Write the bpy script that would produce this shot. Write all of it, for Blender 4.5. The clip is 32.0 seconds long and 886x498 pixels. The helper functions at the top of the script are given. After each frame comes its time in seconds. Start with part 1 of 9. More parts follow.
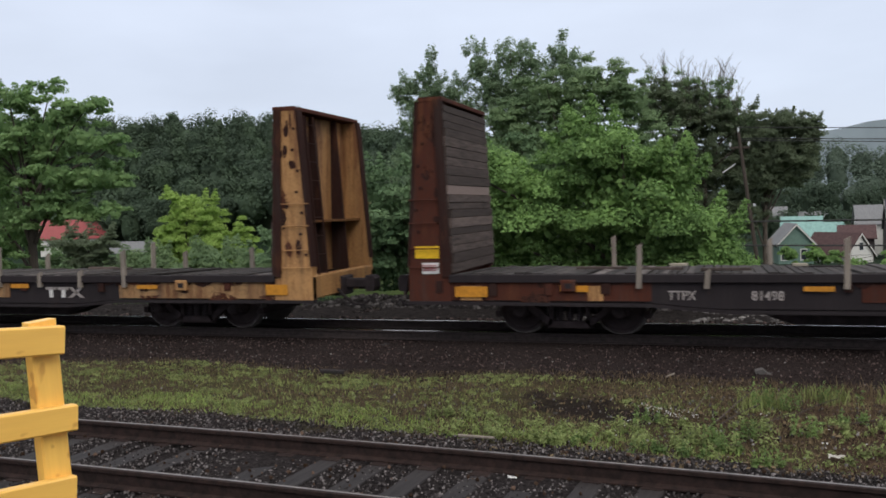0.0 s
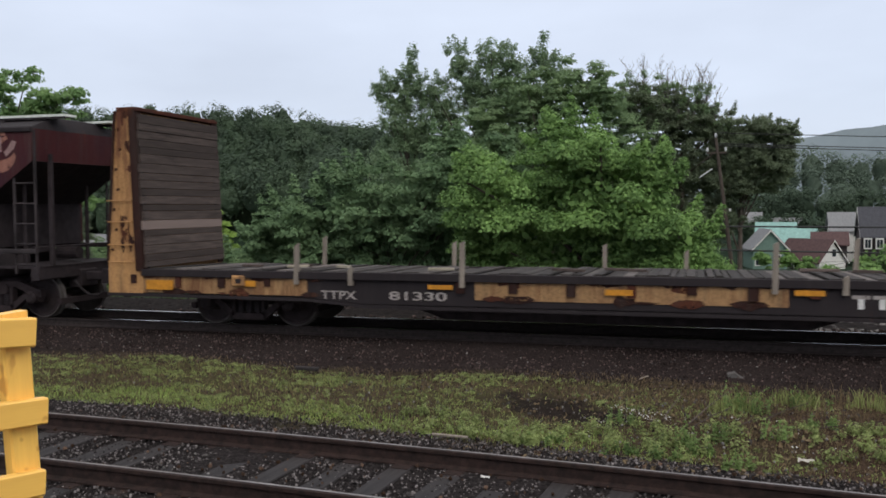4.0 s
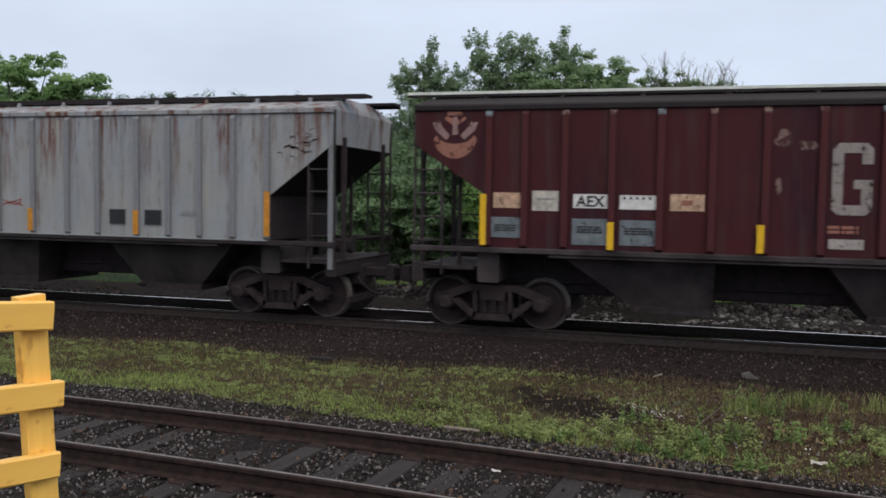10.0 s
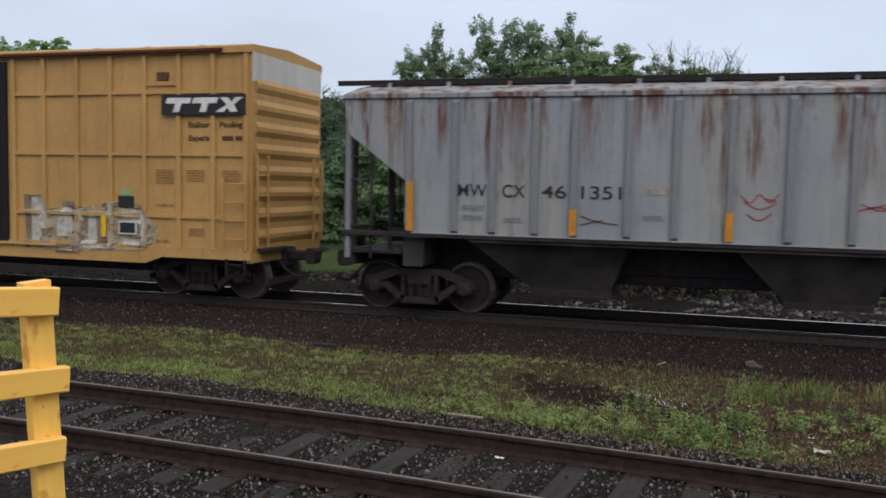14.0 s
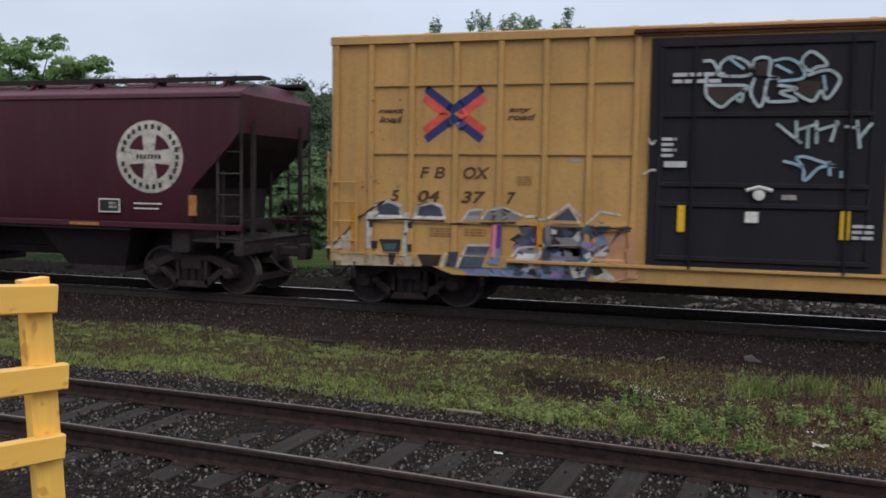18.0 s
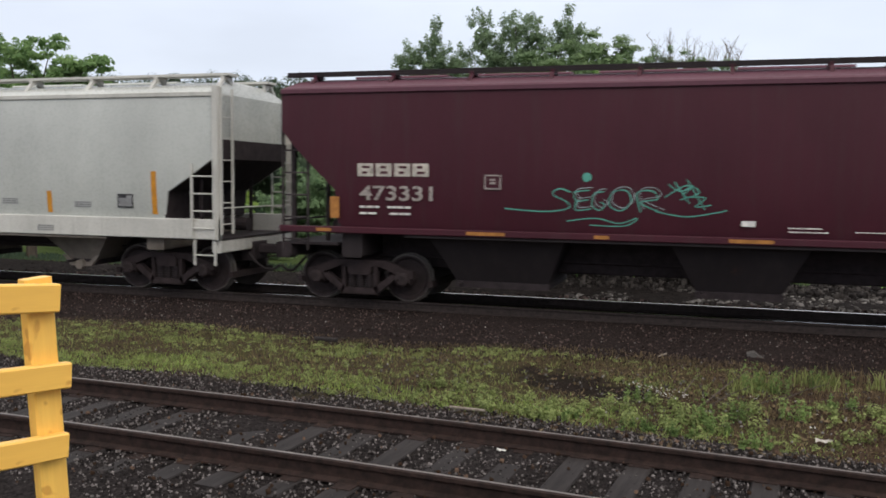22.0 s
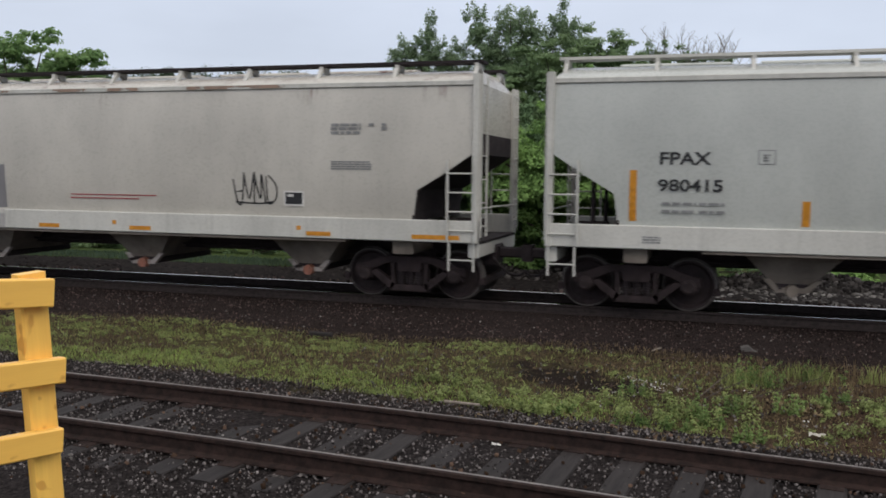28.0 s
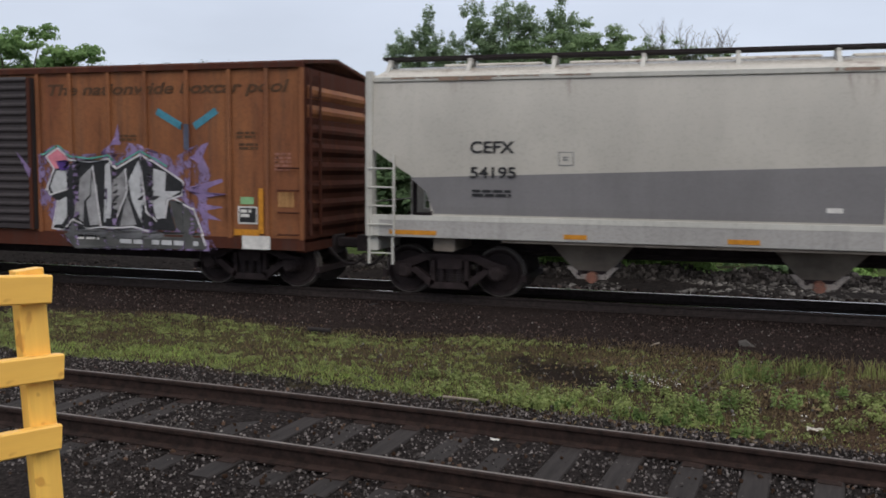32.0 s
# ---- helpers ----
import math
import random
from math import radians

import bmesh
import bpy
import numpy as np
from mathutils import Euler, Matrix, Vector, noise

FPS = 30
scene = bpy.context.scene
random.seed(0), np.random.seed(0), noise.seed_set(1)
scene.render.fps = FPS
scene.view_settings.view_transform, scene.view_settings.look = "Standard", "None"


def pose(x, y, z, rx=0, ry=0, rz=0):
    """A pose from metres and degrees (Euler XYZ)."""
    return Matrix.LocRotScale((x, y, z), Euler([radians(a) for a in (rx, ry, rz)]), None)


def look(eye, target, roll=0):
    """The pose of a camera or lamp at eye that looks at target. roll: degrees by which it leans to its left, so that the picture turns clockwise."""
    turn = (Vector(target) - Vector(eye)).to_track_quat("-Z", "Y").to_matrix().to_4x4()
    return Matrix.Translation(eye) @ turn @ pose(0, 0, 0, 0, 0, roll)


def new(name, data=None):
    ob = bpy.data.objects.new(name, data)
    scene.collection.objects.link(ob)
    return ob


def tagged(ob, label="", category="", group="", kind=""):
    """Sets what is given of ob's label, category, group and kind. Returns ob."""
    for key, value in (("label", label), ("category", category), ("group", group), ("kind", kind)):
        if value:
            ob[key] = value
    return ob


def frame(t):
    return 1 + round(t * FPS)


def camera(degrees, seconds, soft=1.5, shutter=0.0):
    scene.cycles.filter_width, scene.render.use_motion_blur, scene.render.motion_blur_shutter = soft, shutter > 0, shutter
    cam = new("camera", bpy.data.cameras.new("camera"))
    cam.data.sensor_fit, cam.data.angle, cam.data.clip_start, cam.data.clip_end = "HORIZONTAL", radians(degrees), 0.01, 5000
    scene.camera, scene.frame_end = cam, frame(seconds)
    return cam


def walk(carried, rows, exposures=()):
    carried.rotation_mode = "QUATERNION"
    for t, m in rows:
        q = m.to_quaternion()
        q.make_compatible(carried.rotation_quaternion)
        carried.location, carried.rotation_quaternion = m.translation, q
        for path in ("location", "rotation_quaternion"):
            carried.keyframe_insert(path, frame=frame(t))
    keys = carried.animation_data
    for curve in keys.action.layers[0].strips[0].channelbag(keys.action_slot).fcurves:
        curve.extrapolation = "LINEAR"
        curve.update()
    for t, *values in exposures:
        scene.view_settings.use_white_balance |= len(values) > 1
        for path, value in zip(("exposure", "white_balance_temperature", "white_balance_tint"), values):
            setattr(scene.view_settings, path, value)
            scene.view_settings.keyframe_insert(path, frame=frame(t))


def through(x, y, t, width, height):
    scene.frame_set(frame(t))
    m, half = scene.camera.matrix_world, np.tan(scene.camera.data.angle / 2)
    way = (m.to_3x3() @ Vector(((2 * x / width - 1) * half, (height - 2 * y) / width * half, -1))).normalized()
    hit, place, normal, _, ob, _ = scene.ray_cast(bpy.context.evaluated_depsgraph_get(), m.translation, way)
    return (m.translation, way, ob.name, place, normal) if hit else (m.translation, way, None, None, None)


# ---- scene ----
cam = camera(53.2, 32.0, soft=1.7, shutter=0.35)
PATH = [
    (0, (0.0, 0.0, 2.36), (-0.596, 1.907, 2.266), -1.5),
    (0.5, (0.0, 0.0, 2.36), (-0.593, 1.908, 2.278), -1.3),
    (1, (0.0, 0.0, 2.36), (-0.568, 1.916, 2.274), -1.1),
    (1.5, (0.0, 0.0, 2.36), (-0.538, 1.924, 2.275), -0.6),
    (2, (0.0, 0.0, 2.36), (-0.533, 1.926, 2.273), -0.5),
    (2.5, (0.0, 0.0, 2.36), (-0.539, 1.924, 2.264), -0.5),
    (3, (0.0, 0.0, 2.36), (-0.548, 1.921, 2.263), -0.5),
    (3.5, (0.0, 0.0, 2.36), (-0.55, 1.921, 2.264), -0.4),
    (5.5, (0.0, 0.0, 2.36), (-0.537, 1.924, 2.257), -0.1),
    (6, (0.0, 0.0, 2.36), (-0.534, 1.925, 2.264), -0.2),
    (6.5, (0.0, 0.0, 2.36), (-0.543, 1.923, 2.272), 0.1),
    (7, (0.0, 0.0, 2.36), (-0.558, 1.919, 2.279), 0.4),
    (7.5, (0.0, 0.0, 2.36), (-0.563, 1.917, 2.272), 0.7),
    (8, (0.0, 0.0, 2.36), (-0.566, 1.916, 2.264), 0.9),
    (8.5, (0.0, 0.0, 2.36), (-0.568, 1.915, 2.26), 1.0),
    (9, (0.0, 0.0, 2.36), (-0.572, 1.914, 2.254), 1.0),
    (9.5, (0.0, 0.0, 2.36), (-0.58, 1.911, 2.25), 0.9),
    (10, (0.0, 0.0, 2.36), (-0.581, 1.91, 2.247), 0.9),
    (10.5, (0.0, 0.0, 2.36), (-0.573, 1.913, 2.242), 0.7),
    (11, (0.0, 0.0, 2.36), (-0.572, 1.912, 2.237), 0.7),
    (11.5, (0.0, 0.0, 2.36), (-0.579, 1.91, 2.229), 0.8),
    (12, (0.0, 0.0, 2.36), (-0.578, 1.91, 2.221), 1.0),
    (12.5, (0.0, 0.0, 2.36), (-0.581, 1.908, 2.217), 1.1),
    (13, (0.0, 0.0, 2.36), (-0.585, 1.907, 2.214), 1.2),
    (13.5, (0.0, 0.0, 2.36), (-0.589, 1.906, 2.214), 1.2),
    (15.5, (0.0, 0.0, 2.36), (-0.583, 1.909, 2.237), 0.8),
    (16, (0.0, 0.0, 2.36), (-0.586, 1.908, 2.23), 0.9),
    (16.5, (0.0, 0.0, 2.36), (-0.588, 1.907, 2.225), 1.0),
    (17, (0.0, 0.0, 2.36), (-0.585, 1.907, 2.22), 1.0),
    (17.5, (0.0, 0.0, 2.36), (-0.585, 1.907, 2.213), 1.0),
    (18, (0.0, 0.0, 2.36), (-0.586, 1.906, 2.209), 0.9),
    (18.5, (0.0, 0.0, 2.36), (-0.584, 1.907, 2.213), 0.8),
    (19, (0.0, 0.0, 2.36), (-0.582, 1.908, 2.217), 0.6),
    (19.5, (0.0, 0.0, 2.36), (-0.592, 1.905, 2.212), 0.6),
    (20, (0.0, 0.0, 2.36), (-0.594, 1.904, 2.209), 0.7),
    (20.5, (0.0, 0.0, 2.36), (-0.593, 1.904, 2.207), 0.9),
    (21, (0.0, 0.0, 2.36), (-0.587, 1.906, 2.207), 0.7),
    (21.5, (0.0, 0.0, 2.36), (-0.584, 1.907, 2.209), 0.5),
    (22, (0.0, 0.0, 2.36), (-0.59, 1.905, 2.203), 0.6),
    (22.5, (0.0, 0.0, 2.36), (-0.587, 1.906, 2.207), 0.8),
    (23, (0.0, 0.0, 2.36), (-0.577, 1.909, 2.211), 0.9),
    (23.5, (0.0, 0.0, 2.36), (-0.578, 1.908, 2.202), 0.8),
    (24, (0.0, 0.0, 2.36), (-0.584, 1.905, 2.192), 0.8),
    (24.5, (0.0, 0.0, 2.36), (-0.587, 1.904, 2.185), 0.8),
    (25, (0.0, 0.0, 2.36), (-0.581, 1.906, 2.184), 0.8),
    (25.5, (0.0, 0.0, 2.36), (-0.574, 1.908, 2.185), 0.7),
    (27.5, (0.0, 0.0, 2.36), (-0.578, 1.907, 2.187), 0.5),
    (28, (0.0, 0.0, 2.36), (-0.578, 1.907, 2.191), 0.6),
    (28.5, (0.0, 0.0, 2.36), (-0.579, 1.908, 2.202), 0.6),
    (29, (0.0, 0.0, 2.36), (-0.577, 1.909, 2.207), 0.6),
    (29.5, (0.0, 0.0, 2.36), (-0.572, 1.91, 2.199), 0.5),
    (30, (0.0, 0.0, 2.36), (-0.573, 1.909, 2.192), 0.5),
    (30.5, (0.0, 0.0, 2.36), (-0.58, 1.906, 2.184), 0.6),
    (31, (0.0, 0.0, 2.36), (-0.579, 1.906, 2.183), 0.6),
    (31.5, (0.0, 0.0, 2.36), (-0.576, 1.907, 2.181), 0.5),
    (32, (0.0, 0.0, 2.36), (-0.574, 1.908, 2.181), 0.5),
]
LIGHT = ((0, .06, 6600), (4, .06, 6600), (6, .02, 6560), (13, .0, 6545), (16, -.06, 6520), (20.2, -.06, 6550), (20.9, .24, 6850), (22.3, .24, 6850), (23, -.06, 6670), (32, -.05, 6690))
walk(cam, [(t, look(eye, target, roll)) for t, eye, target, roll in PATH], [(t, e, k, 10) for t, e, k in LIGHT])

# ---------------------------------------------------------------- sky and sun
world = bpy.data.worlds.new("sky")
scene.world = world
world.use_nodes = True


def link(nt, a, b):
    nt.links.new(a, b)


def build_world():
    nt = world.node_tree
    nt.nodes.clear()
    out = nt.nodes.new("ShaderNodeOutputWorld")
    sky = nt.nodes.new("ShaderNodeTexSky")
    sky.sky_type = "NISHITA"
    sky.sun_disc = False
    sky.sun_elevation = radians(48)
    sky.sun_rotation = radians(205)
    clear = nt.nodes.new("ShaderNodeBackground")
    clear.inputs["Strength"].default_value = 0.012
    link(nt, sky.outputs["Color"], clear.inputs["Color"])
    # overcast layer: brighter towards the zenith, softly mottled
    tc = nt.nodes.new("ShaderNodeTexCoord")
    sep = nt.nodes.new("ShaderNodeSeparateXYZ")
    link(nt, tc.outputs["Generated"], sep.inputs[0])
    ramp = nt.nodes.new("ShaderNodeValToRGB")
    ramp.color_ramp.elements[0].position = 0.0
    ramp.color_ramp.elements[0].color = (0.585, 0.655, 0.795, 1)
    ramp.color_ramp.elements[1].position = 1.0
    ramp.color_ramp.elements[1].color = (1.25, 1.24, 1.26, 1)
    e = ramp.color_ramp.elements.new(0.30)
    e.color = (0.665, 0.735, 0.88, 1)
    link(nt, sep.outputs["Z"], ramp.inputs["Fac"])
    mp = nt.nodes.new("ShaderNodeMapping")
    mp.inputs["Scale"].default_value = (1.6, 1.6, 5.0)
    link(nt, tc.outputs["Generated"], mp.inputs["Vector"])
    nz = nt.nodes.new("ShaderNodeTexNoise")
    nz.inputs["Scale"].default_value = 2.2
    nz.inputs["Detail"].default_value = 4
    link(nt, mp.outputs[0], nz.inputs["Vector"])
    mr = nt.nodes.new("ShaderNodeMapRange")
    mr.inputs["From Min"].default_value = 0.3
    mr.inputs["From Max"].default_value = 0.7
    mr.inputs["To Min"].default_value = 0.93
    mr.inputs["To Max"].default_value = 1.06
    link(nt, nz.outputs["Fac"], mr.inputs["Value"])
    cloud = nt.nodes.new("ShaderNodeBackground")
    link(nt, ramp.outputs["Color"], cloud.inputs["Color"])
    link(nt, mr.outputs["Result"], cloud.inputs["Strength"])
    add = nt.nodes.new("ShaderNodeAddShader")
    link(nt, clear.outputs[0], add.inputs[0])
    link(nt, cloud.outputs[0], add.inputs[1])
    link(nt, add.outputs[0], out.inputs["Surface"])


build_world()
sun_data = bpy.data.lights.new("sun", "SUN")
sun_data.energy, sun_data.angle, sun_data.color = 1.1, radians(35), (1.0, 0.95, 0.88)
sun = new("sun", sun_data)
sun.matrix_world = look((15, -13, 21), (0, 5, 0))


# ---------------------------------------------------------------- materials
class Nodes:
    """Short hand for building one material's node tree."""

    def __init__(self, name):
        self.mat = bpy.data.materials.new(name)
        self.mat.use_nodes = True
        self.nt = self.mat.node_tree
        self.bsdf = self.nt.nodes["Principled BSDF"]
        self.tc = self.nt.nodes.new("ShaderNodeTexCoord")

    def put(self, sock, val):
        if isinstance(val, bpy.types.NodeSocket):
            self.nt.links.new(val, sock)
        elif isinstance(val, tuple) and len(val) == 3 and sock.type == "RGBA":
            sock.default_value = (*val, 1)
        else:
            sock.default_value = val

    def coords(self, scale=(1, 1, 1)):
        m = self.nt.nodes.new("ShaderNodeMapping")
        m.inputs["Scale"].default_value = scale
        self.nt.links.new(self.tc.outputs["Object"], m.inputs["Vector"])
        return m.outputs[0]

    def noise(self, scale, stretch=(1, 1, 1), detail=4, rough=0.6):
        n = self.nt.nodes.new("ShaderNodeTexNoise")
        n.inputs["Scale"].default_value = scale
        n.inputs["Detail"].default_value = detail
        n.inputs["Roughness"].default_value = rough
        self.nt.links.new(self.coords(stretch), n.inputs["Vector"])
        return n.outputs["Fac"]

    def ramp(self, fac, lo, hi, a=0.0, b=1.0):
        m = self.nt.nodes.new("ShaderNodeMapRange")
        self.put(m.inputs["Value"], fac)
        for k, v in (("From Min", lo), ("From Max", hi), ("To Min", a), ("To Max", b)):
            m.inputs[k].default_value = v
        return m.outputs["Result"]

    def mix(self, fac, a, b):
        m = self.nt.nodes.new("ShaderNodeMix")
        m.data_type = "RGBA"
        self.put(m.inputs["Factor"], fac)
        self.put(m.inputs["A"] if False else m.inputs[6], a)
        self.put(m.inputs[7], b)
        return m.outputs[2]

    def math(self, op, a, b):
        m = self.nt.nodes.new("ShaderNodeMath")
        m.operation = op
        self.put(m.inputs[0], a)
        self.put(m.inputs[1], b)
        return m.outputs[0]

    def bump(self, height, strength, dist=0.02):
        b = self.nt.nodes.new("ShaderNodeBump")
        b.inputs["Strength"].default_value = strength
        b.inputs["Distance"].default_value = dist
        self.nt.links.new(height, b.inputs["Height"])
        self.nt.links.new(b.outputs[0], self.bsdf.inputs["Normal"])

    def wear(self, amount, scale=9.0):
        """Flakes the paint away in ragged patches."""
        if amount > 0:
            f = self.noise(scale, (1, 1, 0.6), 8, 0.75)
            self.put(self.bsdf.inputs["Alpha"], self.ramp(f, 0.30 + 0.2 * amount, 0.38 + 0.2 * amount))

    def done(self, color, rough=0.6, metal=0.0, spec=0.5):
        self.put(self.bsdf.inputs["Base Color"], color)
        self.put(self.bsdf.inputs["Roughness"], rough)
        self.put(self.bsdf.inputs["Metallic"], metal)
        self.bsdf.inputs["Specular IOR Level"].default_value = spec
        return self.mat


def shade(c, k):
    return tuple(min(1.0, v * k) for v in c)


RUST = (0.115, 0.045, 0.022)
GRIME = (0.035, 0.03, 0.027)


def paint(name, col, rust=0.0, grime=0.35, rough=0.55, streak=0.4, spec=0.35, weep=None, tint=None, flake=0.0, grain=9.0):
    """Weathered car paint: faded patches, vertical streaks of grime, rust blooms."""
    n = Nodes(name)
    big = n.noise(0.7, (1, 1, 0.6))
    base = n.mix(n.ramp(big, 0.35, 0.7), shade(col, 0.86), shade(col, 1.08))
    if tint:
        base = n.mix(n.ramp(n.noise(0.9, (1, 1, 0.4), 5), 0.45, 0.7, 0, 0.8), base, tint)
    run = n.noise(5.0, (1.0, 1.0, 0.07), 5, 0.7)
    base = n.mix(n.ramp(run, 0.5, 0.78, 0, streak), base, shade(GRIME, 1.6))
    fine = n.noise(22, (1, 1, 1), 3)
    base = n.mix(n.ramp(fine, 0.45, 0.85, 0, grime), base, GRIME)
    if rust > 0:
        spots = n.noise(1.6, (1.8, 1.8, 0.30), 8, 0.72)
        base = n.mix(n.ramp(spots, 0.66 - 0.2 * rust, 0.80 - 0.18 * rust, 0, 0.9), base, RUST)
    if weep:
        # rust that has run down from the roof edge or a seam
        sep = n.nt.nodes.new("ShaderNodeSeparateXYZ")
        n.nt.links.new(n.tc.outputs["Object"], sep.inputs[0])
        drip = n.noise(3.4, (1.0, 1.0, 0.08), 7, 0.78)
        wob = n.math("ADD", sep.outputs["Z"], n.ramp(n.noise(1.1, (1, 1, 0.3)), 0.3, 0.7, -0.7, 0.7))
        f = n.math("MULTIPLY", n.ramp(drip, 0.49, 0.58), n.ramp(wob, weep[0], weep[1]))
        base = n.mix(n.math("MULTIPLY", f, weep[2]), base, (0.105, 0.038, 0.022))
    n.bump(n.noise(60, detail=2), 0.08, 0.004)
    n.wear(flake, grain)
    return n.done(base, n.ramp(fine, 0.3, 0.8, rough - 0.08, rough + 0.2), spec=spec)


def plain(name, col, rough=0.7, metal=0.0, var=0.25, scale=6.0, bump=0.15, spec=0.25, flake=0.0, grain=9.0):
    n = Nodes(name)
    a = n.noise(scale, detail=6)
    b = n.noise(scale * 7, detail=3)
    c = n.mix(n.ramp(a, 0.3, 0.7), shade(col, 1 - var), shade(col, 1 + var))
    c = n.mix(n.ramp(b, 0.55, 0.8, 0, 0.5), c, shade(col, 0.55))
    n.bump(b, bump, 0.01)
    n.wear(flake, grain)
    return n.done(c, rough, metal, spec)


def wood(name, col, along=(0.35, 6, 6), grain=0.4, rough=0.8, knots=0.0, vary=(0.35, 0.5), spec=0.2):
    n = Nodes(name)
    g = n.noise(3.0, along, 8, 0.7)
    c = n.mix(n.ramp(g, 0.35, 0.65), shade(col, 1 - grain), shade(col, 1 + grain * 0.5))
    info = n.nt.nodes.new("ShaderNodeObjectInfo")
    c = n.mix(n.ramp(info.outputs["Random"], 0, 0.8, vary[0], 0), c, shade(col, vary[1]))
    if vary[0] > 0.5:
        c = n.mix(n.ramp(info.outputs["Random"], 0.86, 0.97, 0, 0.75), c, shade(col, 2.6))
    if knots:
        k = n.noise(15, (1, 1, 1), 1)
        c = n.mix(n.ramp(k, 0.66, 0.71, 0, knots), c, (col[0] * 0.5, col[1] * 0.3, col[2] * 0.25))
    n.bump(g, 0.25, 0.006)
    return n.done(c, rough, spec=spec)


def leaf(name, dark, light, through=0.35, each=0.45, scale=1.1):
    n = Nodes(name)
    geo = n.nt.nodes.new("ShaderNodeNewGeometry")
    rnd = geo.outputs["Random Per Island"]
    patch = n.noise(scale, (1, 1, 1), 3)
    f = n.math("MULTIPLY_ADD", rnd, each)
    n.nt.nodes[-1].inputs[2].default_value = 0.0
    f = n.math("ADD", f, n.ramp(patch, 0.35, 0.65, 0.0, 0.5))
    c = n.mix(f, dark, light)
    n.done(c, 0.62, spec=0.10)
    tr = n.nt.nodes.new("ShaderNodeBsdfTranslucent")
    n.nt.links.new(c, tr.inputs["Color"])
    mx = n.nt.nodes.new("ShaderNodeMixShader")
    mx.inputs[0].default_value = through
    n.nt.links.new(n.bsdf.outputs[0], mx.inputs[1])
    n.nt.links.new(tr.outputs[0], mx.inputs[2])
    n.nt.links.new(mx.outputs[0], n.nt.nodes["Material Output"].inputs["Surface"])
    return n.mat


def stone_mat(name, dark, light, rough=0.88):
    n = Nodes(name)
    geo = n.nt.nodes.new("ShaderNodeNewGeometry")
    c = n.mix(n.math("POWER", geo.outputs["Random Per Island"], 3.0), dark, light)
    c = n.mix(n.ramp(n.noise(40), 0.4, 0.8, 0, 0.5), c, shade(dark, 0.8))
    n.bump(n.noise(90, detail=3), 0.3, 0.004)
    return n.done(c, rough, spec=0.03)


M = {}
M["maroon"] = paint("maroon_paint", (0.059, 0.0128, 0.0138), rust=0.14, grime=0.14, streak=0.62, rough=0.55, spec=0.14, tint=(0.022, 0.0085, 0.0165))
M["maroon_rib"] = paint("worn_maroon_rib_paint", (0.072, 0.0195, 0.0210), rust=0.2, grime=0.15, streak=0.4, rough=0.65, spec=0.12)
M["oxide"] = paint("oxide_red_paint", (0.055, 0.0125, 0.0205), rust=0.0, grime=0.08, streak=0.3, rough=0.5, spec=0.2)
M["oxide_roof"] = paint("faded_oxide_roof_paint", (0.105, 0.034, 0.052), rust=0.0, grime=0.3, streak=0.2)
M["grey_rust"] = paint("rusting_grey_paint", (0.265, 0.280, 0.298), rust=0.40, grime=0.15, streak=0.35, weep=(2.5, 3.7, 1.0), tint=(0.31, 0.295, 0.255))
M["grey_rib"] = paint("rusting_grey_rib_paint", (0.20, 0.205, 0.215), rust=0.3, grime=0.3, streak=0.4)
M["white_grey"] = paint("light_grey_paint", (0.440, 0.450, 0.420), rust=0.0, grime=0.02, streak=0.05, rough=0.26, spec=0.5)
M["beige_grey"] = paint("warm_grey_paint", (0.480, 0.452, 0.402), rust=0.0, grime=0.03, streak=0.07, rough=0.28, spec=0.5, weep=(4.0, 4.7, 0.8))
M["white_sill"] = paint("white_sill_paint", (0.525, 0.512, 0.470), rust=0.0, grime=0.2, streak=0.25)
M["grey_patch"] = paint("dark_grey_patch_paint", (0.198, 0.190, 0.194), rust=0.0, grime=0.12, streak=0.1)
M["box_yellow"] = paint("boxcar_yellow_paint", (0.475, 0.272, 0.090), rust=0.04, grime=0.22, streak=0.28)
M["flat_yellow"] = paint("worn_yellow_paint", (0.45, 0.240, 0.095), rust=0.66, grime=0.5, streak=0.75, spec=0.15, weep=(0.6, 4.6, 0.9))
M["rust_yellow"] = paint("rusted_yellow_steel", (0.20, 0.095, 0.033), rust=0.9, grime=0.6, streak=0.7, rough=0.8, spec=0.1)
M["rust_brown"] = paint("rust_brown_steel", (0.075, 0.024, 0.015), rust=0.5, grime=0.55, streak=0.7, rough=0.8, spec=0.1)
M["orange_box"] = paint("faded_orange_paint", (0.270, 0.108, 0.046), rust=0.55, grime=0.4, streak=0.6, spec=0.15, tint=(0.17, 0.058, 0.030))
M["black_door"] = paint("black_door_paint", (0.0122, 0.0108, 0.0150), rust=0.0, grime=0.25, streak=0.15, rough=0.6, spec=0.2)
M["black"] = paint("black_steel", (0.025, 0.0200, 0.0215), rust=0.1, grime=0.4, streak=0.3, rough=0.75, spec=0.14)
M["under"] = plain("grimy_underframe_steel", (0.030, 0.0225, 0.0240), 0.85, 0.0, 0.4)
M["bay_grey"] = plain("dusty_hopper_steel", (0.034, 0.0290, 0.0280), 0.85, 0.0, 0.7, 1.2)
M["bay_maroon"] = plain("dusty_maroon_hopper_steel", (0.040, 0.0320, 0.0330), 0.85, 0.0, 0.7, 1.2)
M["bay_dust"] = plain("dusty_pale_hopper_steel", (0.165, 0.140, 0.118), 0.85, 0.0, 0.4, 1.5)
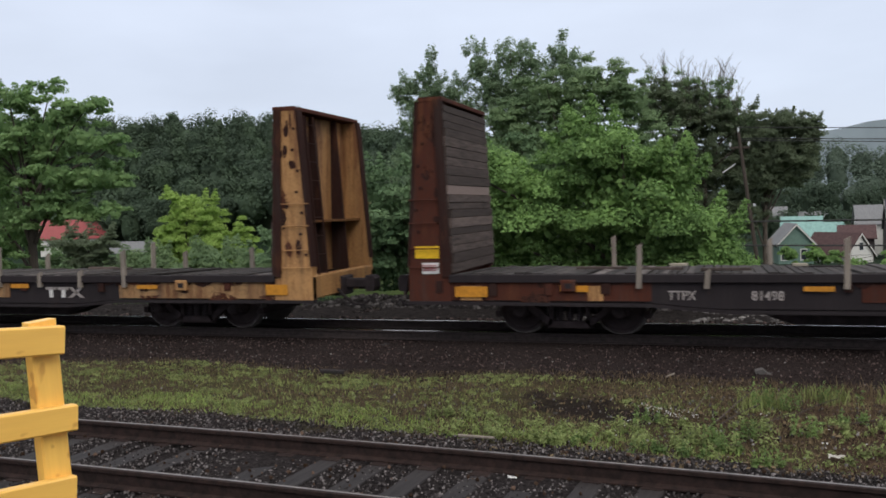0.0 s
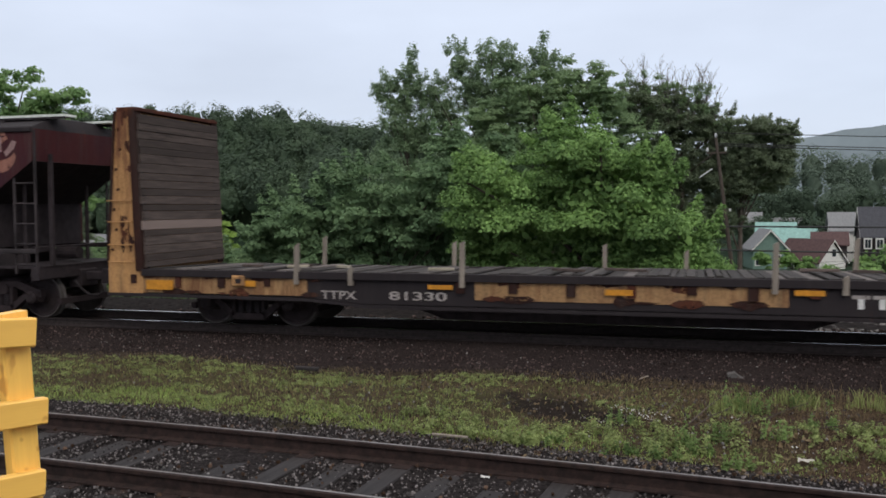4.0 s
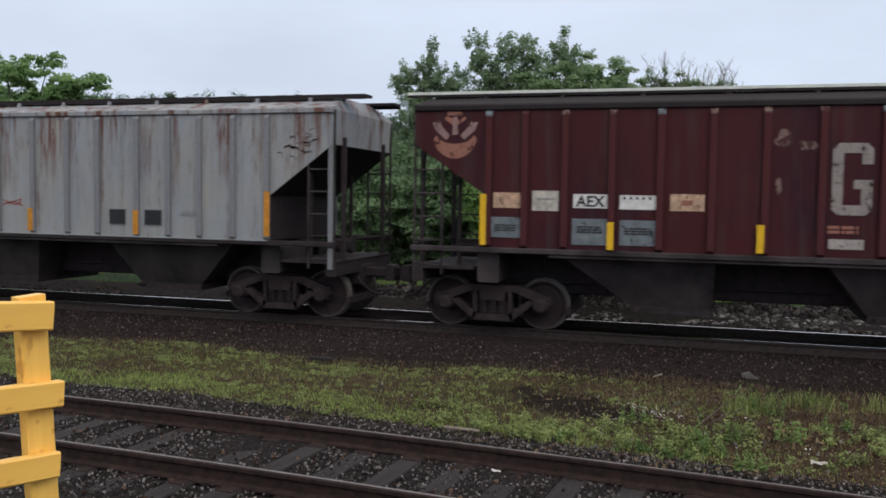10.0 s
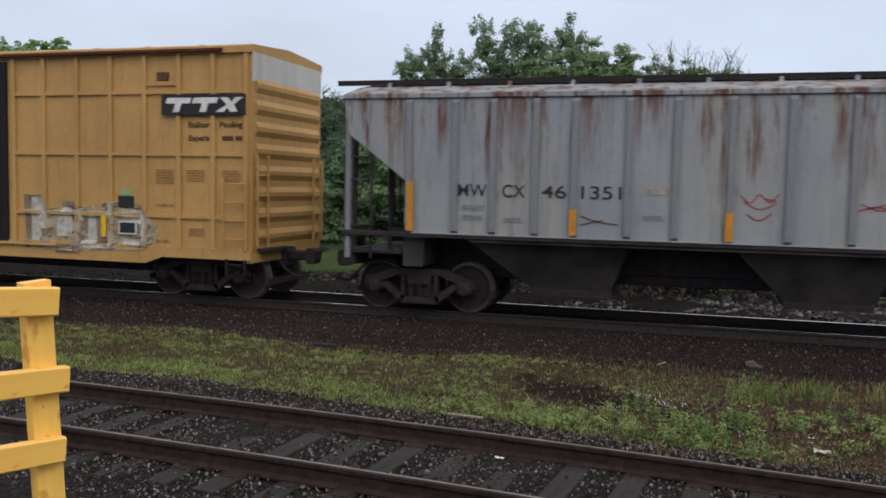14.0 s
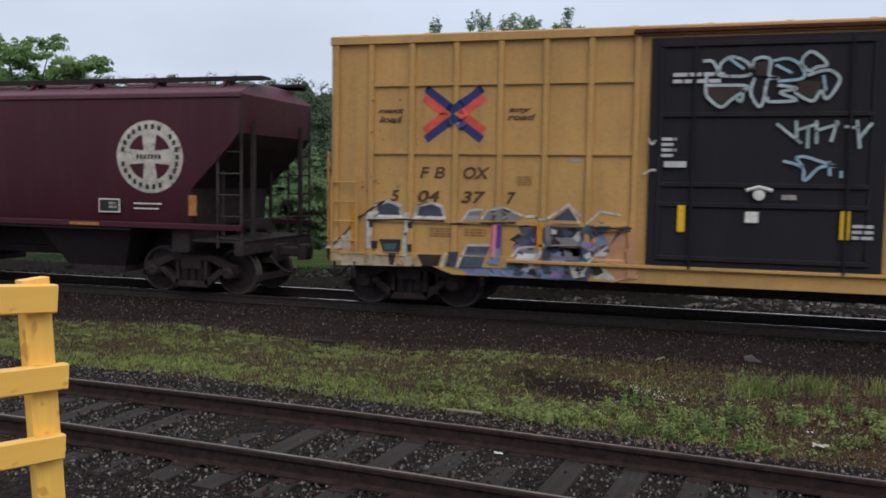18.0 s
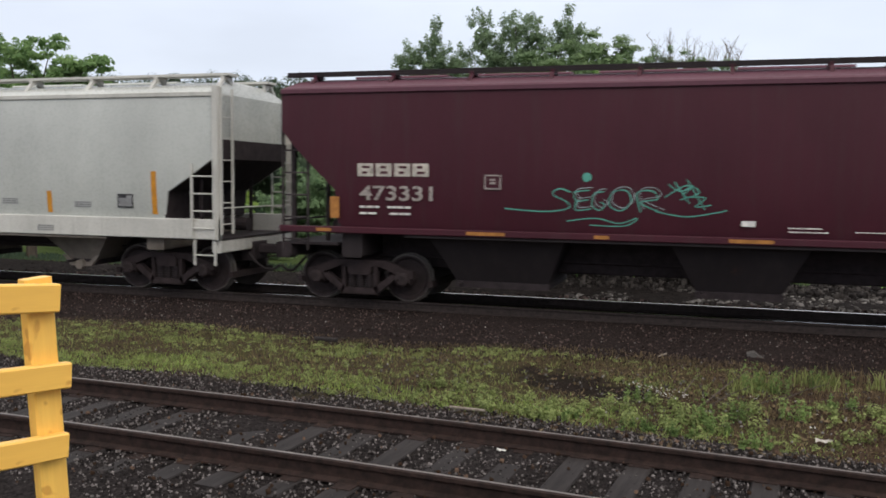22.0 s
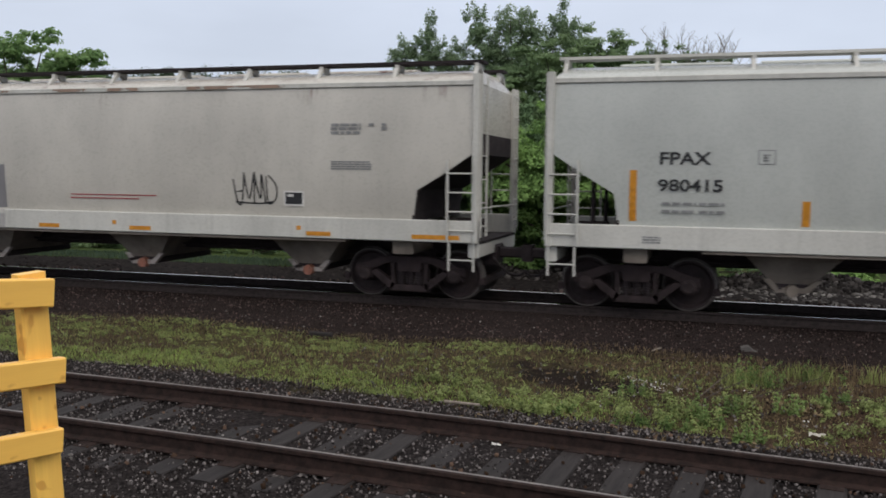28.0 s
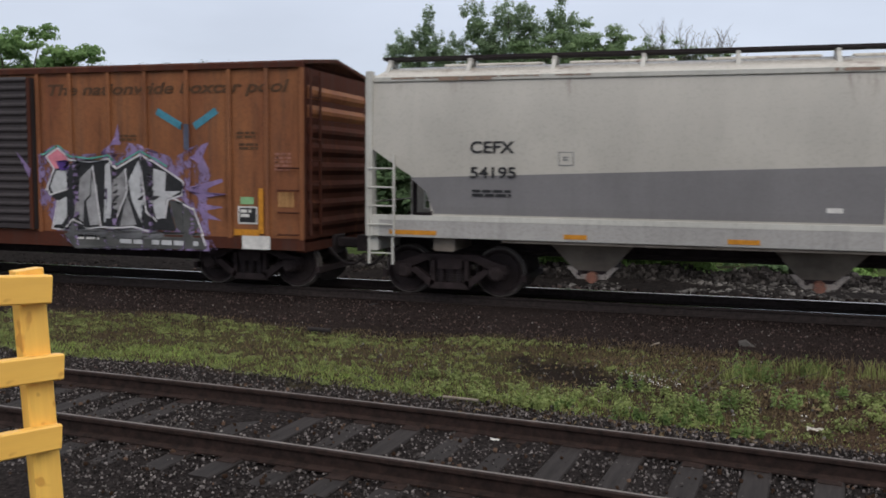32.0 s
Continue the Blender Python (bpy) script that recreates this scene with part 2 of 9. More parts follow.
M["wheel"] = plain("rusty_wheel_steel", (0.029, 0.0205, 0.0208), 0.8, 0.0, 0.35)
M["tread"] = plain("worn_wheel_rim", (0.10, 0.088, 0.082), 0.5, 0.3, 0.2)
M["truck"] = plain("rusty_truck_casting", (0.031, 0.0216, 0.0222), 0.85, 0.0, 0.4)
M["amber"] = plain("amber_reflector_tape", (0.50, 0.21, 0.022), 0.45, 0.0, 0.25, 12)
M["yellow_tape"] = plain("yellow_reflector_tape", (0.70, 0.42, 0.02), 0.4, 0.0, 0.15, 12)
M["dull_tape"] = plain("dirty_reflector_tape", (0.35, 0.15, 0.04), 0.5, 0.0, 0.3, 8)
M["white"] = plain("white_stencil_paint", (0.62, 0.60, 0.57), 0.6, 0.0, 0.2, 9)
M["worn_white"] = paint("worn_white_paint", (0.36, 0.315, 0.29), rust=0.3, grime=0.5, streak=0.6, flake=0.35, grain=14)
M["pink_white"] = paint("faded_pink_paint", (0.30, 0.125, 0.085), rust=0.25, grime=0.4, streak=0.5, flake=0.35, grain=8)
M["dusty_pink"] = paint("dusty_pink_letter_paint", (0.29, 0.175, 0.16), rust=0.2, grime=0.4, streak=0.5, flake=0.3, grain=7)
M["scuff"] = paint("scuffed_bare_primer", (0.17, 0.105, 0.088), rust=0.4, grime=0.4, streak=0.4, flake=0.8, grain=7)
M["tan_letter_panel"] = paint("worn_tan_panel_paint", (0.165, 0.095, 0.066), rust=0.3, grime=0.4, streak=0.4, flake=0.25, grain=9)
M["galvanised"] = plain("galvanised_steel", (0.60, 0.62, 0.56), 0.6, 0.0, 0.2, 3)
M["dark_rust"] = paint("dark_scaly_rust", (0.034, 0.015, 0.012), rust=0.5, grime=0.6, streak=0.6, rough=0.85, spec=0.08)
M["scab"] = paint("flaking_rust_scab", (0.034, 0.015, 0.012), rust=0.5, grime=0.6, streak=0.6, rough=0.85, spec=0.08, flake=0.3, grain=16)
M["scab_brown"] = paint("flaking_brown_rust", (0.085, 0.030, 0.018), rust=0.5, grime=0.6, streak=0.6, rough=0.85, spec=0.08, flake=0.55, grain=8)
M["eave_rust"] = paint("thin_brown_eave_rust", (0.30, 0.205, 0.15), rust=0.3, grime=0.3, streak=0.4, flake=0.5, grain=5)
M["ink"] = plain("black_stencil_paint", (0.022, 0.022, 0.024), 0.6, 0.0, 0.3, 9)
M["brown_ink"] = plain("dark_brown_stencil_paint", (0.085, 0.042, 0.02), 0.6, 0.0, 0.3, 9)
M["grey_ink"] = plain("faded_grey_stencil_paint", (0.20, 0.20, 0.20), 0.6, 0.0, 0.3, 9)
M["blue"] = plain("dark_blue_paint", (0.028, 0.034, 0.13), 0.55, 0.0, 0.2, 4)
M["red"] = plain("red_paint", (0.58, 0.085, 0.055), 0.55, 0.0, 0.25, 4)
M["pale_blue"] = plain("pale_blue_paint", (0.26, 0.38, 0.45), 0.55, 0.0, 0.3, flake=0.2, grain=9)
M["blue_grey"] = plain("faded_blue_grey_panel", (0.135, 0.155, 0.165), 0.6, 0.0, 0.3, 7, flake=0.25, grain=11)
M["tan_panel"] = plain("stained_tan_panel", (0.46, 0.30, 0.20), 0.6, 0.0, 0.45, 9, flake=0.3, grain=11)
M["teal"] = plain("teal_spray_paint", (0.085, 0.31, 0.245), 0.5, 0.0, 0.3, flake=0.1, grain=10)
M["lilac"] = plain("lilac_spray_paint", (0.22, 0.155, 0.30), 0.5, 0.0, 0.3, 3, flake=0.3, grain=7)
M["pink"] = plain("pink_spray_paint", (0.60, 0.20, 0.25), 0.5, 0.0, 0.2)
M["silver"] = plain("silver_spray_paint", (0.46, 0.46, 0.47), 0.4, 0.0, 0.2)
M["slate"] = plain("slate_blue_spray_paint", (0.070, 0.078, 0.115), 0.5, 0.0, 0.35)
M["cream"] = plain("cream_spray_paint", (0.44, 0.405, 0.35), 0.5, 0.0, 0.35, 8, flake=0.15, grain=9)
M["door_grey"] = paint("grimy_grey_door_paint", (0.034, 0.027, 0.029), rust=0.15, grime=0.4, streak=0.4, rough=0.6)
M["peach"] = plain("peach_spray_paint", (0.42, 0.215, 0.115), 0.6, 0.0, 0.2, 3)
M["slate_dark"] = plain("dark_slate_spray_paint", (0.048, 0.055, 0.085), 0.5, 0.0, 0.3)
M["slate_light"] = plain("light_slate_spray_paint", (0.15, 0.19, 0.30), 0.5, 0.0, 0.3)
M["teal_dark"] = plain("dark_teal_spray_paint", (0.045, 0.10, 0.11), 0.5, 0.0, 0.3)
M["teal_arrow"] = plain("faded_blue_arrow_paint", (0.05, 0.20, 0.27), 0.6, 0.0, 0.3)
M["violet"] = plain("violet_spray_paint", (0.075, 0.035, 0.19), 0.5, 0.0, 0.3)
M["pale_spray"] = plain("thin_pale_spray_paint", (0.36, 0.30, 0.21), 0.6, 0.0, 0.2, 2, flake=0.5, grain=5)
M["smear"] = plain("brown_grey_smear", (0.21, 0.155, 0.11), 0.7, 0.0, 0.3, 3, flake=0.5, grain=6)
M["smear_grey"] = plain("dark_grey_green_paint", (0.075, 0.075, 0.072), 0.6, 0.0, 0.3, 3)
M["tag_grey"] = plain("shaded_grey_spray_paint", (0.10, 0.10, 0.105), 0.5, 0.0, 0.6, 1.5)
M["ice"] = plain("pale_ice_spray_paint", (0.34, 0.40, 0.41), 0.5, 0.0, 0.4, 3, flake=0.25, grain=9)
M["fill_brown"] = plain("thin_brown_spray_fill", (0.035, 0.022, 0.020), 0.6, 0.0, 0.4, 3)
M["rail_dull"] = plain("dull_rail_head", (0.25, 0.225, 0.21), 0.42, 0.6, 0.3, 3)
M["dark_red"] = plain("dull_red_paint", (0.28, 0.05, 0.05), 0.6, 0.0, 0.2)
M["green_tag"] = plain("pale_green_paint", (0.22, 0.40, 0.20), 0.5)
M["faint_ink"] = plain("faint_brown_stencil_paint", (0.27, 0.145, 0.050), 0.6, 0.0, 0.3, 9)
M["letter_faded"] = paint("faded_letter_paint", (0.275, 0.235, 0.215), rust=0.3, grime=0.4, streak=0.6, flake=0.4, grain=7)
M["letter_tan"] = paint("worn_tan_letter_paint", (0.235, 0.165, 0.138), rust=0.3, grime=0.4, streak=0.6, flake=0.4, grain=7)
M["rail"] = plain("rusty_rail_steel", (0.0260, 0.0150, 0.0122), 0.85, 0.0, 0.6, 12)
M["rail_top"] = plain("polished_rail_head", (0.42, 0.40, 0.39), 0.2, 1.0, 0.2, 3, 0.03)
M["tie"] = wood("weathered_tie_wood", (0.0300, 0.0250, 0.0240), (5, 0.5, 5), 0.6, 0.7, spec=0.22)
M["deck"] = wood("weathered_grey_deck_wood", (0.066, 0.057, 0.052), (6, 0.5, 6), 0.6, 0.9, vary=(0.95, 0.45))
M["lumber"] = wood("weathered_bulkhead_wood", (0.098, 0.074, 0.064), (6, 0.5, 6), 0.6, 0.9, vary=(0.8, 0.38))
M["splinter"] = wood("fresh_splintered_wood", (0.34, 0.30, 0.23), (0.5, 6, 6), 0.3, 0.9)
M["sill_yellow"] = paint("dirty_yellow_sill_paint", (0.36, 0.210, 0.098), rust=0.8, grime=0.6, streak=0.8, spec=0.12, weep=(0.2, 1.6, 0.8))
M["stake"] = wood("grey_stake_wood", (0.26, 0.22, 0.18), (6, 6, 0.5), 0.4, 0.9)
M["fence"] = wood("yellow_painted_lumber", (1.0, 0.555, 0.115), (0.4, 7, 7), 0.12, 0.40, knots=0.6, vary=(0.05, 0.7), spec=0.5)
M["fence_post"] = wood("yellow_painted_post", (1.0, 0.565, 0.12), (7, 7, 0.4), 0.12, 0.40, knots=0.5, vary=(0.05, 0.7), spec=0.5)
M["bark"] = wood("grey_bark", (0.10, 0.08, 0.065), (5, 5, 0.6), 0.5, 0.95)
M["twig"] = plain("grey_dead_twigs", (0.165, 0.145, 0.125), 0.9)
M["pole"] = wood("dark_pole_wood", (0.07, 0.055, 0.045), (6, 6, 0.4), 0.4, 0.9)
M["insulator"] = plain("grey_porcelain", (0.5, 0.5, 0.5), 0.3)
M["wire"] = plain("dark_cable", (0.03, 0.03, 0.03), 0.6)
M["leaf_bush"] = leaf("maple_bush_leaves", (0.058, 0.112, 0.038), (0.260, 0.418, 0.128), 0.25, 0.55, 0.7)
M["leaf_sumac"] = leaf("sumac_leaves", (0.068, 0.122, 0.058), (0.210, 0.310, 0.155), 0.28, 0.5, 0.6)
M["leaf_dark"] = leaf("dark_tree_leaves", (0.160, 0.228, 0.138), (0.262, 0.352, 0.202), 0.5, 0.6, 0.5)
M["leaf_shade"] = leaf("shaded_tree_leaves", (0.145, 0.180, 0.112), (0.185, 0.228, 0.140), 0.55, 0.5, 0.4)
M["leaf_mid"] = leaf("mid_green_leaves", (0.125, 0.195, 0.098), (0.235, 0.325, 0.155), 0.35, 0.4, 0.4)
M["leaf_left"] = leaf("fresh_tree_leaves", (0.120, 0.215, 0.085), (0.310, 0.450, 0.185), 0.5)
M["leaf_lime"] = leaf("lime_young_leaves", (0.175, 0.290, 0.060), (0.380, 0.520, 0.140), 0.35, 0.5, 0.6)
M["leaf_far"] = leaf("far_wood_leaves", (0.060, 0.088, 0.058), (0.092, 0.130, 0.080), 0.35, 0.15, 0.13)
M["leaf_far_mid"] = leaf("far_wood_lighter_leaves", (0.070, 0.104, 0.064), (0.108, 0.154, 0.088), 0.35, 0.15, 0.13)
# valley haze is put into these leaves as a paler, greyer green
M["leaf_haze"] = leaf("distant_wood_leaves_hazed", (0.078, 0.108, 0.080), (0.122, 0.160, 0.112), 0.2, 0.25, 0.06)
M["grass"] = leaf("grass_blades", (0.078, 0.094, 0.032), (0.360, 0.405, 0.148), 0.3, 0.6, 2.2)
M["lush_grass"] = leaf("fresh_green_grass", (0.100, 0.155, 0.036), (0.430, 0.575, 0.160), 0.35, 0.5, 1.8)
M["dry_grass"] = leaf("dry_weeds", (0.060, 0.041, 0.025), (0.275, 0.205, 0.118), 0.3)
M["weed"] = leaf("weed_leaves", (0.072, 0.090, 0.033), (0.310, 0.370, 0.135), 0.3, 0.6, 2.0)
M["herb"] = leaf("tall_weed_leaves", (0.046, 0.080, 0.026), (0.245, 0.345, 0.115), 0.3)
M["rubble_stone"] = stone_mat("grey_rubble_stone", (0.018, 0.0160, 0.0154), (0.105, 0.095, 0.090))
M["bank"] = plain("rubble_dirt", (0.030, 0.0260, 0.0245), 0.95, 0.0, 0.6, 6.0, 0.9, spec=0.02)
M["ballast"] = stone_mat("ballast_stone", (0.0180, 0.0156, 0.0152), (0.265, 0.236, 0.228))
M["brown_stone"] = stone_mat("brown_stained_stone", (0.0175, 0.0125, 0.0115), (0.150, 0.108, 0.096))
M["pale_stone"] = stone_mat("pale_rubble_stone", (0.06, 0.055, 0.052), (0.30, 0.28, 0.26))
M["grey_stone"] = stone_mat("grey_lane_stone", (0.0110, 0.0092, 0.0088), (0.070, 0.060, 0.057))

M["lilac_mist"] = plain("thin_lilac_spray_mist", (0.22, 0.16, 0.29), 0.5, 0.0, 0.3, 3, flake=0.75, grain=5)
M["tag_silver"] = plain("dull_silver_spray_paint", (0.25, 0.245, 0.25), 0.5, 0.0, 0.5, 2.5)
M["white_line"] = plain("white_spray_line", (0.58, 0.56, 0.57), 0.5, 0.0, 0.2, 6, flake=0.1)
M["sill_grey"] = paint("pale_grey_sill_paint", (0.37, 0.355, 0.34), rust=0.0, grime=0.3, streak=0.35)
M["rail_main"] = plain("brown_rail_steel", (0.029, 0.0215, 0.0200), 0.85, 0.0, 0.4, 12)
M["chip"] = stone_mat("tan_wood_chips", (0.03, 0.018, 0.012), (0.17, 0.11, 0.08))


def ground_mat():
    """Ballast grit, brown cinders and thin turf, laid out by the plan of the tracks."""
    n = Nodes("ground_cover")
    sep = n.nt.nodes.new("ShaderNodeSeparateXYZ")
    n.nt.links.new(n.tc.outputs["Object"], sep.inputs[0])
    wob = n.noise(0.9, detail=4)
    y = n.math("ADD", sep.outputs["Y"], n.ramp(wob, 0.2, 0.8, -0.7, 0.7))
    grit = n.noise(26, detail=5, rough=0.7)
    grav = n.mix(n.ramp(grit, 0.35, 0.7), (0.0110, 0.0094, 0.0091), (0.052, 0.0440, 0.0425))
    cinder = n.mix(n.ramp(grit, 0.35, 0.75), (0.0150, 0.0112, 0.0104), (0.056, 0.0425, 0.0390))
    turf = n.mix(n.ramp(n.noise(34, detail=6, rough=0.75), 0.38, 0.66), (0.0225, 0.0165, 0.0115), (0.120, 0.090, 0.056))
    turf = n.mix(n.ramp(n.noise(2.2, detail=5), 0.43, 0.64, 0, 0.6), turf, n.mix(n.ramp(grit, 0.35, 0.7), (0.026, 0.027, 0.0100), (0.105, 0.112, 0.040)))
    # trampled dark earth in the strip, and red-brown litter towards the crossing
    far_x = n.math("MULTIPLY", n.math("ADD", sep.outputs["X"], 1.6), 0.9)
    far_y = n.math("MULTIPLY", n.math("ADD", n.math("ADD", sep.outputs["Y"], -11.4), n.math("MULTIPLY", far_x, 0.45)), 1.9)
    away = n.math("SQRT", n.math("ADD", n.math("MULTIPLY", far_x, far_x), n.math("MULTIPLY", far_y, far_y)), 0)
    away = n.math("ADD", away, n.ramp(n.noise(3.0, detail=5), 0.3, 0.7, -0.45, 0.45))
    turf = n.mix(n.ramp(away, 0.7, 1.15, 0.9, 0.0), turf, n.mix(n.ramp(grit, 0.35, 0.7), (0.0095, 0.0072, 0.0066), (0.034, 0.0260, 0.0235)))
    litter = n.mix(n.ramp(n.noise(30, detail=6, rough=0.8), 0.4, 0.66), (0.0200, 0.0120, 0.0095), (0.125, 0.078, 0.056))
    turf = n.mix(n.math("MULTIPLY", n.ramp(sep.outputs["X"], -1.0, 1.4), 0.8), turf, litter)
    meadow = n.mix(n.ramp(n.noise(0.5, detail=6), 0.35, 0.65), (0.030, 0.045, 0.015), (0.065, 0.090, 0.028))
    y_edge = n.math("ADD", sep.outputs["Y"], n.ramp(wob, 0.2, 0.8, -0.3, 0.3))
    y_edge = n.math("ADD", y_edge, n.math("MULTIPLY", n.math("MAXIMUM", sep.outputs["X"], -8.0), 0.15))
    c = n.mix(n.ramp(y_edge, 8.95, 9.25), grav, turf)
    c = n.mix(n.ramp(y, 13.0, 13.6), c, cinder)
    c = n.mix(n.ramp(y, 23.4, 25.5), c, meadow)
    # shade under the far woods, painted in as dark green ground
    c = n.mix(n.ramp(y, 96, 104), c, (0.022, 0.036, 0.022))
    fleck = n.ramp(n.noise(60, detail=5, rough=0.8), 0.69, 0.75, 0, 0.55)
    c = n.mix(n.math("MULTIPLY", fleck, n.ramp(y, 17.5, 19.5, 1, 0)), c, (0.10, 0.088, 0.078))
    n.bump(grit, 0.9, 0.05)
    return n.done(c, 0.95, spec=0.02)


M["ground"] = ground_mat()


# ---------------------------------------------------------------- mesh helpers
class Shape:
    """Collects vertices and faces of one part."""

    def __init__(self):
        self.v, self.f = [], []

    def add(self, verts, faces):
        k = len(self.v)
        self.v += [tuple(p) for p in verts]
        self.f += [tuple(i + k for i in q) for q in faces]
        return self

    def box(self, x0, x1, y0, y1, z0, z1, b=0.0):
        """A box; b: a small chamfer on its four long edges along x, y or z, whichever is longest."""
        if b <= 0:
            vs = [(x, y, z) for x in (x0, x1) for y in (y0, y1) for z in (z0, z1)]
            return self.add(vs, [(0, 1, 3, 2), (4, 6, 7, 5), (0, 4, 5, 1), (2, 3, 7, 6), (0, 2, 6, 4), (1, 5, 7, 3)])
        d = (x1 - x0, y1 - y0, z1 - z0)
        ax = d.index(max(d))
        lo, hi = (x0, y0, z0), (x1, y1, z1)
        o = [i for i in range(3) if i != ax]
        p0, p1, q0, q1 = lo[o[0]], hi[o[0]], lo[o[1]], hi[o[1]]
        ring = [(p0 + b, q0), (p1 - b, q0), (p1, q0 + b), (p1, q1 - b), (p1 - b, q1), (p0 + b, q1), (p0, q1 - b), (p0, q0 + b)]
        vs = []
        for e in (lo[ax], hi[ax]):
            for p, q in ring:
                w = [0, 0, 0]
                w[ax], w[o[0]], w[o[1]] = e, p, q
                vs.append(w)
        return self.add(vs, [tuple(range(8)), tuple(range(15, 7, -1))] + [(i, (i + 1) % 8, 8 + (i + 1) % 8, 8 + i) for i in range(8)])

    def prism(self, poly, y0, y1):
        """A polygon in x and z, drawn out from y0 to y1."""
        n = len(poly)
        vs = [(x, y0, z) for x, z in poly] + [(x, y1, z) for x, z in poly]
        return self.add(vs, [tuple(range(n)), tuple(range(2 * n - 1, n - 1, -1))] + [(i, i + n, (i + 1) % n + n, (i + 1) % n) for i in range(n)])

    def prism_x(self, poly, x0, x1):
        """A polygon in y and z, drawn out from x0 to x1."""
        n = len(poly)
        vs = [(x0, y, z) for y, z in poly] + [(x1, y, z) for y, z in poly]
        return self.add(vs, [tuple(range(n)), tuple(range(2 * n - 1, n - 1, -1))] + [(i, i + n, (i + 1) % n + n, (i + 1) % n) for i in range(n)])

    def tube(self, a, b, r0, r1=None, n=8, caps=True):
        a, b = Vector(a), Vector(b)
        r1 = r0 if r1 is None else r1
        w = (b - a).normalized()
        u = w.orthogonal().normalized()
        v = w.cross(u)
        vs = []
        for p, r in ((a, r0), (b, r1)):
            for i in range(n):
                t = 2 * math.pi * i / n
                vs.append(p + (u * math.cos(t) + v * math.sin(t)) * r)
        fs = [(i, (i + 1) % n, n + (i + 1) % n, n + i) for i in range(n)]
        if caps:
            fs += [tuple(range(n - 1, -1, -1)), tuple(range(n, 2 * n))]
        return self.add(vs, fs)

    def path(self, pts, r0, r1=None, n=6):
        """One tapering tube along the points."""
        r1 = r0 if r1 is None else r1
        pts = [Vector(p) for p in pts]
        m = len(pts) - 1
        u = (pts[1] - pts[0]).orthogonal().normalized()
        vs = []
        for i, p in enumerate(pts):
            w = (pts[min(m, i + 1)] - pts[max(0, i - 1)]).normalized()
            u = (u - w * u.dot(w)).normalized()
            v = w.cross(u)
            r = r0 + (r1 - r0) * i / m
            vs += [p + (u * math.cos(2 * math.pi * k / n) + v * math.sin(2 * math.pi * k / n)) * r for k in range(n)]
        fs = [(i * n + k, i * n + (k + 1) % n, (i + 1) * n + (k + 1) % n, (i + 1) * n + k) for i in range(m) for k in range(n)]
        return self.add(vs, fs + [tuple(range(n - 1, -1, -1)), tuple(range(m * n, m * n + n))])

    def lathe(self, prof, x, z, n=24):
        """A profile of (y, radius), turned about the axis along y through x and z."""
        vs = []
        for y, r in prof:
            for i in range(n):
                t = 2 * math.pi * i / n
                vs.append((x + r * math.cos(t), y, z + r * math.sin(t)))
        fs = []
        for j in range(len(prof) - 1):
            for i in range(n):
                fs.append((j * n + i, j * n + (i + 1) % n, (j + 1) * n + (i + 1) % n, (j + 1) * n + i))
        fs += [tuple(range(n)), tuple(range(len(prof) * n - 1, (len(prof) - 1) * n - 1, -1))]
        return self.add(vs, fs)

    def loft(self, rows):
        """Stacked rectangles (z, half length, half width), closed at the ends."""
        vs = []
        for z, e, w in rows:
            vs += [(-e, -w, z), (e, -w, z), (e, w, z), (-e, w, z)]
        fs = [(3, 2, 1, 0)]
        for j in range(len(rows) - 1):
            for i in range(4):
                fs.append((4 * j + i, 4 * j + (i + 1) % 4, 4 * j + 4 + (i + 1) % 4, 4 * j + 4 + i))
        k = 4 * len(rows)
        fs.append((k - 4, k - 3, k - 2, k - 1))
        return self.add(vs, fs)

    def mesh(self, name, smooth=0):
        me = bpy.data.meshes.new(name)
        me.from_pydata(self.v, [], self.f)
        bm = bmesh.new()
        bm.from_mesh(me)
        bmesh.ops.recalc_face_normals(bm, faces=bm.faces)
        bm.to_mesh(me)
        bm.free()
        if smooth:
            me.shade_smooth()
            me.set_sharp_from_angle(angle=radians(smooth))
        return me


def part(name, shape, material, parent=None, label="", at=None, smooth=0):
    """Links a Shape or a ready mesh as one object under a thing or a part."""
    me = shape.mesh(name, smooth) if isinstance(shape, Shape) else shape
    if material is not None and not me.materials:
        me.materials.append(M[material] if isinstance(material, str) else material)
    ob = new(name, me)
    if parent is not None:
        ob.parent = parent
    if at is not None:
        ob.location = at
    if label:
        ob["label"] = label
    return ob


def thing(name, label, category, group="", kind="", at=(0, 0, 0)):
    ob = new(name)
    ob.empty_display_size = 0.3
    ob.location = at
    return tagged(ob, label, category, group, kind)


def one(name, shape, material, label, category, group="", kind="", at=None, smooth=0):
    """A thing that is one mesh."""
    return tagged(part(name, shape, material, None, "", at, smooth), label, category, group, kind)


def mesh_np(name, verts, faces, material):
    """A mesh from arrays: verts (n, 3), faces (m, 3 or 4)."""
    me = bpy.data.meshes.new(name)
    k, c = faces.shape
    me.vertices.add(len(verts))
    me.vertices.foreach_set("co", verts.astype(np.float32).ravel())
    me.loops.add(k * c)
    me.loops.foreach_set("vertex_index", faces.astype(np.int32).ravel())
    me.polygons.add(k)
    me.polygons.foreach_set("loop_start", np.arange(0, k * c, c, dtype=np.int32))
    me.update(calc_edges=True)
    me.materials.append(M[material])
    return me

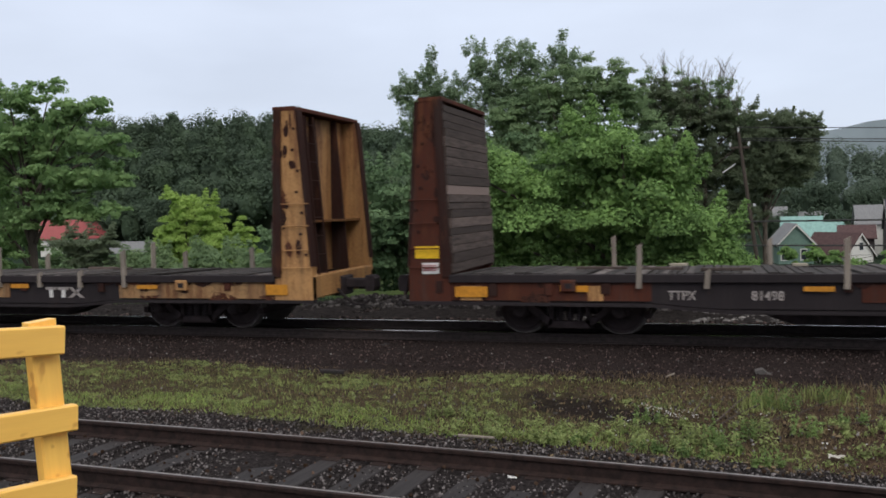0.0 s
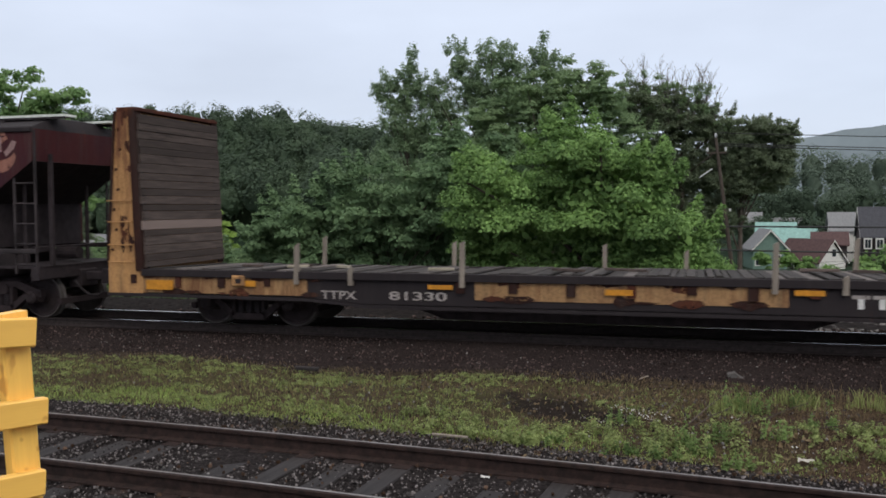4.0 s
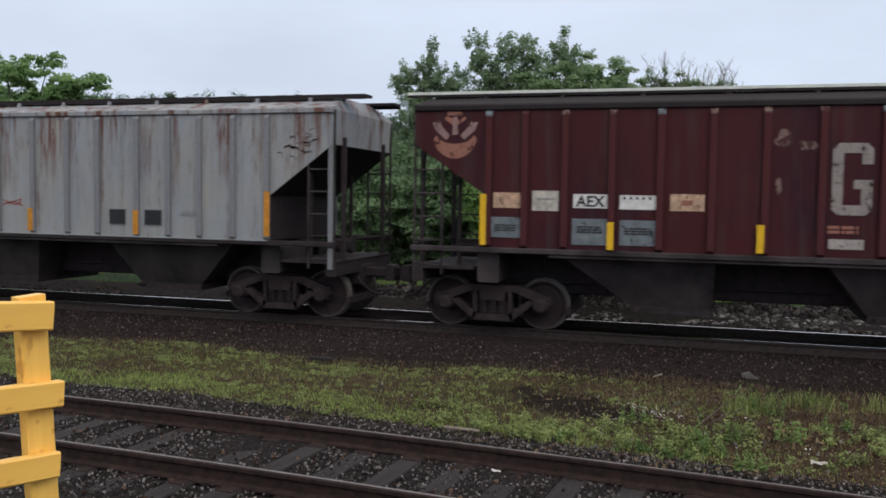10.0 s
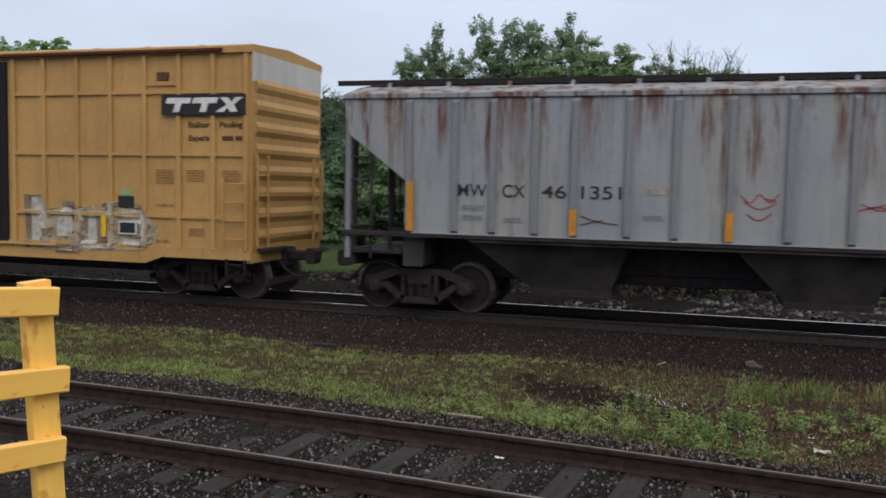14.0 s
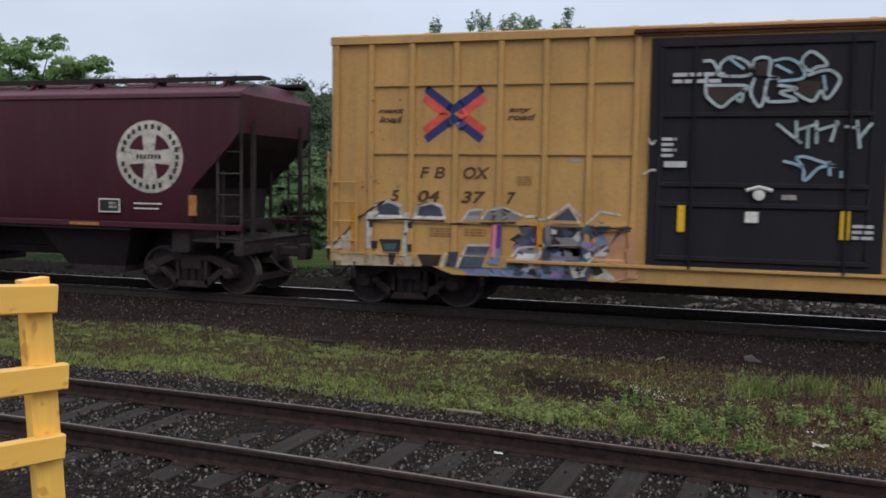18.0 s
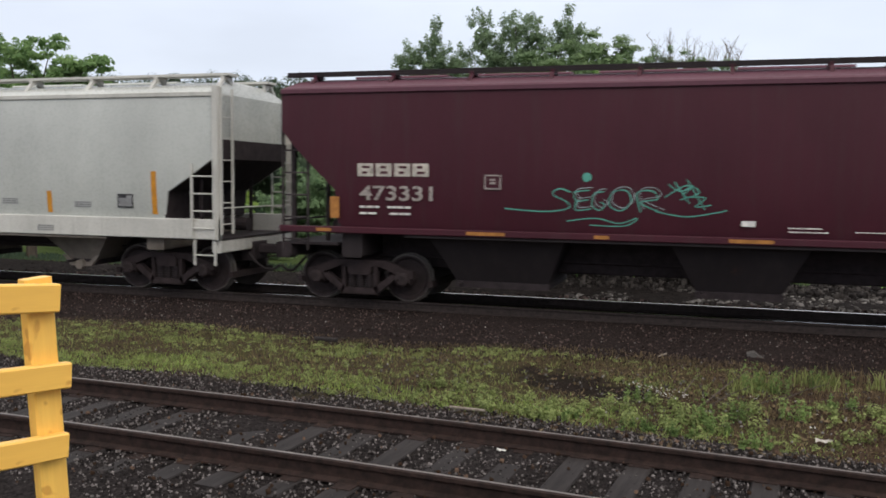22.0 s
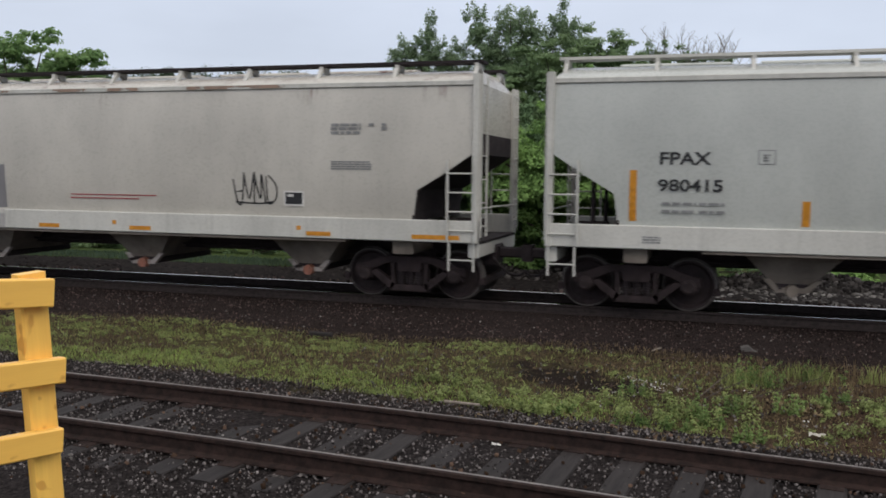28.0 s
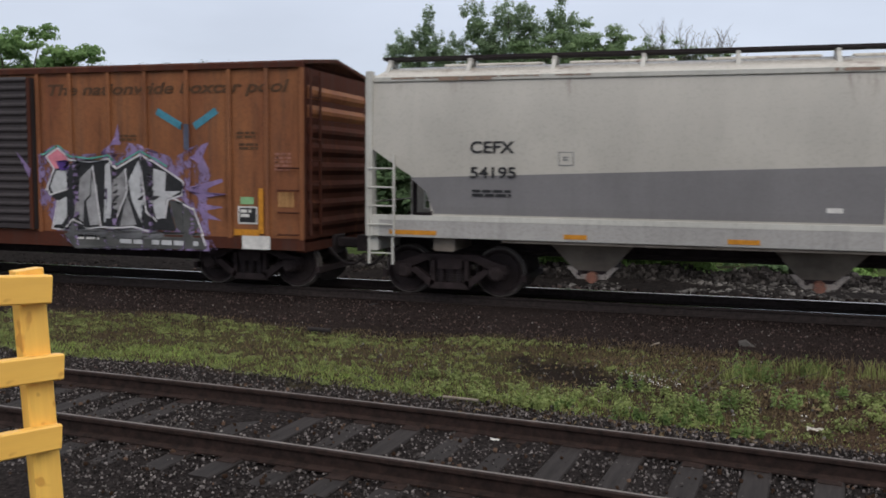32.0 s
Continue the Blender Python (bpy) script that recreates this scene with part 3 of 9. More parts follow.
# ---------------------------------------------------------------- the train: how far it has gone
TRACK_Y = 16.78
PACE_T = (0, 3, 6, 8, 10, 12, 14, 16, 18, 20, 22, 24, 26, 28, 30, 32)
PACE_V = (4.01, 3.99, 4.04, 4.035, 4.09, 4.12, 4.17, 4.22, 4.30, 4.36, 4.325, 4.285, 4.28, 4.245, 4.225, 4.21)
STEPS = np.arange(0, 32.01, 0.05)
SPEED = np.interp(STEPS, PACE_T, PACE_V)
RUN = np.concatenate([[0], np.cumsum((SPEED[1:] + SPEED[:-1]) / 2 * 0.05)])


def gone(t):
    return float(np.interp(t, STEPS, RUN))


CARS, WHEELS = [], []
WHEEL_R = 0.457


# ---------------------------------------------------------------- running gear
def wheelset_mesh():
    s = Shape()
    s.tube((0, -1.13, 0), (0, 1.13, 0), 0.085, n=10)
    for k in (-1, 1):
        y = k * 0.72
        s.lathe([(y - k * 0.09, 0.485), (y - k * 0.06, 0.487), (y - k * 0.05, WHEEL_R + 0.004), (y + k * 0.06, WHEEL_R), (y + k * 0.064, WHEEL_R - 0.022), (y + k * 0.065, WHEEL_R - 0.06),
                 (y + k * 0.015, WHEEL_R - 0.10), (y + k * 0.03, 0.18), (y + k * 0.075, 0.15), (y + k * 0.075, 0.08)], 0, 0, 28)
        s.lathe([(k * 1.02, 0.13), (k * 1.16, 0.13), (k * 1.19, 0.09), (k * 1.19, 0.01)], 0, 0, 12)
        for i in range(3):
            a = 2.1 * i
            s.box(0.075 * math.cos(a) - 0.018, 0.075 * math.cos(a) + 0.018, k * 1.19, k * 1.215, 0.075 * math.sin(a) - 0.018, 0.075 * math.sin(a) + 0.018)
    me = s.mesh("wheelset", 35)
    me.materials.append(M["wheel"])
    me.materials.append(M["tread"])
    for p in me.polygons:
        if all(math.hypot(me.vertices[i].co.x, me.vertices[i].co.z) > WHEEL_R - 0.03 for i in p.vertices):
            p.material_index = 1
    return me


def truck_mesh():
    s = Shape()
    for k in (-1, 1):
        y0, y1 = k * 0.93, k * 1.08
        top = [(-1.10, 0.47), (-1.08, 0.62), (-0.90, 0.66), (-0.52, 0.80), (0.52, 0.80), (0.90, 0.66), (1.08, 0.62), (1.10, 0.47), (0.98, 0.47), (0.72, 0.56), (0.42, 0.68), (-0.42, 0.68), (-0.72, 0.56), (-0.98, 0.47)]
        s.prism(top[:7] + top[7:], y0, y1)
        s.prism([(-0.80, 0.50), (-0.66, 0.54), (-0.28, 0.27), (-0.36, 0.16)], y0, y1)
        s.prism([(0.80, 0.50), (0.36, 0.16), (0.28, 0.27), (0.66, 0.54)], y0, y1)
        s.box(-0.38, 0.38, min(y0, y1), max(y0, y1), 0.15, 0.27)
        for x in (-0.36, 0.29):
            s.box(x, x + 0.07, min(y0, y1), max(y0, y1), 0.25, 0.70)
        for x in (-0.89, 0.89):
            s.box(x - 0.15, x + 0.15, min(y0, y1) - 0.02, max(y0, y1) + 0.02, 0.36, 0.60, 0.03)
    s.box(-0.24, 0.24, -1.1, 1.1, 0.52, 0.74, 0.04)
    s.box(-0.30, 0.30, -0.35, 0.35, 0.70, 0.90, 0.03)
    s.box(-1.35, 1.35, -0.55, -0.47, 0.38, 0.46)
    for x in (-1.36, 1.36):
        s.box(x - 0.05, x + 0.05, -0.85, 0.85, 0.30, 0.42)
    return s.mesh("truck", 0)


def spring_mesh():
    s = Shape()
    for i in range(5):
        z = 0.30 + 0.045 * i
        s.tube((0, 0, z), (0, 0, z + 0.024), 0.085, n=8)
    s.tube((0, 0, 0.27), (0, 0, 0.53), 0.05, n=6)
    return s.mesh("coil_spring", 0)


WHEELSET, TRUCK, SPRINGS = wheelset_mesh(), truck_mesh(), spring_mesh()


def truck(car, x):
    t = part("truck", TRUCK, "truck", car, "rusty cast-steel truck", (x, 0, 0))
    for y in (-1.0, 1.0):
        for dx in (-0.18, 0.0, 0.18):
            part("coil_spring", SPRINGS, "under", t, "", (dx, y, 0))
    for dx in (-0.89, 0.89):
        w = part("wheelset", WHEELSET, "wheel", t, "", (dx, 0, WHEEL_R))
        WHEELS.append((w, dx, random.random() * 360))
    return t


def coupler(car, x, way):
    """Draft gear, shank, knuckle, and the hanging air hose at a car's end."""
    s = Shape()
    s.box(min(x - way * 0.25, x + way * 0.05), max(x - way * 0.25, x + way * 0.05), -0.28, 0.28, 0.62, 1.02, 0.03)
    s.box(min(x, x + way * 0.52), max(x, x + way * 0.52), -0.09, 0.09, 0.76, 0.96, 0.03)
    a = x + way * 0.50
    s.prism([(a, 0.70), (a + way * 0.16, 0.70), (a + way * 0.2, 0.78), (a + way * 0.2, 0.96), (a + way * 0.16, 1.02), (a, 1.02)], -0.17, 0.15)
    part("coupler", s, "under", car)
    h = Shape()
    h.path([(x, -0.42, 0.78), (x + way * 0.15, -0.42, 0.62), (x + way * 0.32, -0.36, 0.47), (x + way * 0.5, -0.30, 0.45), (x + way * 0.64, -0.26, 0.55)], 0.03, n=6)
    part("air_hose", h, "black", car)


# ---------------------------------------------------------------- lettering and paint work on a car's side
FACE_Y = -1.58


def text_mesh(txt, size, bold=0.0, shear=0.0, wide=1.0):
    cu = bpy.data.curves.new("lettering", "FONT")
    cu.body, cu.size, cu.shear = txt, size, shear
    cu.extrude, cu.offset = 0.003, bold
    ob = bpy.data.objects.new("lettering", cu)
    scene.collection.objects.link(ob)
    me = bpy.data.meshes.new_from_object(ob.evaluated_get(bpy.context.evaluated_depsgraph_get()))
    bpy.data.objects.remove(ob)
    xs = [v.co.x for v in me.vertices]
    x0 = min(xs)
    for v in me.vertices:
        v.co.x = (v.co.x - x0) * wide
    me.materials.clear()
    return me


def lettering(car, txt, x0, x1, z, height, mat, y=FACE_Y, bold=0.0, shear=0.0):
    """Writing on the near side, from x0 to x1, its foot at z and its capitals as high as height."""
    me = text_mesh(txt, height / 0.70, bold, shear)
    w = max(v.co.x for v in me.vertices)
    k = (x1 - x0) / w
    for v in me.vertices:
        v.co = Vector((v.co.x * k, -v.co.z, v.co.y))
    return tagged(part("lettering", me, mat, car, "", (x0, y - 0.005, z)), kind="stuff")


def plate(car, name, x0, x1, z0, z1, mat, y=FACE_Y, thick=0.006, label=""):
    return part(name, Shape().box(x0, x1, y - thick, y + 0.002, z0, z1), mat, car, label)


def bars(car, x0, x1, z, h, rows, mat, y=FACE_Y, gap=0.45):
    """Small writing that cannot be read: rows of short bars."""
    s = Shape()
    for i in range(rows):
        zz = z - i * h * (1 + gap)
        x = x0
        while x < x1 - 0.02:
            w = min(x1 - x, h * random.uniform(1.6, 4.0))
            s.box(x, x + w, y - 0.005, y + 0.001, zz, zz + h)
            x += w + h * 0.6
    return tagged(part("stencil", s, mat, car), kind="stuff")


def panel_frame(car, x0, x1, z0, z1, mat, inside, y=FACE_Y, w=0.03):
    f = plate(car, "inspection_stencil", x0, x1, z0, z1, mat, y, 0.005)
    part("stencil", Shape().box(x0 + w, x1 - w, y - 0.008, y - 0.003, z0 + w, z1 - w), inside, f)
    return f


def stroke(s, pts, width, surf, taper=False):
    """A painted stroke along points in x and z that follows the surface surf(x, z)."""
    fine = []
    for (a, b), (c, d) in zip(pts[:-1], pts[1:]):
        n = max(1, int(math.hypot(c - a, d - b) / 0.05))
        fine += [(a + (c - a) * i / n, b + (d - b) * i / n) for i in range(n)]
    fine.append(pts[-1])
    k = len(s.v)
    m = len(fine) - 1
    for i, (x, z) in enumerate(fine):
        a, b = fine[max(0, i - 1)], fine[min(m, i + 1)]
        dx, dz = b[0] - a[0], b[1] - a[1]
        q = math.hypot(dx, dz) or 1
        w = width * 0.5 * ((1 - 0.75 * i / m) if taper else 1)
        for sg in (-1, 1):
            px, pz = x - dz / q * w * sg, z + dx / q * w * sg
            s.v.append((px, surf(px, pz), pz))
    for i in range(m):
        s.f.append((k + 2 * i, k + 2 * i + 1, k + 2 * i + 3, k + 2 * i + 2))


def curve_pts(pts, n=6):
    """A smooth line through the points."""
    if len(pts) < 3:
        return pts
    out = []
    p = [pts[0]] + list(pts) + [pts[-1]]
    for i in range(1, len(p) - 2):
        for j in range(n):
            t = j / n
            q = []
            for d in (0, 1):
                a, b, c, e = p[i - 1][d], p[i][d], p[i + 1][d], p[i + 2][d]
                q.append(0.5 * (2 * b + (c - a) * t + (2 * a - 5 * b + 4 * c - e) * t * t + (3 * b - a - 3 * c + e) * t ** 3))
            out.append(tuple(q))
    out.append(pts[-1])
    return out


def spray(car, name, lines, width, mat, surf, lift=0.006, smooth=True, taper=False):
    for ln in lines:
        s = Shape()
        stroke(s, curve_pts(ln) if smooth else ln, width, lambda x, z: surf(x, z) - lift, taper)
        part(name, s, mat, car)


def patch(car, name, poly, mat, surf, lift=0.004):
    """A painted area: the polygon in x and z cut into fine pieces that follow the surface."""
    zs = sorted({z for _, z in poly})
    levels = []
    for za, zb in zip(zs[:-1], zs[1:]):
        n = max(1, int((zb - za) / 0.06))
        levels += [(za + (zb - za) * i / n, za + (zb - za) * (i + 1) / n) for i in range(n)]
    s = Shape()
    for z0, z1 in levels:
        zm = (z0 + z1) / 2
        hit = []
        for (a, b), (c, d) in zip(poly, poly[1:] + poly[:1]):
            if (b - zm) * (d - zm) < 0:
                k = (c - a) / (d - b)
                hit.append((a + k * (zm - b), a + k * (z0 - b), a + k * (z1 - b)))
        hit.sort()
        for (_, a0, a1), (_, b0, b1) in zip(hit[::2], hit[1::2]):
            m = max(1, int((max(b0, b1) - min(a0, a1)) / 0.05))
            for j in range(m):
                k = len(s.v)
                u, w = j / m, (j + 1) / m
                for x, z in ((a0 + (b0 - a0) * u, z0), (a0 + (b0 - a0) * w, z0), (a1 + (b1 - a1) * w, z1), (a1 + (b1 - a1) * u, z1)):
                    s.v.append((x, surf(x, z) - lift, z))
                s.f.append((k, k + 1, k + 2, k + 3))
    return part(name, s, mat, car)


# ---------------------------------------------------------------- bulkhead flat cars
def bulkhead_flat(uc, label, main, post_mat, back, seed):
    rnd = random.Random(seed)
    car = thing("flat_car", label, "flat car", "cars of the freight train", at=(uc, TRACK_Y, 0))
    CARS.append((car, uc))
    L = 10.0
    # fish-belly side sills, one a side, with stake pockets
    for k in (-1, 1):
        y0, y1 = sorted((k * 1.50, k * 1.40))
        poly = [(-L, 0.68), (-L, 1.06 - .04 * k), (L, 1.06 - .04 * k), (L, 0.68), (5.8, 0.66), (4.6, 0.56), (-4.6, 0.56), (-5.8, 0.66)]
        part("side_sill", Shape().prism(poly, y0, y1), "black", car, "blackened steel side sill")
        fl = Shape().prism([(-L, 0.60), (-L, 0.66), (-5.7, 0.64), (-4.5, 0.54), (4.5, 0.54), (5.7, 0.64), (L, 0.66), (L, 0.60), (5.6, 0.58), (4.4, 0.48), (-4.4, 0.48), (-5.6, 0.58)], min(k * 1.36, k * 1.56), max(k * 1.36, k * 1.56))
        part("sill_flange", fl, "black", car)
    # worn yellow stretches of the near and far sill
    for k in (-1, 1):
        for a, b in ((-9.95, -5.65), (-2.40, 2.84), (5.62, 9.95)):
            y0, y1 = sorted((k * 1.50, k * 1.515))
            part("sill_panel", Shape().box(a, b, y0, y1, 0.68, 1.02), main, car, "worn yellow sill panel")
        x = -9.4
        while x < 9.6:
            w = rnd.uniform(.06, .09)
            low = 0.80 + rnd.uniform(-.04, .06)
            if k > 0 or not (-5.55 < x < -2.75 or 3.65 < x < 4.85):
                s = Shape().box(x - w, x + w, min(k * 1.5, k * 1.55), max(k * 1.5, k * 1.55), low, 1.03, 0.012)
                part("stake_pocket", s, "dark_rust" if rnd.random() < .8 else "rust_brown", car)
            x += 0.98 + rnd.uniform(-.05, .05)
    # rust eating down from the deck edge and up from the flange
    for i in range(64):
        x = -9.8 + 19.6 * rnd.random()
        if -5.5 < x < -2.8 or 3.6 < x < 4.9:
            continue
        z = 1.0 if i % 3 else 0.70
        rx, rz = rnd.uniform(.06, .34), rnd.uniform(.03, .13)
        blob = [(x + rx * math.cos(a) * rnd.uniform(.5, 1.2), z + rz * math.sin(a) * rnd.uniform(.4, 1.2)) for a in [j * .7 for j in range(9)]]
        patch(car, "rust_scab", blob, "scab" if i % 2 else "scab_brown", lambda x, z: -1.516, 0.004)
    # centre sill and cross bearers
    part("center_sill", Shape().prism([(-9.6, 0.72), (-9.6, 1.02), (9.6, 1.02), (9.6, 0.72), (5.2, 0.66), (4.5, 0.56), (3.3, 0.15), (-3.3, 0.15), (-4.5, 0.56), (-5.2, 0.66)], -0.28, 0.28), "under", car)
    for x in (-5.0, -3.0, -1.0, 1.0, 3.0, 5.0):
        part("cross_bearer", Shape().box(x - 0.06, x + 0.06, -1.42, 1.42, 0.70, 1.0), "under", car)
    # deck planks, cupped and uneven
    x = -9.15
    while x < 9.15:
        w = rnd.uniform(0.12, 0.23)
        up = rnd.uniform(0, 0.025) if rnd.random() < .8 else -0.035
        y0 = -1.55 + rnd.random() ** 3 * 0.35
        o = part("deck_plank", Shape().box(x, x + w - rnd.uniform(.01, .03), y0, 1.55 - rnd.uniform(0, .2), 1.105 + up, 1.145 + up, 0.006), "deck", car, "", (0, 0, -0.04))
        o.rotation_euler = (-0.026, 0, 0)
        x += w
    for k in (-1, 1):
        part("deck_edge", Shape().box(-9.2, 9.2, min(k * 1.50, k * 1.575), max(k * 1.50, k * 1.575), 1.0, 1.10 - .04 * k, 0.008), "black", car, "dark steel edge of the deck")
    # stakes that still stand in their pockets
    for x, y, h in ((-5.85, -1.55, .52), (-2.62, -1.55, .58), (2.62, -1.55, .60), (5.78, -1.55, .50), (4.31, 1.50, .55), (5.2, 1.50, .33), (-4.75, -1.55, .08), (3.68, -1.55, .06), (4.70, -1.55, .10),
                    (-6.6, 1.5, .55), (-0.4, 1.5, .42), (1.2, 1.5, .30), (-3.6, 1.5, .45), (7.0, 1.5, .4)):
        lean = rnd.uniform(-0.02, 0.02)
        s = Shape().prism([(x - 0.045, 0.9), (x + 0.045, 0.9), (x + 0.045 + lean, 1.16 + h), (x + lean, 1.13 + h), (x - 0.04 + lean, 1.16 + h - .05)], y - 0.035, y + 0.035)
        part("stake", s, "stake", car, "grey splintered wooden stake")
    # loose dunnage on the deck
    for i in range(9):
        x, y = rnd.uniform(-8, 8), rnd.uniform(-1.2, 0.8)
        ln, a = (rnd.uniform(0.4, 1.0) if i % 3 else rnd.uniform(0.2, 0.5)), rnd.uniform(-0.4, 0.4)
        s = Shape().box(-ln / 2, ln / 2, -0.05, 0.05, 0, 0.05, 0.006)
        o = part("dunnage_board", s, "lumber" if i % 3 else "splinter", car, "loose grey board" if i % 3 else "broken board of fresh pale wood", (x, y, 1.14 - .026 * y))
        o.rotation_euler = (0, 0, a)
    # bulkheads: two tapered box posts, outside ribs, plank facing inside
    for k in (-1, 1):
        e = k * L

        def px(d):
            return e - k * d
        for yk in (-1, 1):
            y0, y1 = sorted((yk * 1.53, yk * 1.33))
            s = Shape().prism([(px(0.02), 0.66), (px(0.82), 0.66), (px(0.80), 1.2), (px(0.66), 4.28), (px(0.30), 4.30), (px(0.24), 4.1), (px(0.02), 1.3)], y0, y1)
            part("bulkhead_post", s, post_mat, car, "tapered steel bulkhead post streaked with rust")
            g = Shape().prism([(px(0.67), 1.1), (px(0.84), 1.1), (px(0.71), 4.30), (px(0.56), 4.30)], *sorted((yk * 1.34, yk * 1.565)))
            part("post_flange", g, "dark_rust", car)
            g = Shape().prism([(px(0.0), 1.3), (px(0.045), 1.3), (px(0.275), 4.28), (px(0.22), 4.28), (px(0.20), 4.1)], *sorted((yk * 1.34, yk * 1.55)))
            part("post_edge", g, "dark_rust", car)
            for i in range(14):
                # scabs of rust creeping over the post from its flange and edges
                z = 1.25 + 3.0 * rnd.random()
                wide = 0.62 - 0.22 * (z - 1.2) / 3.1
                xb = px((0.10 + 0.19 * (z - 1.3) / 3.0) + wide * (rnd.random() ** .5) * 0.8)
                rx, rz = rnd.uniform(.02, .09), rnd.uniform(.05, .24)
                blob = [(xb + rx * math.cos(a) * rnd.uniform(.6, 1.2), z + rz * math.sin(a) * rnd.uniform(.6, 1.2)) for a in [j * .7 for j in range(9)]]
                if yk < 0:
                    patch(car, "rust_scab", blob, "scab" if i % 3 else "scab_brown", lambda x, z: -1.53, 0.004)
            for i in range(7):
                z = 1.5 + i * 0.4
                xb = px(0.13 + 0.07 * (i % 2) + 0.03 * i)
                part("bolt", Shape().box(xb - .025, xb + .025, *sorted((yk * 1.53, yk * 1.555)), z, z + .05, 0.006), "dark_rust", car)
            for z in (1.28, 1.62, 2.08, 2.5):
                part("grab_iron", Shape().path([(px(0.06), yk * 1.53, z), (px(0.06), yk * 1.59, z), (px(0.60), yk * 1.59, z), (px(0.60), yk * 1.53, z)], 0.012, n=5), post_mat, car)
        for y in (-0.74, -0.34, 0.72):
            s = Shape().prism([(px(0.24), 1.1), (px(0.62), 1.1), (px(0.58), 4.25), (px(0.44), 4.25)], y - 0.03, y + 0.03)
            part("bulkhead_rib", s, "dark_rust" if back != main else back, car)
        part("back_plate", Shape().prism([(px(0.62), 1.1), (px(0.70), 1.1), (px(0.62), 4.26), (px(0.56), 4.26)], -1.34, 1.34), post_mat, car)
        part("bulkhead_brace", Shape().box(min(px(0.2), px(0.62)), max(px(0.2), px(0.62)), -1.34, 1.34, 2.13, 2.17), back, car)
        part("top_beam", Shape().box(min(px(0.28), px(0.74)), max(px(0.28), px(0.74)), -1.54, 1.54, 4.27, 4.35, 0.01), "rust_brown", car)
        part("end_sill", Shape().box(min(px(0), px(0.22)), max(px(0), px(0.22)), -1.5, 1.5, 0.68, 1.12, 0.02), post_mat, car)
        z = 1.17
        while z < 4.2:
            h = rnd.uniform(0.12, 0.19)
            d = 0.82 - 0.14 * (z - 1.1) / 3.1 + rnd.uniform(-.01, .02)
            part("facing_plank", Shape().box(min(px(d), px(d + 0.06)), max(px(d), px(d + 0.06)), -1.50 - rnd.uniform(-.02, .05), 1.5, z, min(4.27, z + h - 0.008), 0.006), "lumber", car)
            z += h
        # end ladder
        ld = part("ladder", Shape().tube((px(0.02), -1.18, 0.9), (px(0.26), -1.18, 4.2), 0.018, n=6), "dark_rust", car)
        part("stile", Shape().tube((px(0.02), -0.80, 0.9), (px(0.26), -0.80, 4.2), 0.018, n=6), "dark_rust", ld)
        for i in range(9):
            z = 1.15 + 0.36 * i
            d = 0.02 + 0.24 * (z - 0.9) / 3.3
            part("rung", Shape().tube((px(d), -1.18, z), (px(d), -0.80, z), 0.012, n=5), "dark_rust", ld)
        truck(car, k * 7.12)
        coupler(car, e, k)
    # reflectors, boxes and marks along the near sill
    for x0, x1, z0, z1 in ((9.0, 9.46, 0.76, 0.96), (6.08, 6.56, 0.87, 0.95), (2.92, 3.38, 0.88, 0.97), (-0.10, 0.36, 0.82, 0.92), (-3.26, -2.80, 0.86, 0.94), (-7.2, -6.7, 0.84, 0.95), (-9.1, -8.5, 0.74, 0.93)):
        plate(car, "reflector", x0, x1, z0, z1, "amber", -1.553)
    for x in (7.13, -7.05):
        b = part("latch_box", Shape().box(x - 0.13, x + 0.13, -1.60, -1.5, 0.84, 1.05, 0.02), post_mat, car)
        part("latch_hole", Shape().box(x - 0.06, x + 0.06, -1.606, -1.59, 0.90, 0.99), "black", b)
    return car


car_a = bulkhead_flat(4.55, "bulkhead flat car of rusty brown steel with grey plank bulkheads", "rust_brown", "rust_brown", "rust_brown", 3)
lettering(car_a, "TTPX", -5.38, -4.92, 0.71, 0.15, "worn_white", -1.503, 0.004)
lettering(car_a, "81498", -4.05, -3.55, 0.71, 0.15, "worn_white", -1.503, 0.004)
plate(car_a, "placard", -9.85, -9.39, 1.44, 1.66, "yellow_tape", -1.535, label="yellow placard")
pl = plate(car_a, "placard", -9.72, -9.40, 1.16, 1.36, "white", -1.535, label="white placard with red writing")
bars(car_a, -9.70, -9.44, 1.30, 0.02, 4, "dark_red", -1.541)
for x0, x1 in ((-9.93, -9.5), (-9.0, -8.62), (-6.72, -6.46)):
    plate(car_a, "bare_patch", x0, x1, 0.68, 0.94, "flat_yellow", -1.52, label="patch of bare yellow paint")
car_b = bulkhead_flat(-17.36, "empty bulkhead flat car in worn yellow paint with rusty bulkheads", "sill_yellow", "flat_yellow", "rust_yellow", 8)
lettering(car_b, "TTPX", -5.37, -4.66, 0.64, 0.15, "worn_white", -1.503, 0.004)
lettering(car_b, "81330", -4.02, -2.92, 0.65, 0.15, "worn_white", -1.503, 0.004)
for x0, x1 in ((3.78, 4.05), (4.09, 4.36)):
    plate(car_b, "owner_mark", x0, x1, 0.84, 0.90, "worn_white", -1.503)
    plate(car_b, "owner_mark", x0 + 0.09, x1 - 0.09, 0.68, 0.84, "white", -1.503)
for a, b in (((4.40, 0.68), (4.70, 0.90)), ((4.40, 0.90), (4.70, 0.68))):
    k = 0.05
    part("owner_mark", Shape().prism([(a[0] - k, a[1]), (a[0] + k, a[1]), (b[0] + k, b[1]), (b[0] - k, b[1])], -1.509, -1.502), "worn_white", car_b)


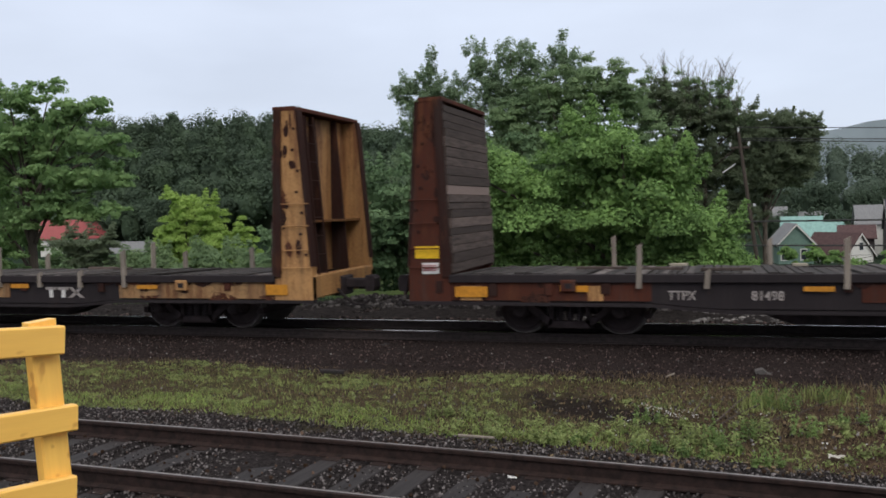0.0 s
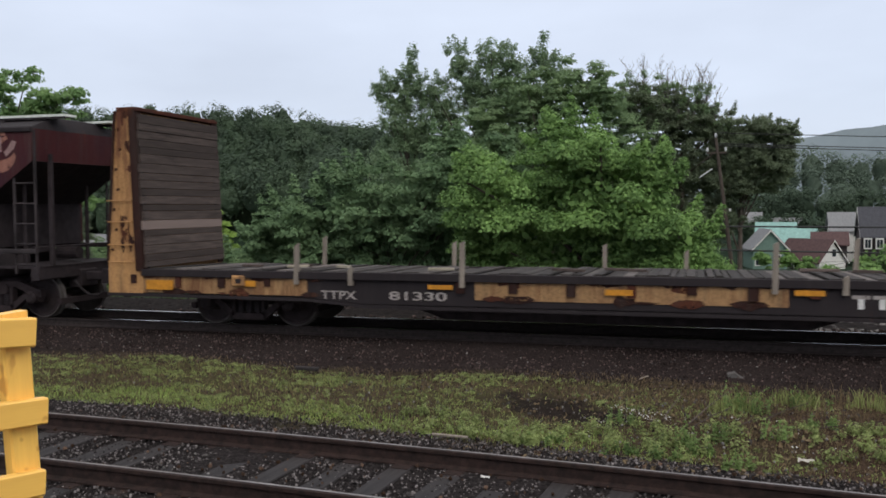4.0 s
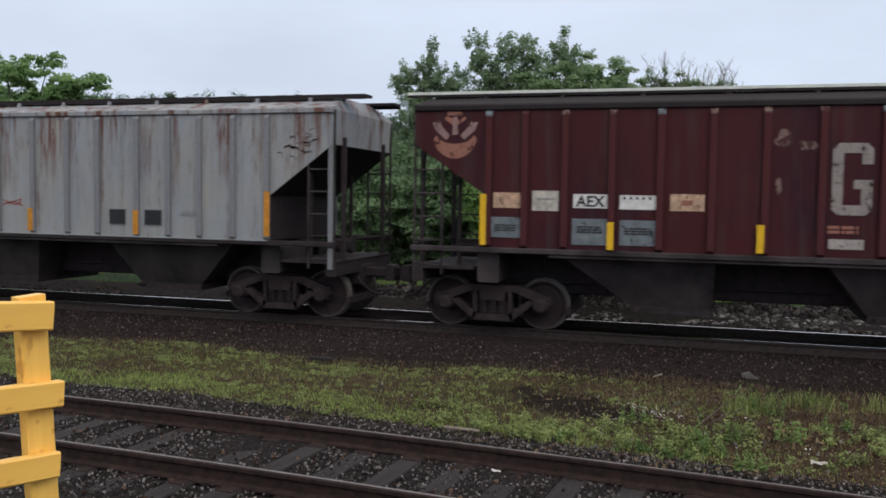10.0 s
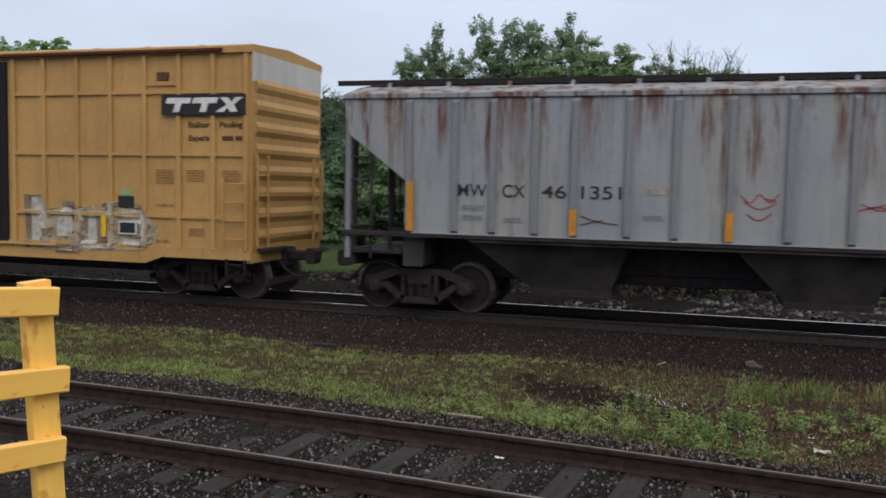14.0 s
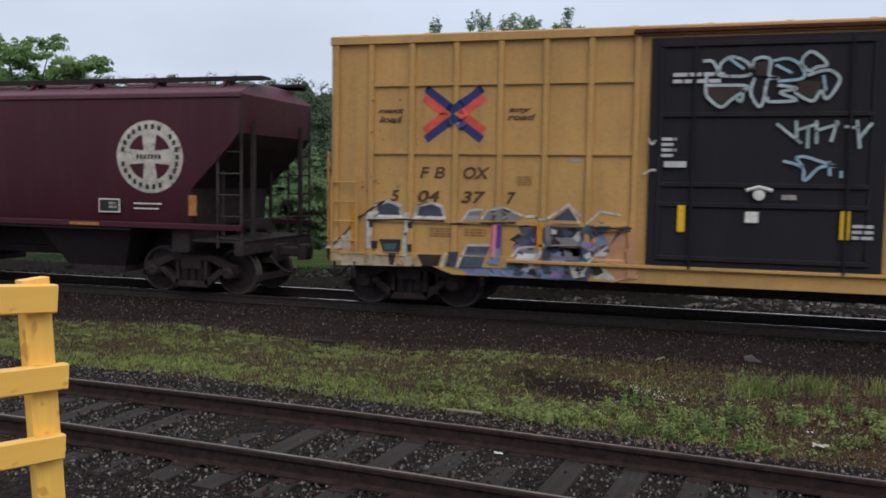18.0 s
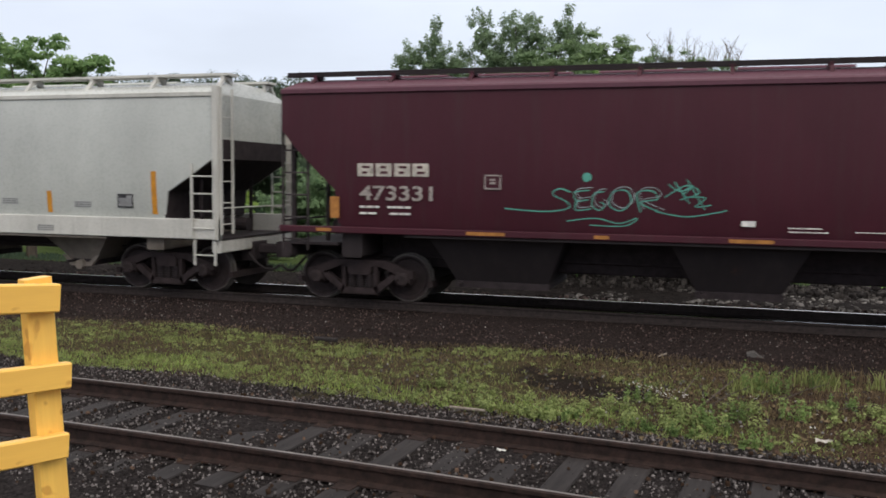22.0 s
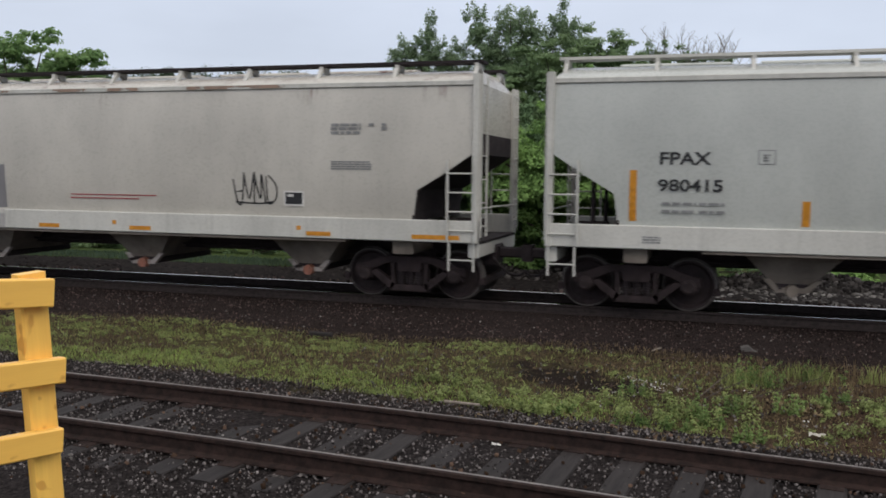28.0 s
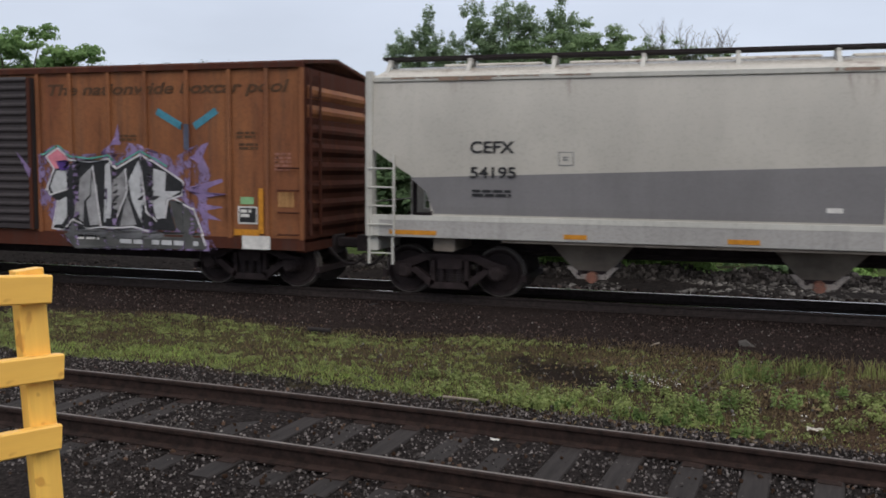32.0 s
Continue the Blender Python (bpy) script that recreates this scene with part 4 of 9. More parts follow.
# ---------------------------------------------------------------- covered hoppers
def ladder(name, car, mat, x, w, y, z0, z1, step=0.36, r=0.016, along="x"):
    """Two stiles with rungs between them; along x or y."""
    def stile(d):
        p = (x + d, y) if along == "x" else (x, y + d)
        return Shape().box(p[0] - 0.017, p[0] + 0.017, p[1] - 0.025, p[1] + 0.025, z0, z1)
    first = part(name, stile(0), mat, car)
    part("stile", stile(w), mat, first)
    z = z0 + 0.2
    while z < z1:
        b = (x + w, y, z) if along == "x" else (x, y + w, z)
        part("rung", Shape().tube((x, y, z), b, r, n=6), mat, first)
        z += step
    return first


def hopper(uc, half, spread, label, body, roof_m, rib_m, sill_m, bay_m, ribs=(), rows=(), bays=(), board_z=4.38, brackets=(), bracket_m=None, board_m="black", sill=(1.42, 1.52), round_side=False, posts=False, catwalk=0.32, edge_m=None, ladder_m=None):
    car = thing("covered_hopper", label, "hopper car", "cars of the freight train", at=(uc, TRACK_Y, 0))
    CARS.append((car, uc))
    part("body", Shape().loft(rows), body, car, "", smooth=25 if round_side else 0)
    ztop, etop, wtop = rows[-1]
    # roof: a low curved cover with an eave angle along each side
    rr = [(ztop, etop, wtop), (ztop + 0.05, etop - 0.02, wtop - 0.05), (ztop + 0.20, etop - 0.10, 1.02), (ztop + 0.28, etop - 0.15, 0.62), (ztop + 0.30, etop - 0.2, 0.3)]
    part("roof", Shape().loft(rr), roof_m, car, "", smooth=25)
    for k in (-1, 1):
        part("eave_angle", Shape().box(-etop, etop, min(k * (wtop - 0.02), k * (wtop + 0.045)), max(k * (wtop - 0.02), k * (wtop + 0.045)), ztop - 0.07, ztop + 0.025, 0.012), sill_m if posts else roof_m, car)
        # hatch trough and hinged covers
        for i in range(int(etop * 2 / 2.4)):
            x = -etop + 1.0 + i * 2.4
            part("hatch_cover", Shape().box(x, x + 1.9, min(k * 0.02, k * 0.32), max(k * 0.02, k * 0.32), ztop + 0.29, ztop + 0.37, 0.03), roof_m, car)
        # running boards on brackets
        y0, y1 = sorted((k * 0.62, k * 1.00))
        part("running_board", Shape().box(-etop - catwalk, etop + catwalk, y0, y1, board_z - 0.014, board_z + 0.036), board_m, car, "open steel running board")
        if not posts:
            part("board_edge", Shape().box(-etop - catwalk, etop + catwalk, min(k * 0.96, k * 1.0), max(k * 0.96, k * 1.0), board_z - 0.06, board_z - 0.016), "black", car)
        for x in brackets:
            part("bracket", Shape().prism_x([(k * 1.03, board_z - 0.02), (k * 1.03, board_z - 0.08), (k * 1.2, ztop + 0.13), (k * 1.14, ztop + 0.12), (k * 0.9, board_z - 0.06), (k * 0.7, ztop + 0.2), (k * 0.66, ztop + 0.2), (k * 0.68, board_z - 0.02)], x - 0.035, x + 0.035), bracket_m or roof_m, car)
        # side sill
        part("side_sill", Shape().box(-half, half, min(k * 1.50, k * 1.60), max(k * 1.50, k * 1.60), sill[0], sill[1], 0.015), sill_m, car)
        part("sill_lip", Shape().box(-spread + 1.1, spread - 1.1, min(k * 1.42, k * 1.56), max(k * 1.42, k * 1.56), sill[0] - 0.05, sill[0] - 0.004), bay_m, car)
        if edge_m:
            part("sill_edge", Shape().box(-spread, spread, min(k * 1.55, k * 1.615), max(k * 1.55, k * 1.615), sill[1] - 0.022, sill[1] + 0.002), edge_m, car, "pale worn upper edge of the sill")
        for x in ribs:
            part("side_rib", Shape().prism_x([(k * (wtop - 0.005), 0), (k * (wtop + 0.065), 0.05), (k * (wtop + 0.065), ztop - 0.15 - sill[1]), (k * (wtop - 0.005), ztop - 0.075 - sill[1])], -0.055, 0.055), rib_m, car, "", (x, 0, sill[1]))
        # corner ladders and posts
        for e in (-1, 1):
            xe = e * (half - 0.04)
            lx = min(xe, xe - e * 0.52)
            if posts:
                part("corner_post", Shape().box(min(xe + e * 0.04, xe - e * 0.08), max(xe + e * 0.04, xe - e * 0.08), min(k * 1.46, k * 1.62), max(k * 1.46, k * 1.62), sill[0], ztop + 0.12, 0.012), sill_m, car)
                ladder("ladder", car, sill_m, lx, 0.52, k * 1.64, sill[0] + 0.02, 2.62, 0.34)
                ladder("step", car, sill_m, lx + 0.02, 0.46, k * 1.58, 0.62, sill[0], 0.33, 0.015)
                ladder("end_ladder", car, sill_m, xe + e * 0.06, 0.42, min(k * 1.5, k * 1.08), sill[0] + 0.1, ztop + 0.1, 0.42, 0.014, "y")
                part("handrail", Shape().path([(xe + e * .06, k * 1.1, 1.75), (xe + e * .06, -k * 1.4, 1.75)], 0.016, n=5), sill_m, car)
            else:
                ladder("corner_ladder", car, ladder_m or rib_m, lx, 0.52, k * 1.50, 1.0, ztop - 0.02, 0.42)
                part("end_post", Shape().box(xe - 0.04, xe + 0.04, min(k * 1.0, k * 1.08), max(k * 1.0, k * 1.08), 1.1, ztop - 0.5), "under", car)
                part("handrail", Shape().path([(xe, k * 1.5, 1.55), (xe, 0, 1.55)], 0.02, n=5), "under", car)
    for e in (-1, 1):
        low = [(e * (a + 0.012), z) for z, a, _ in rows if z < 3.4]
        # dark plate added over the end slope to paint its shade
        part("slope_sheet", Shape().prism(low + [(x - e * 0.05, z + 0.02) for x, z in reversed(low)], -rows[1][2] + 0.01, rows[1][2] - 0.01), "under", car, "dark plate standing for shade on the sloping end")
        part("end_sill", Shape().box(min(e * half, e * (half - 0.2)), max(e * half, e * (half - 0.2)), -1.5, 1.5, 0.86, 1.14, 0.02), sill_m if posts else "under", car)
        part("end_platform", Shape().box(min(e * half, e * (half - 1.15)), max(e * half, e * (half - 1.15)), -1.48, 1.48, 1.10, 1.15), "under", car)
        for y in (-1.0, 1.0):
            part("slope_stay", Shape().tube((e * (half - 0.75), y, 1.12), (e * (half - 0.75), y, 2.9), 0.045, n=6), "under", car)
        part("brake_cylinder", Shape().tube((e * (half - 0.9), 0.2, 1.36), (e * (half - 0.35), 0.2, 1.36), 0.14, n=12), "under", car)
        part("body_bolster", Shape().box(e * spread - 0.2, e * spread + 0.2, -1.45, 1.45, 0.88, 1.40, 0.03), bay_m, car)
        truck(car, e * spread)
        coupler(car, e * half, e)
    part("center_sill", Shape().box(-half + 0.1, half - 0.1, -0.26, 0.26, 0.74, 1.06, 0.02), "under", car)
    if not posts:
        # added dark box that stands in for the shade between the bays
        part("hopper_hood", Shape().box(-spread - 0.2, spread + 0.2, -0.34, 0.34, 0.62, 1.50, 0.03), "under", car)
    part("air_pipe", Shape().path([(-half + 0.4, -0.42, 0.84), (half - 0.4, -0.42, 0.84)], 0.022, n=5), "under", car)
    # discharge bays
    zt = rows[0][0] + 0.01
    for xa, xb, x0, x1, zb in bays:
        s = Shape()
        vs = [(xa, -1.44, zt), (xb, -1.44, zt), (xb, 1.44, zt), (xa, 1.44, zt), (x0, -0.95, zb + 0.1), (x1, -0.95, zb + 0.1), (x1, 0.95, zb + 0.1), (x0, 0.95, zb + 0.1)]
        s.add(vs, [(0, 1, 2, 3), (0, 4, 5, 1), (1, 5, 6, 2), (2, 6, 7, 3), (3, 7, 4, 0), (4, 7, 6, 5)])
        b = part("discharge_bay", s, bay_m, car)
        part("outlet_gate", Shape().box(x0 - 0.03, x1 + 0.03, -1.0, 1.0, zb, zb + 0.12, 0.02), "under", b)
        if posts:
            m = (x0 + x1) / 2
            part("gate_frame", Shape().prism([(m - .46, .66), (m - .26, .44), (m + .26, .44), (m + .46, .66), (m + .36, .66), (m + .2, .52), (m - .2, .52), (m - .36, .66)], -1.06, -0.96), "worn_white" if body == "beige_grey" else "bay_dust", b, "pale outlet frame")
            part("outlet_cap", Shape().lathe([(-1.12, 0.0), (-1.12, 0.10), (-1.0, 0.11), (-1.0, 0.0)], m, 0.47, 10), "pink_white" if body == "beige_grey" else "bay_dust", b)
        part("gate_shaft", Shape().tube((x0 + 0.1, -1.25, zb + 0.08), (x0 + 0.1, 1.25, zb + 0.08), 0.03, n=6), "under", b)
    return car


# GTA hopper: maroon, ribbed
GU = -37.26
gta = hopper(GU, 8.22, 6.80, "maroon ribbed covered hopper with faded white lettering", "maroon", "black", "maroon_rib", "bay_maroon", "bay_maroon",
             ribs=[x - GU for x in (-44.05, -43.40, -42.70, -41.90, -41.10, -40.27, -39.44, -38.60, -37.70, -36.80, -35.92, -35.06, -34.25, -33.46, -32.66, -31.87, -31.16, -30.46)],
             rows=[(1.52, 6.85, 1.55), (2.45, 6.85, 1.56), (3.33, 8.16, 1.56), (4.0, 8.18, 1.56)],
             bays=[(-5.7, -2.9, -4.3, -2.95, 0.42), (-1.3, 1.3, -0.5, 0.75, 0.42), (3.3, 5.7, 3.9, 5.2, 0.42)], board_z=4.30, brackets=[-7 + 1.4 * i for i in range(11)], catwalk=0.35, board_m="galvanised", ladder_m="bay_maroon")


def side(z=0):
    return -1.56


def letter_bars(car, shapes, mat, y, label):
    for poly in shapes:
        part("letter", Shape().prism(poly, y - 0.006, y), mat, car, label)


def block_g(x0, x1, z0, z1, t):
    return [[(x0, z0 + t * .6), (x0, z1 - t * .6), (x0 + t * .6, z1), (x1 - t * .6, z1), (x1, z1 - t * .6), (x1, z1 - 2.1 * t), (x1 - t, z1 - 2.1 * t), (x1 - t, z1 - t), (x0 + t, z1 - t),
             (x0 + t, z0 + t), (x1 - t, z0 + t), (x1 - t, z0 + 2.6 * t), (x1 - 1.7 * t, z0 + 2.6 * t), (x1 - 1.7 * t, z0 + 3.5 * t), (x1, z0 + 3.5 * t), (x1, z0 + t * .6), (x1 - t * .6, z0), (x0 + t * .6, z0)]]


def block_t(x0, x1, z0, z1, t):
    m = (x0 + x1) / 2
    return [[(x0, z1 - t), (x0, z1), (x1, z1), (x1, z1 - t), (m + t / 2, z1 - t), (m + t / 2, z0), (m - t / 2, z0), (m - t / 2, z1 - t)]]


def block_a(x0, x1, z0, z1, t):
    m, h = (x0 + x1) / 2, z1 - z0
    return [[(x0, z0), (m - t * .6, z1), (m + t * .6, z1), (x1, z0), (x1 - t, z0), (x1 - 1.25 * t, z0 + .2 * h), (x0 + 1.25 * t, z0 + .2 * h), (x0 + t, z0)][:8]]


letter_bars(gta, block_g(-38.46 - GU, -37.87 - GU, 2.20, 3.34, 0.16), "letter_faded", -1.566, "worn white block letter")
letter_bars(gta, block_t(-37.55 - GU, -36.97 - GU, 2.20, 3.34, 0.17), "letter_tan", -1.566, "worn tan block letter")
letter_bars(gta, block_a(-36.64 - GU, -36.06 - GU, 2.18, 3.34, 0.18), "dusty_pink", -1.566, "faded pink block letter")
part("letter", Shape().prism([(-36.44 - GU, 2.62), (-36.26 - GU, 2.62), (-36.35 - GU, 3.05)], -1.575, -1.57), "maroon", gta)
for i, x in enumerate((-44.05, -43.40, -42.70, -41.90, -41.10, -40.27, -39.44, -38.60, -37.70, -36.80, -35.92, -35.06, -34.25, -33.46, -32.66, -31.87, -31.16, -30.46)):
    part("rib_cap", Shape().prism_x([(-1.565, 3.83), (-1.63, 3.82), (-1.63, 3.86), (-1.565, 3.93)], x - GU - 0.06, x - GU + 0.06), "scuff" if i % 4 else "blue_grey", gta, "worn pale rib top")
for x, z0, z1 in ((-44.13, 1.56, 2.46), (-41.90, 1.54, 2.01), (-39.50, 1.56, 2.02), (-35.94, 1.56, 2.01), (-33.46, 1.58, 2.03), (-30.45, 1.57, 2.48)):
    plate(gta, "reflector", x - GU - 0.055, x - GU + 0.055, z0, z1, "yellow_tape", -1.627)
for x0, x1, z0, z1, m in ((-43.96, -43.47, 2.22, 2.49, "tan_panel"), (-43.26, -42.80, 2.18, 2.53, "cream"), (-42.55, -41.96, 2.24, 2.48, "white"), (-41.76, -41.16, 2.23, 2.47, "white"), (-40.93, -40.38, 2.22, 2.50, "tan_panel"),
                          (-44.00, -43.47, 1.70, 2.06, "blue_grey"), (-42.56, -41.96, 1.61, 2.06, "blue_grey"), (-41.75, -41.16, 1.62, 2.05, "blue_grey")):
    p = plate(gta, "stencil_panel", x0 - GU, x1 - GU, z0, z1, m, -1.562)
    if z1 - z0 > 0.3:
        bars(gta, x0 - GU + 0.08, x1 - GU - 0.08, z1 - 0.16, 0.03, 3 if m == "blue_grey" else 1, "ink" if m == "blue_grey" else "grey_ink", -1.568)
lettering(gta, "AEX", -42.50 - GU, -42.01 - GU, 2.27, 0.18, "ink", -1.566, 0.006)
for i in range(5):
    plate(gta, "stencil", -41.70 - GU + 0.105 * i, -41.66 - GU + 0.105 * i, 2.40, 2.445, "ink", -1.568)
bars(gta, -40.75 - GU, -40.5 - GU, 2.31, 0.09, 1, "pink_white", -1.569)
for x0, x1 in ((-33.28, -32.84), (-32.50, -32.06)):
    panel_frame(gta, x0 - GU, x1 - GU, 1.75, 2.11, "worn_white", "maroon", -1.562, 0.018)
p = plate(gta, "stencil_panel", -31.10 - GU, -30.55 - GU, 1.54, 1.74, "blue_grey", -1.562)
bars(gta, -31.55 - GU, -31.44 - GU, 2.58, 0.045, 5, "worn_white", -1.562)
plate(gta, "bare_patch", -38.48 - GU, -37.96 - GU, 1.66, 1.82, "worn_white", -1.562)
bars(gta, -38.5 - GU, -38.05 - GU, 1.98, 0.05, 2, "pink_white", -1.562)
plate(gta, "bare_patch", -35.80 - GU, -35.16 - GU, 1.66, 2.07, "tan_letter_panel", -1.561)
bars(gta, -35.74 - GU, -35.22 - GU, 1.95, 0.04, 4, "letter_tan", -1.568)
for x, z, w, h in ((-39.2, 3.40, .30, .34), (-38.85, 3.30, .34, .22), (-39.25, 2.66, .12, .3), (-35.35, 3.3, .16, .24), (-35.30, 2.75, .18, .2), (-35.7, 2.3, .14, .2)):
    poly = [(x - GU + w / 2 * math.cos(a) * random.uniform(.7, 1.1), z + h / 2 * math.sin(a) * random.uniform(.7, 1.1)) for a in [i * .7 for i in range(9)]]
    patch(gta, "bare_patch", poly, "scuff", lambda x, z: -1.56, 0.003)


def round_emblem(car, x, z, r):
    """A faded round crest: a bowed crescent below and leaf-like blades round a stem above."""
    f = lambda a, b: -1.56
    low = [(x + r * math.cos(a), z + r * math.sin(a)) for a in np.linspace(math.pi + .12, 2 * math.pi - .12, 16)]
    upper = [(x + r * .86 * math.cos(a), z + .04 + r * .44 * math.sin(a)) for a in np.linspace(2 * math.pi - .12, math.pi + .12, 12)]
    patch(car, "crest", low + upper, "pink_white", f, 0.005)
    for k in (-1, 1):
        blade = [(x + k * .10, z + .02), (x + k * .16, z - .07), (x + k * .36, z + .10), (x + k * .42, z + .24), (x + k * .30, z + .26), (x + k * .22, z + .14)]
        patch(car, "crest_mark", blade, "dusty_pink", f, 0.005)
        patch(car, "crest_mark", [(x + k * .05, z + .20), (x + k * .20, z + .30), (x + k * .17, z + .36), (x + k * .03, z + .31)], "pink_white", f, 0.005)
    patch(car, "crest_mark", [(x - .05, z + .02), (x + .05, z + .03), (x + .04, z + .34), (x - .04, z + .35)], "dusty_pink", f, 0.006)
    patch(car, "crest_mark", [(x - .16, z + .37), (x + .15, z + .36), (x + .14, z + .43), (x - .15, z + .44)], "pink_white", f, 0.006)


round_emblem(gta, -29.88 - GU, 3.50, 0.40)
round_emblem(gta, -44.68 - GU, 3.48, 0.40)

# MWCX hopper: grey with rust
MU = -55.22
mwc = hopper(MU, 8.22, 6.84, "light grey ribbed covered hopper streaked with rust", "grey_rust", "grey_rust", "grey_rib", "under", "bay_grey",
             ribs=[x - MU for x in (-62.12, -61.25, -60.55, -59.79, -59.11, -58.20, -57.42, -56.55, -55.65, -54.71, -53.83, -52.97, -52.23, -51.30, -50.57, -49.87, -49.13, -48.40)],
             rows=[(1.52, 6.85, 1.55), (2.36, 6.85, 1.56), (3.34, 8.16, 1.56), (4.0, 8.18, 1.56)],
             bays=[(-6.0, -2.9, -4.7, -3.3, 0.42), (-1.35, 1.4, -0.4, 0.95, 0.42), (3.0, 6.1, 3.6, 5.0, 0.42)], board_z=4.30, brackets=[-7.5 + 1.15 * i for i in range(14)], catwalk=0.4, edge_m="grey_rust", ladder_m="bay_grey")
for e in (-1, 1):
    part("corner_post", Shape().box(e * 8.12 - 0.05, e * 8.12 + 0.05, -1.55, -1.44, 1.0, 3.96, 0.012), "grey_rib", mwc, "pale grey corner post")
for txt, x0, x1 in (("MW", -61.19, -60.66), ("CX", -60.38, -59.97), ("46", -59.68, -59.25), ("1351", -58.99, -58.31)):
    lettering(mwc, txt, x0 - MU, x1 - MU, 2.19, 0.22, "ink", -1.56, 0.0015)
for x, z0, z1 in ((-62.08, 1.54, 2.44), (-59.12, 1.55, 2.00), (-56.56, 1.54, 2.01), (-53.87, 1.57, 2.03), (-51.30, 1.56, 2.04), (-48.38, 1.6, 2.45)):
    plate(mwc, "reflector", x - MU - 0.06, x - MU + 0.06, z0, z1, "amber", -1.627)
for x0, x1 in ((-51.97, -51.57), (-51.14, -50.73)):
    panel_frame(mwc, x0 - MU, x1 - MU, 1.74, 2.06, "grey_rib", "ink", -1.562, 0.012)
for x0, x1, z in ((-61.1, -60.7, 2.0), (-61.1, -60.75, 1.82), (-60.35, -60.0, 1.80), (-50.3, -49.9, 2.0), (-57.95, -57.6, 1.9)):
    bars(mwc, x0 - MU, x1 - MU, z, 0.035, 2, "grey_ink", -1.562)
spray(mwc, "scrawl", [[(-56.4 - MU, 2.30), (-56.25 - MU, 2.18), (-56.1 - MU, 2.32), (-55.95 - MU, 2.2), (-55.8 - MU, 2.34)], [(-56.3 - MU, 2.0), (-56.1 - MU, 1.9), (-55.9 - MU, 2.03)], [(-54.6 - MU, 2.2), (-54.3 - MU, 2.1), (-54.15 - MU, 2.22), (-54.5 - MU, 2.12)], [(-56.35 - MU, 2.2), (-56.1 - MU, 2.08), (-55.85 - MU, 2.2), (-56.05 - MU, 2.26)], [(-54.7 - MU, 2.06), (-54.4 - MU, 2.16), (-54.1 - MU, 2.08)]], 0.02, "dark_red", lambda x, z: -1.56)
spray(mwc, "scrawl", [[(-59.0 - MU, 1.9), (-58.7 - MU, 1.8), (-58.35 - MU, 1.76)], [(-59.0 - MU, 1.74), (-58.6 - MU, 1.83)]], 0.02, "brown_ink", lambda x, z: -1.56)
plate(mwc, "bare_patch", -57.95 - MU, -57.55 - MU, 2.28, 2.42, "worn_white", -1.561)

rc = random.Random(31)
for i in range(30):
    # flaked paint on the end panel
    x, z = -48.2 + 0.8 * rc.random(), 3.12 + 0.5 * rc.random()
    if z < 2.36 + (x + 48.40) * 0.75 + 0.15:
        continue
    spray(mwc, "flaked_patch", [[(x - MU, z), (x - MU + rc.uniform(.04, .14), z + rc.uniform(-.05, .05)), (x - MU + rc.uniform(.1, .2), z + rc.uniform(-.08, .06))]], rc.uniform(.02, .05), "scuff" if i % 3 else "dark_rust", lambda x, z: -1.56, taper=True)

# BNSF hopper: oxide red, smooth round sides
BU = -90.70
bns = hopper(BU, 8.28, 6.84, "oxide red smooth-sided covered hopper with a round white emblem", "oxide", "oxide_roof", "oxide", "oxide", "black",
             rows=[(1.40, 7.10, 1.42), (1.55, 7.12, 1.47), (2.15, 7.15, 1.54), (2.6, 7.62, 1.57), (3.0, 8.02, 1.575), (3.25, 8.22, 1.57), (3.7, 8.24, 1.555), (4.0, 8.25, 1.53)],
             bays=[(-5.4, -2.8, -4.9, -3.2, 0.36), (-1.1, 1.25, -0.6, 0.78, 0.36), (3.25, 5.7, 3.75, 5.15, 0.36)], board_z=4.36, brackets=[x - BU for x in (-98.5, -96.9, -95.37, -93.88, -92.36, -90.84, -89.31, -87.78, -86.25, -84.72, -83.1)], bracket_m="oxide", sill=(1.34, 1.46), round_side=True, catwalk=0.15, ladder_m="bay_maroon")


def round_face(x, z):
    """The gently bulging side of a smooth hopper."""
    return -float(np.interp(z, (1.40, 1.55, 2.15, 2.6, 3.0, 3.25, 3.7, 4.0), (1.42, 1.47, 1.54, 1.57, 1.575, 1.57, 1.555, 1.53)))


def disc_poly(x, z, r, n=28, sq=1.0):
    return [(x + r * math.cos(2 * math.pi * i / n + .01), z + r * sq * math.sin(2 * math.pi * i / n + .01)) for i in range(n)]


EX, EZ = -84.48 - BU, 2.77
patch(bns, "emblem", disc_poly(EX, EZ, 0.77, 32, 0.94), "cream", round_face, 0.006)
for a0, a1 in ((0.12, 1.45), (1.69, 3.02), (3.26, 4.59), (4.83, 6.16)):
    q = [(EX + 0.50 * math.cos(a), EZ + 0.47 * math.sin(a)) for a in np.linspace(a0 + .22, a1 - .22, 7)]
    mx, mz = EX + 0.125 * math.copysign(1, math.cos((a0 + a1) / 2)), EZ + 0.125 * math.copysign(1, math.sin((a0 + a1) / 2))
    patch(bns, "emblem_field", q + [(mx, mz)], "oxide", round_face, 0.010)
for i in range(26):
    a = 2 * math.pi * i / 26
    if i % 9 == 4:
        continue
    cx, cz = EX + 0.64 * math.cos(a), EZ + 0.60 * math.sin(a)
    w = 0.036
    plate(bns, "emblem_mark", cx - w, cx + w, cz - 0.05, cz + 0.05, "ink", round_face(cx, cz) - 0.006, 0.006)
for i in range(7):
    plate(bns, "emblem_mark", EX - 0.30 + 0.085 * i, EX - 0.25 + 0.085 * i, EZ - 0.045, EZ + 0.045, "ink", round_face(EX, EZ) - 0.006, 0.006)
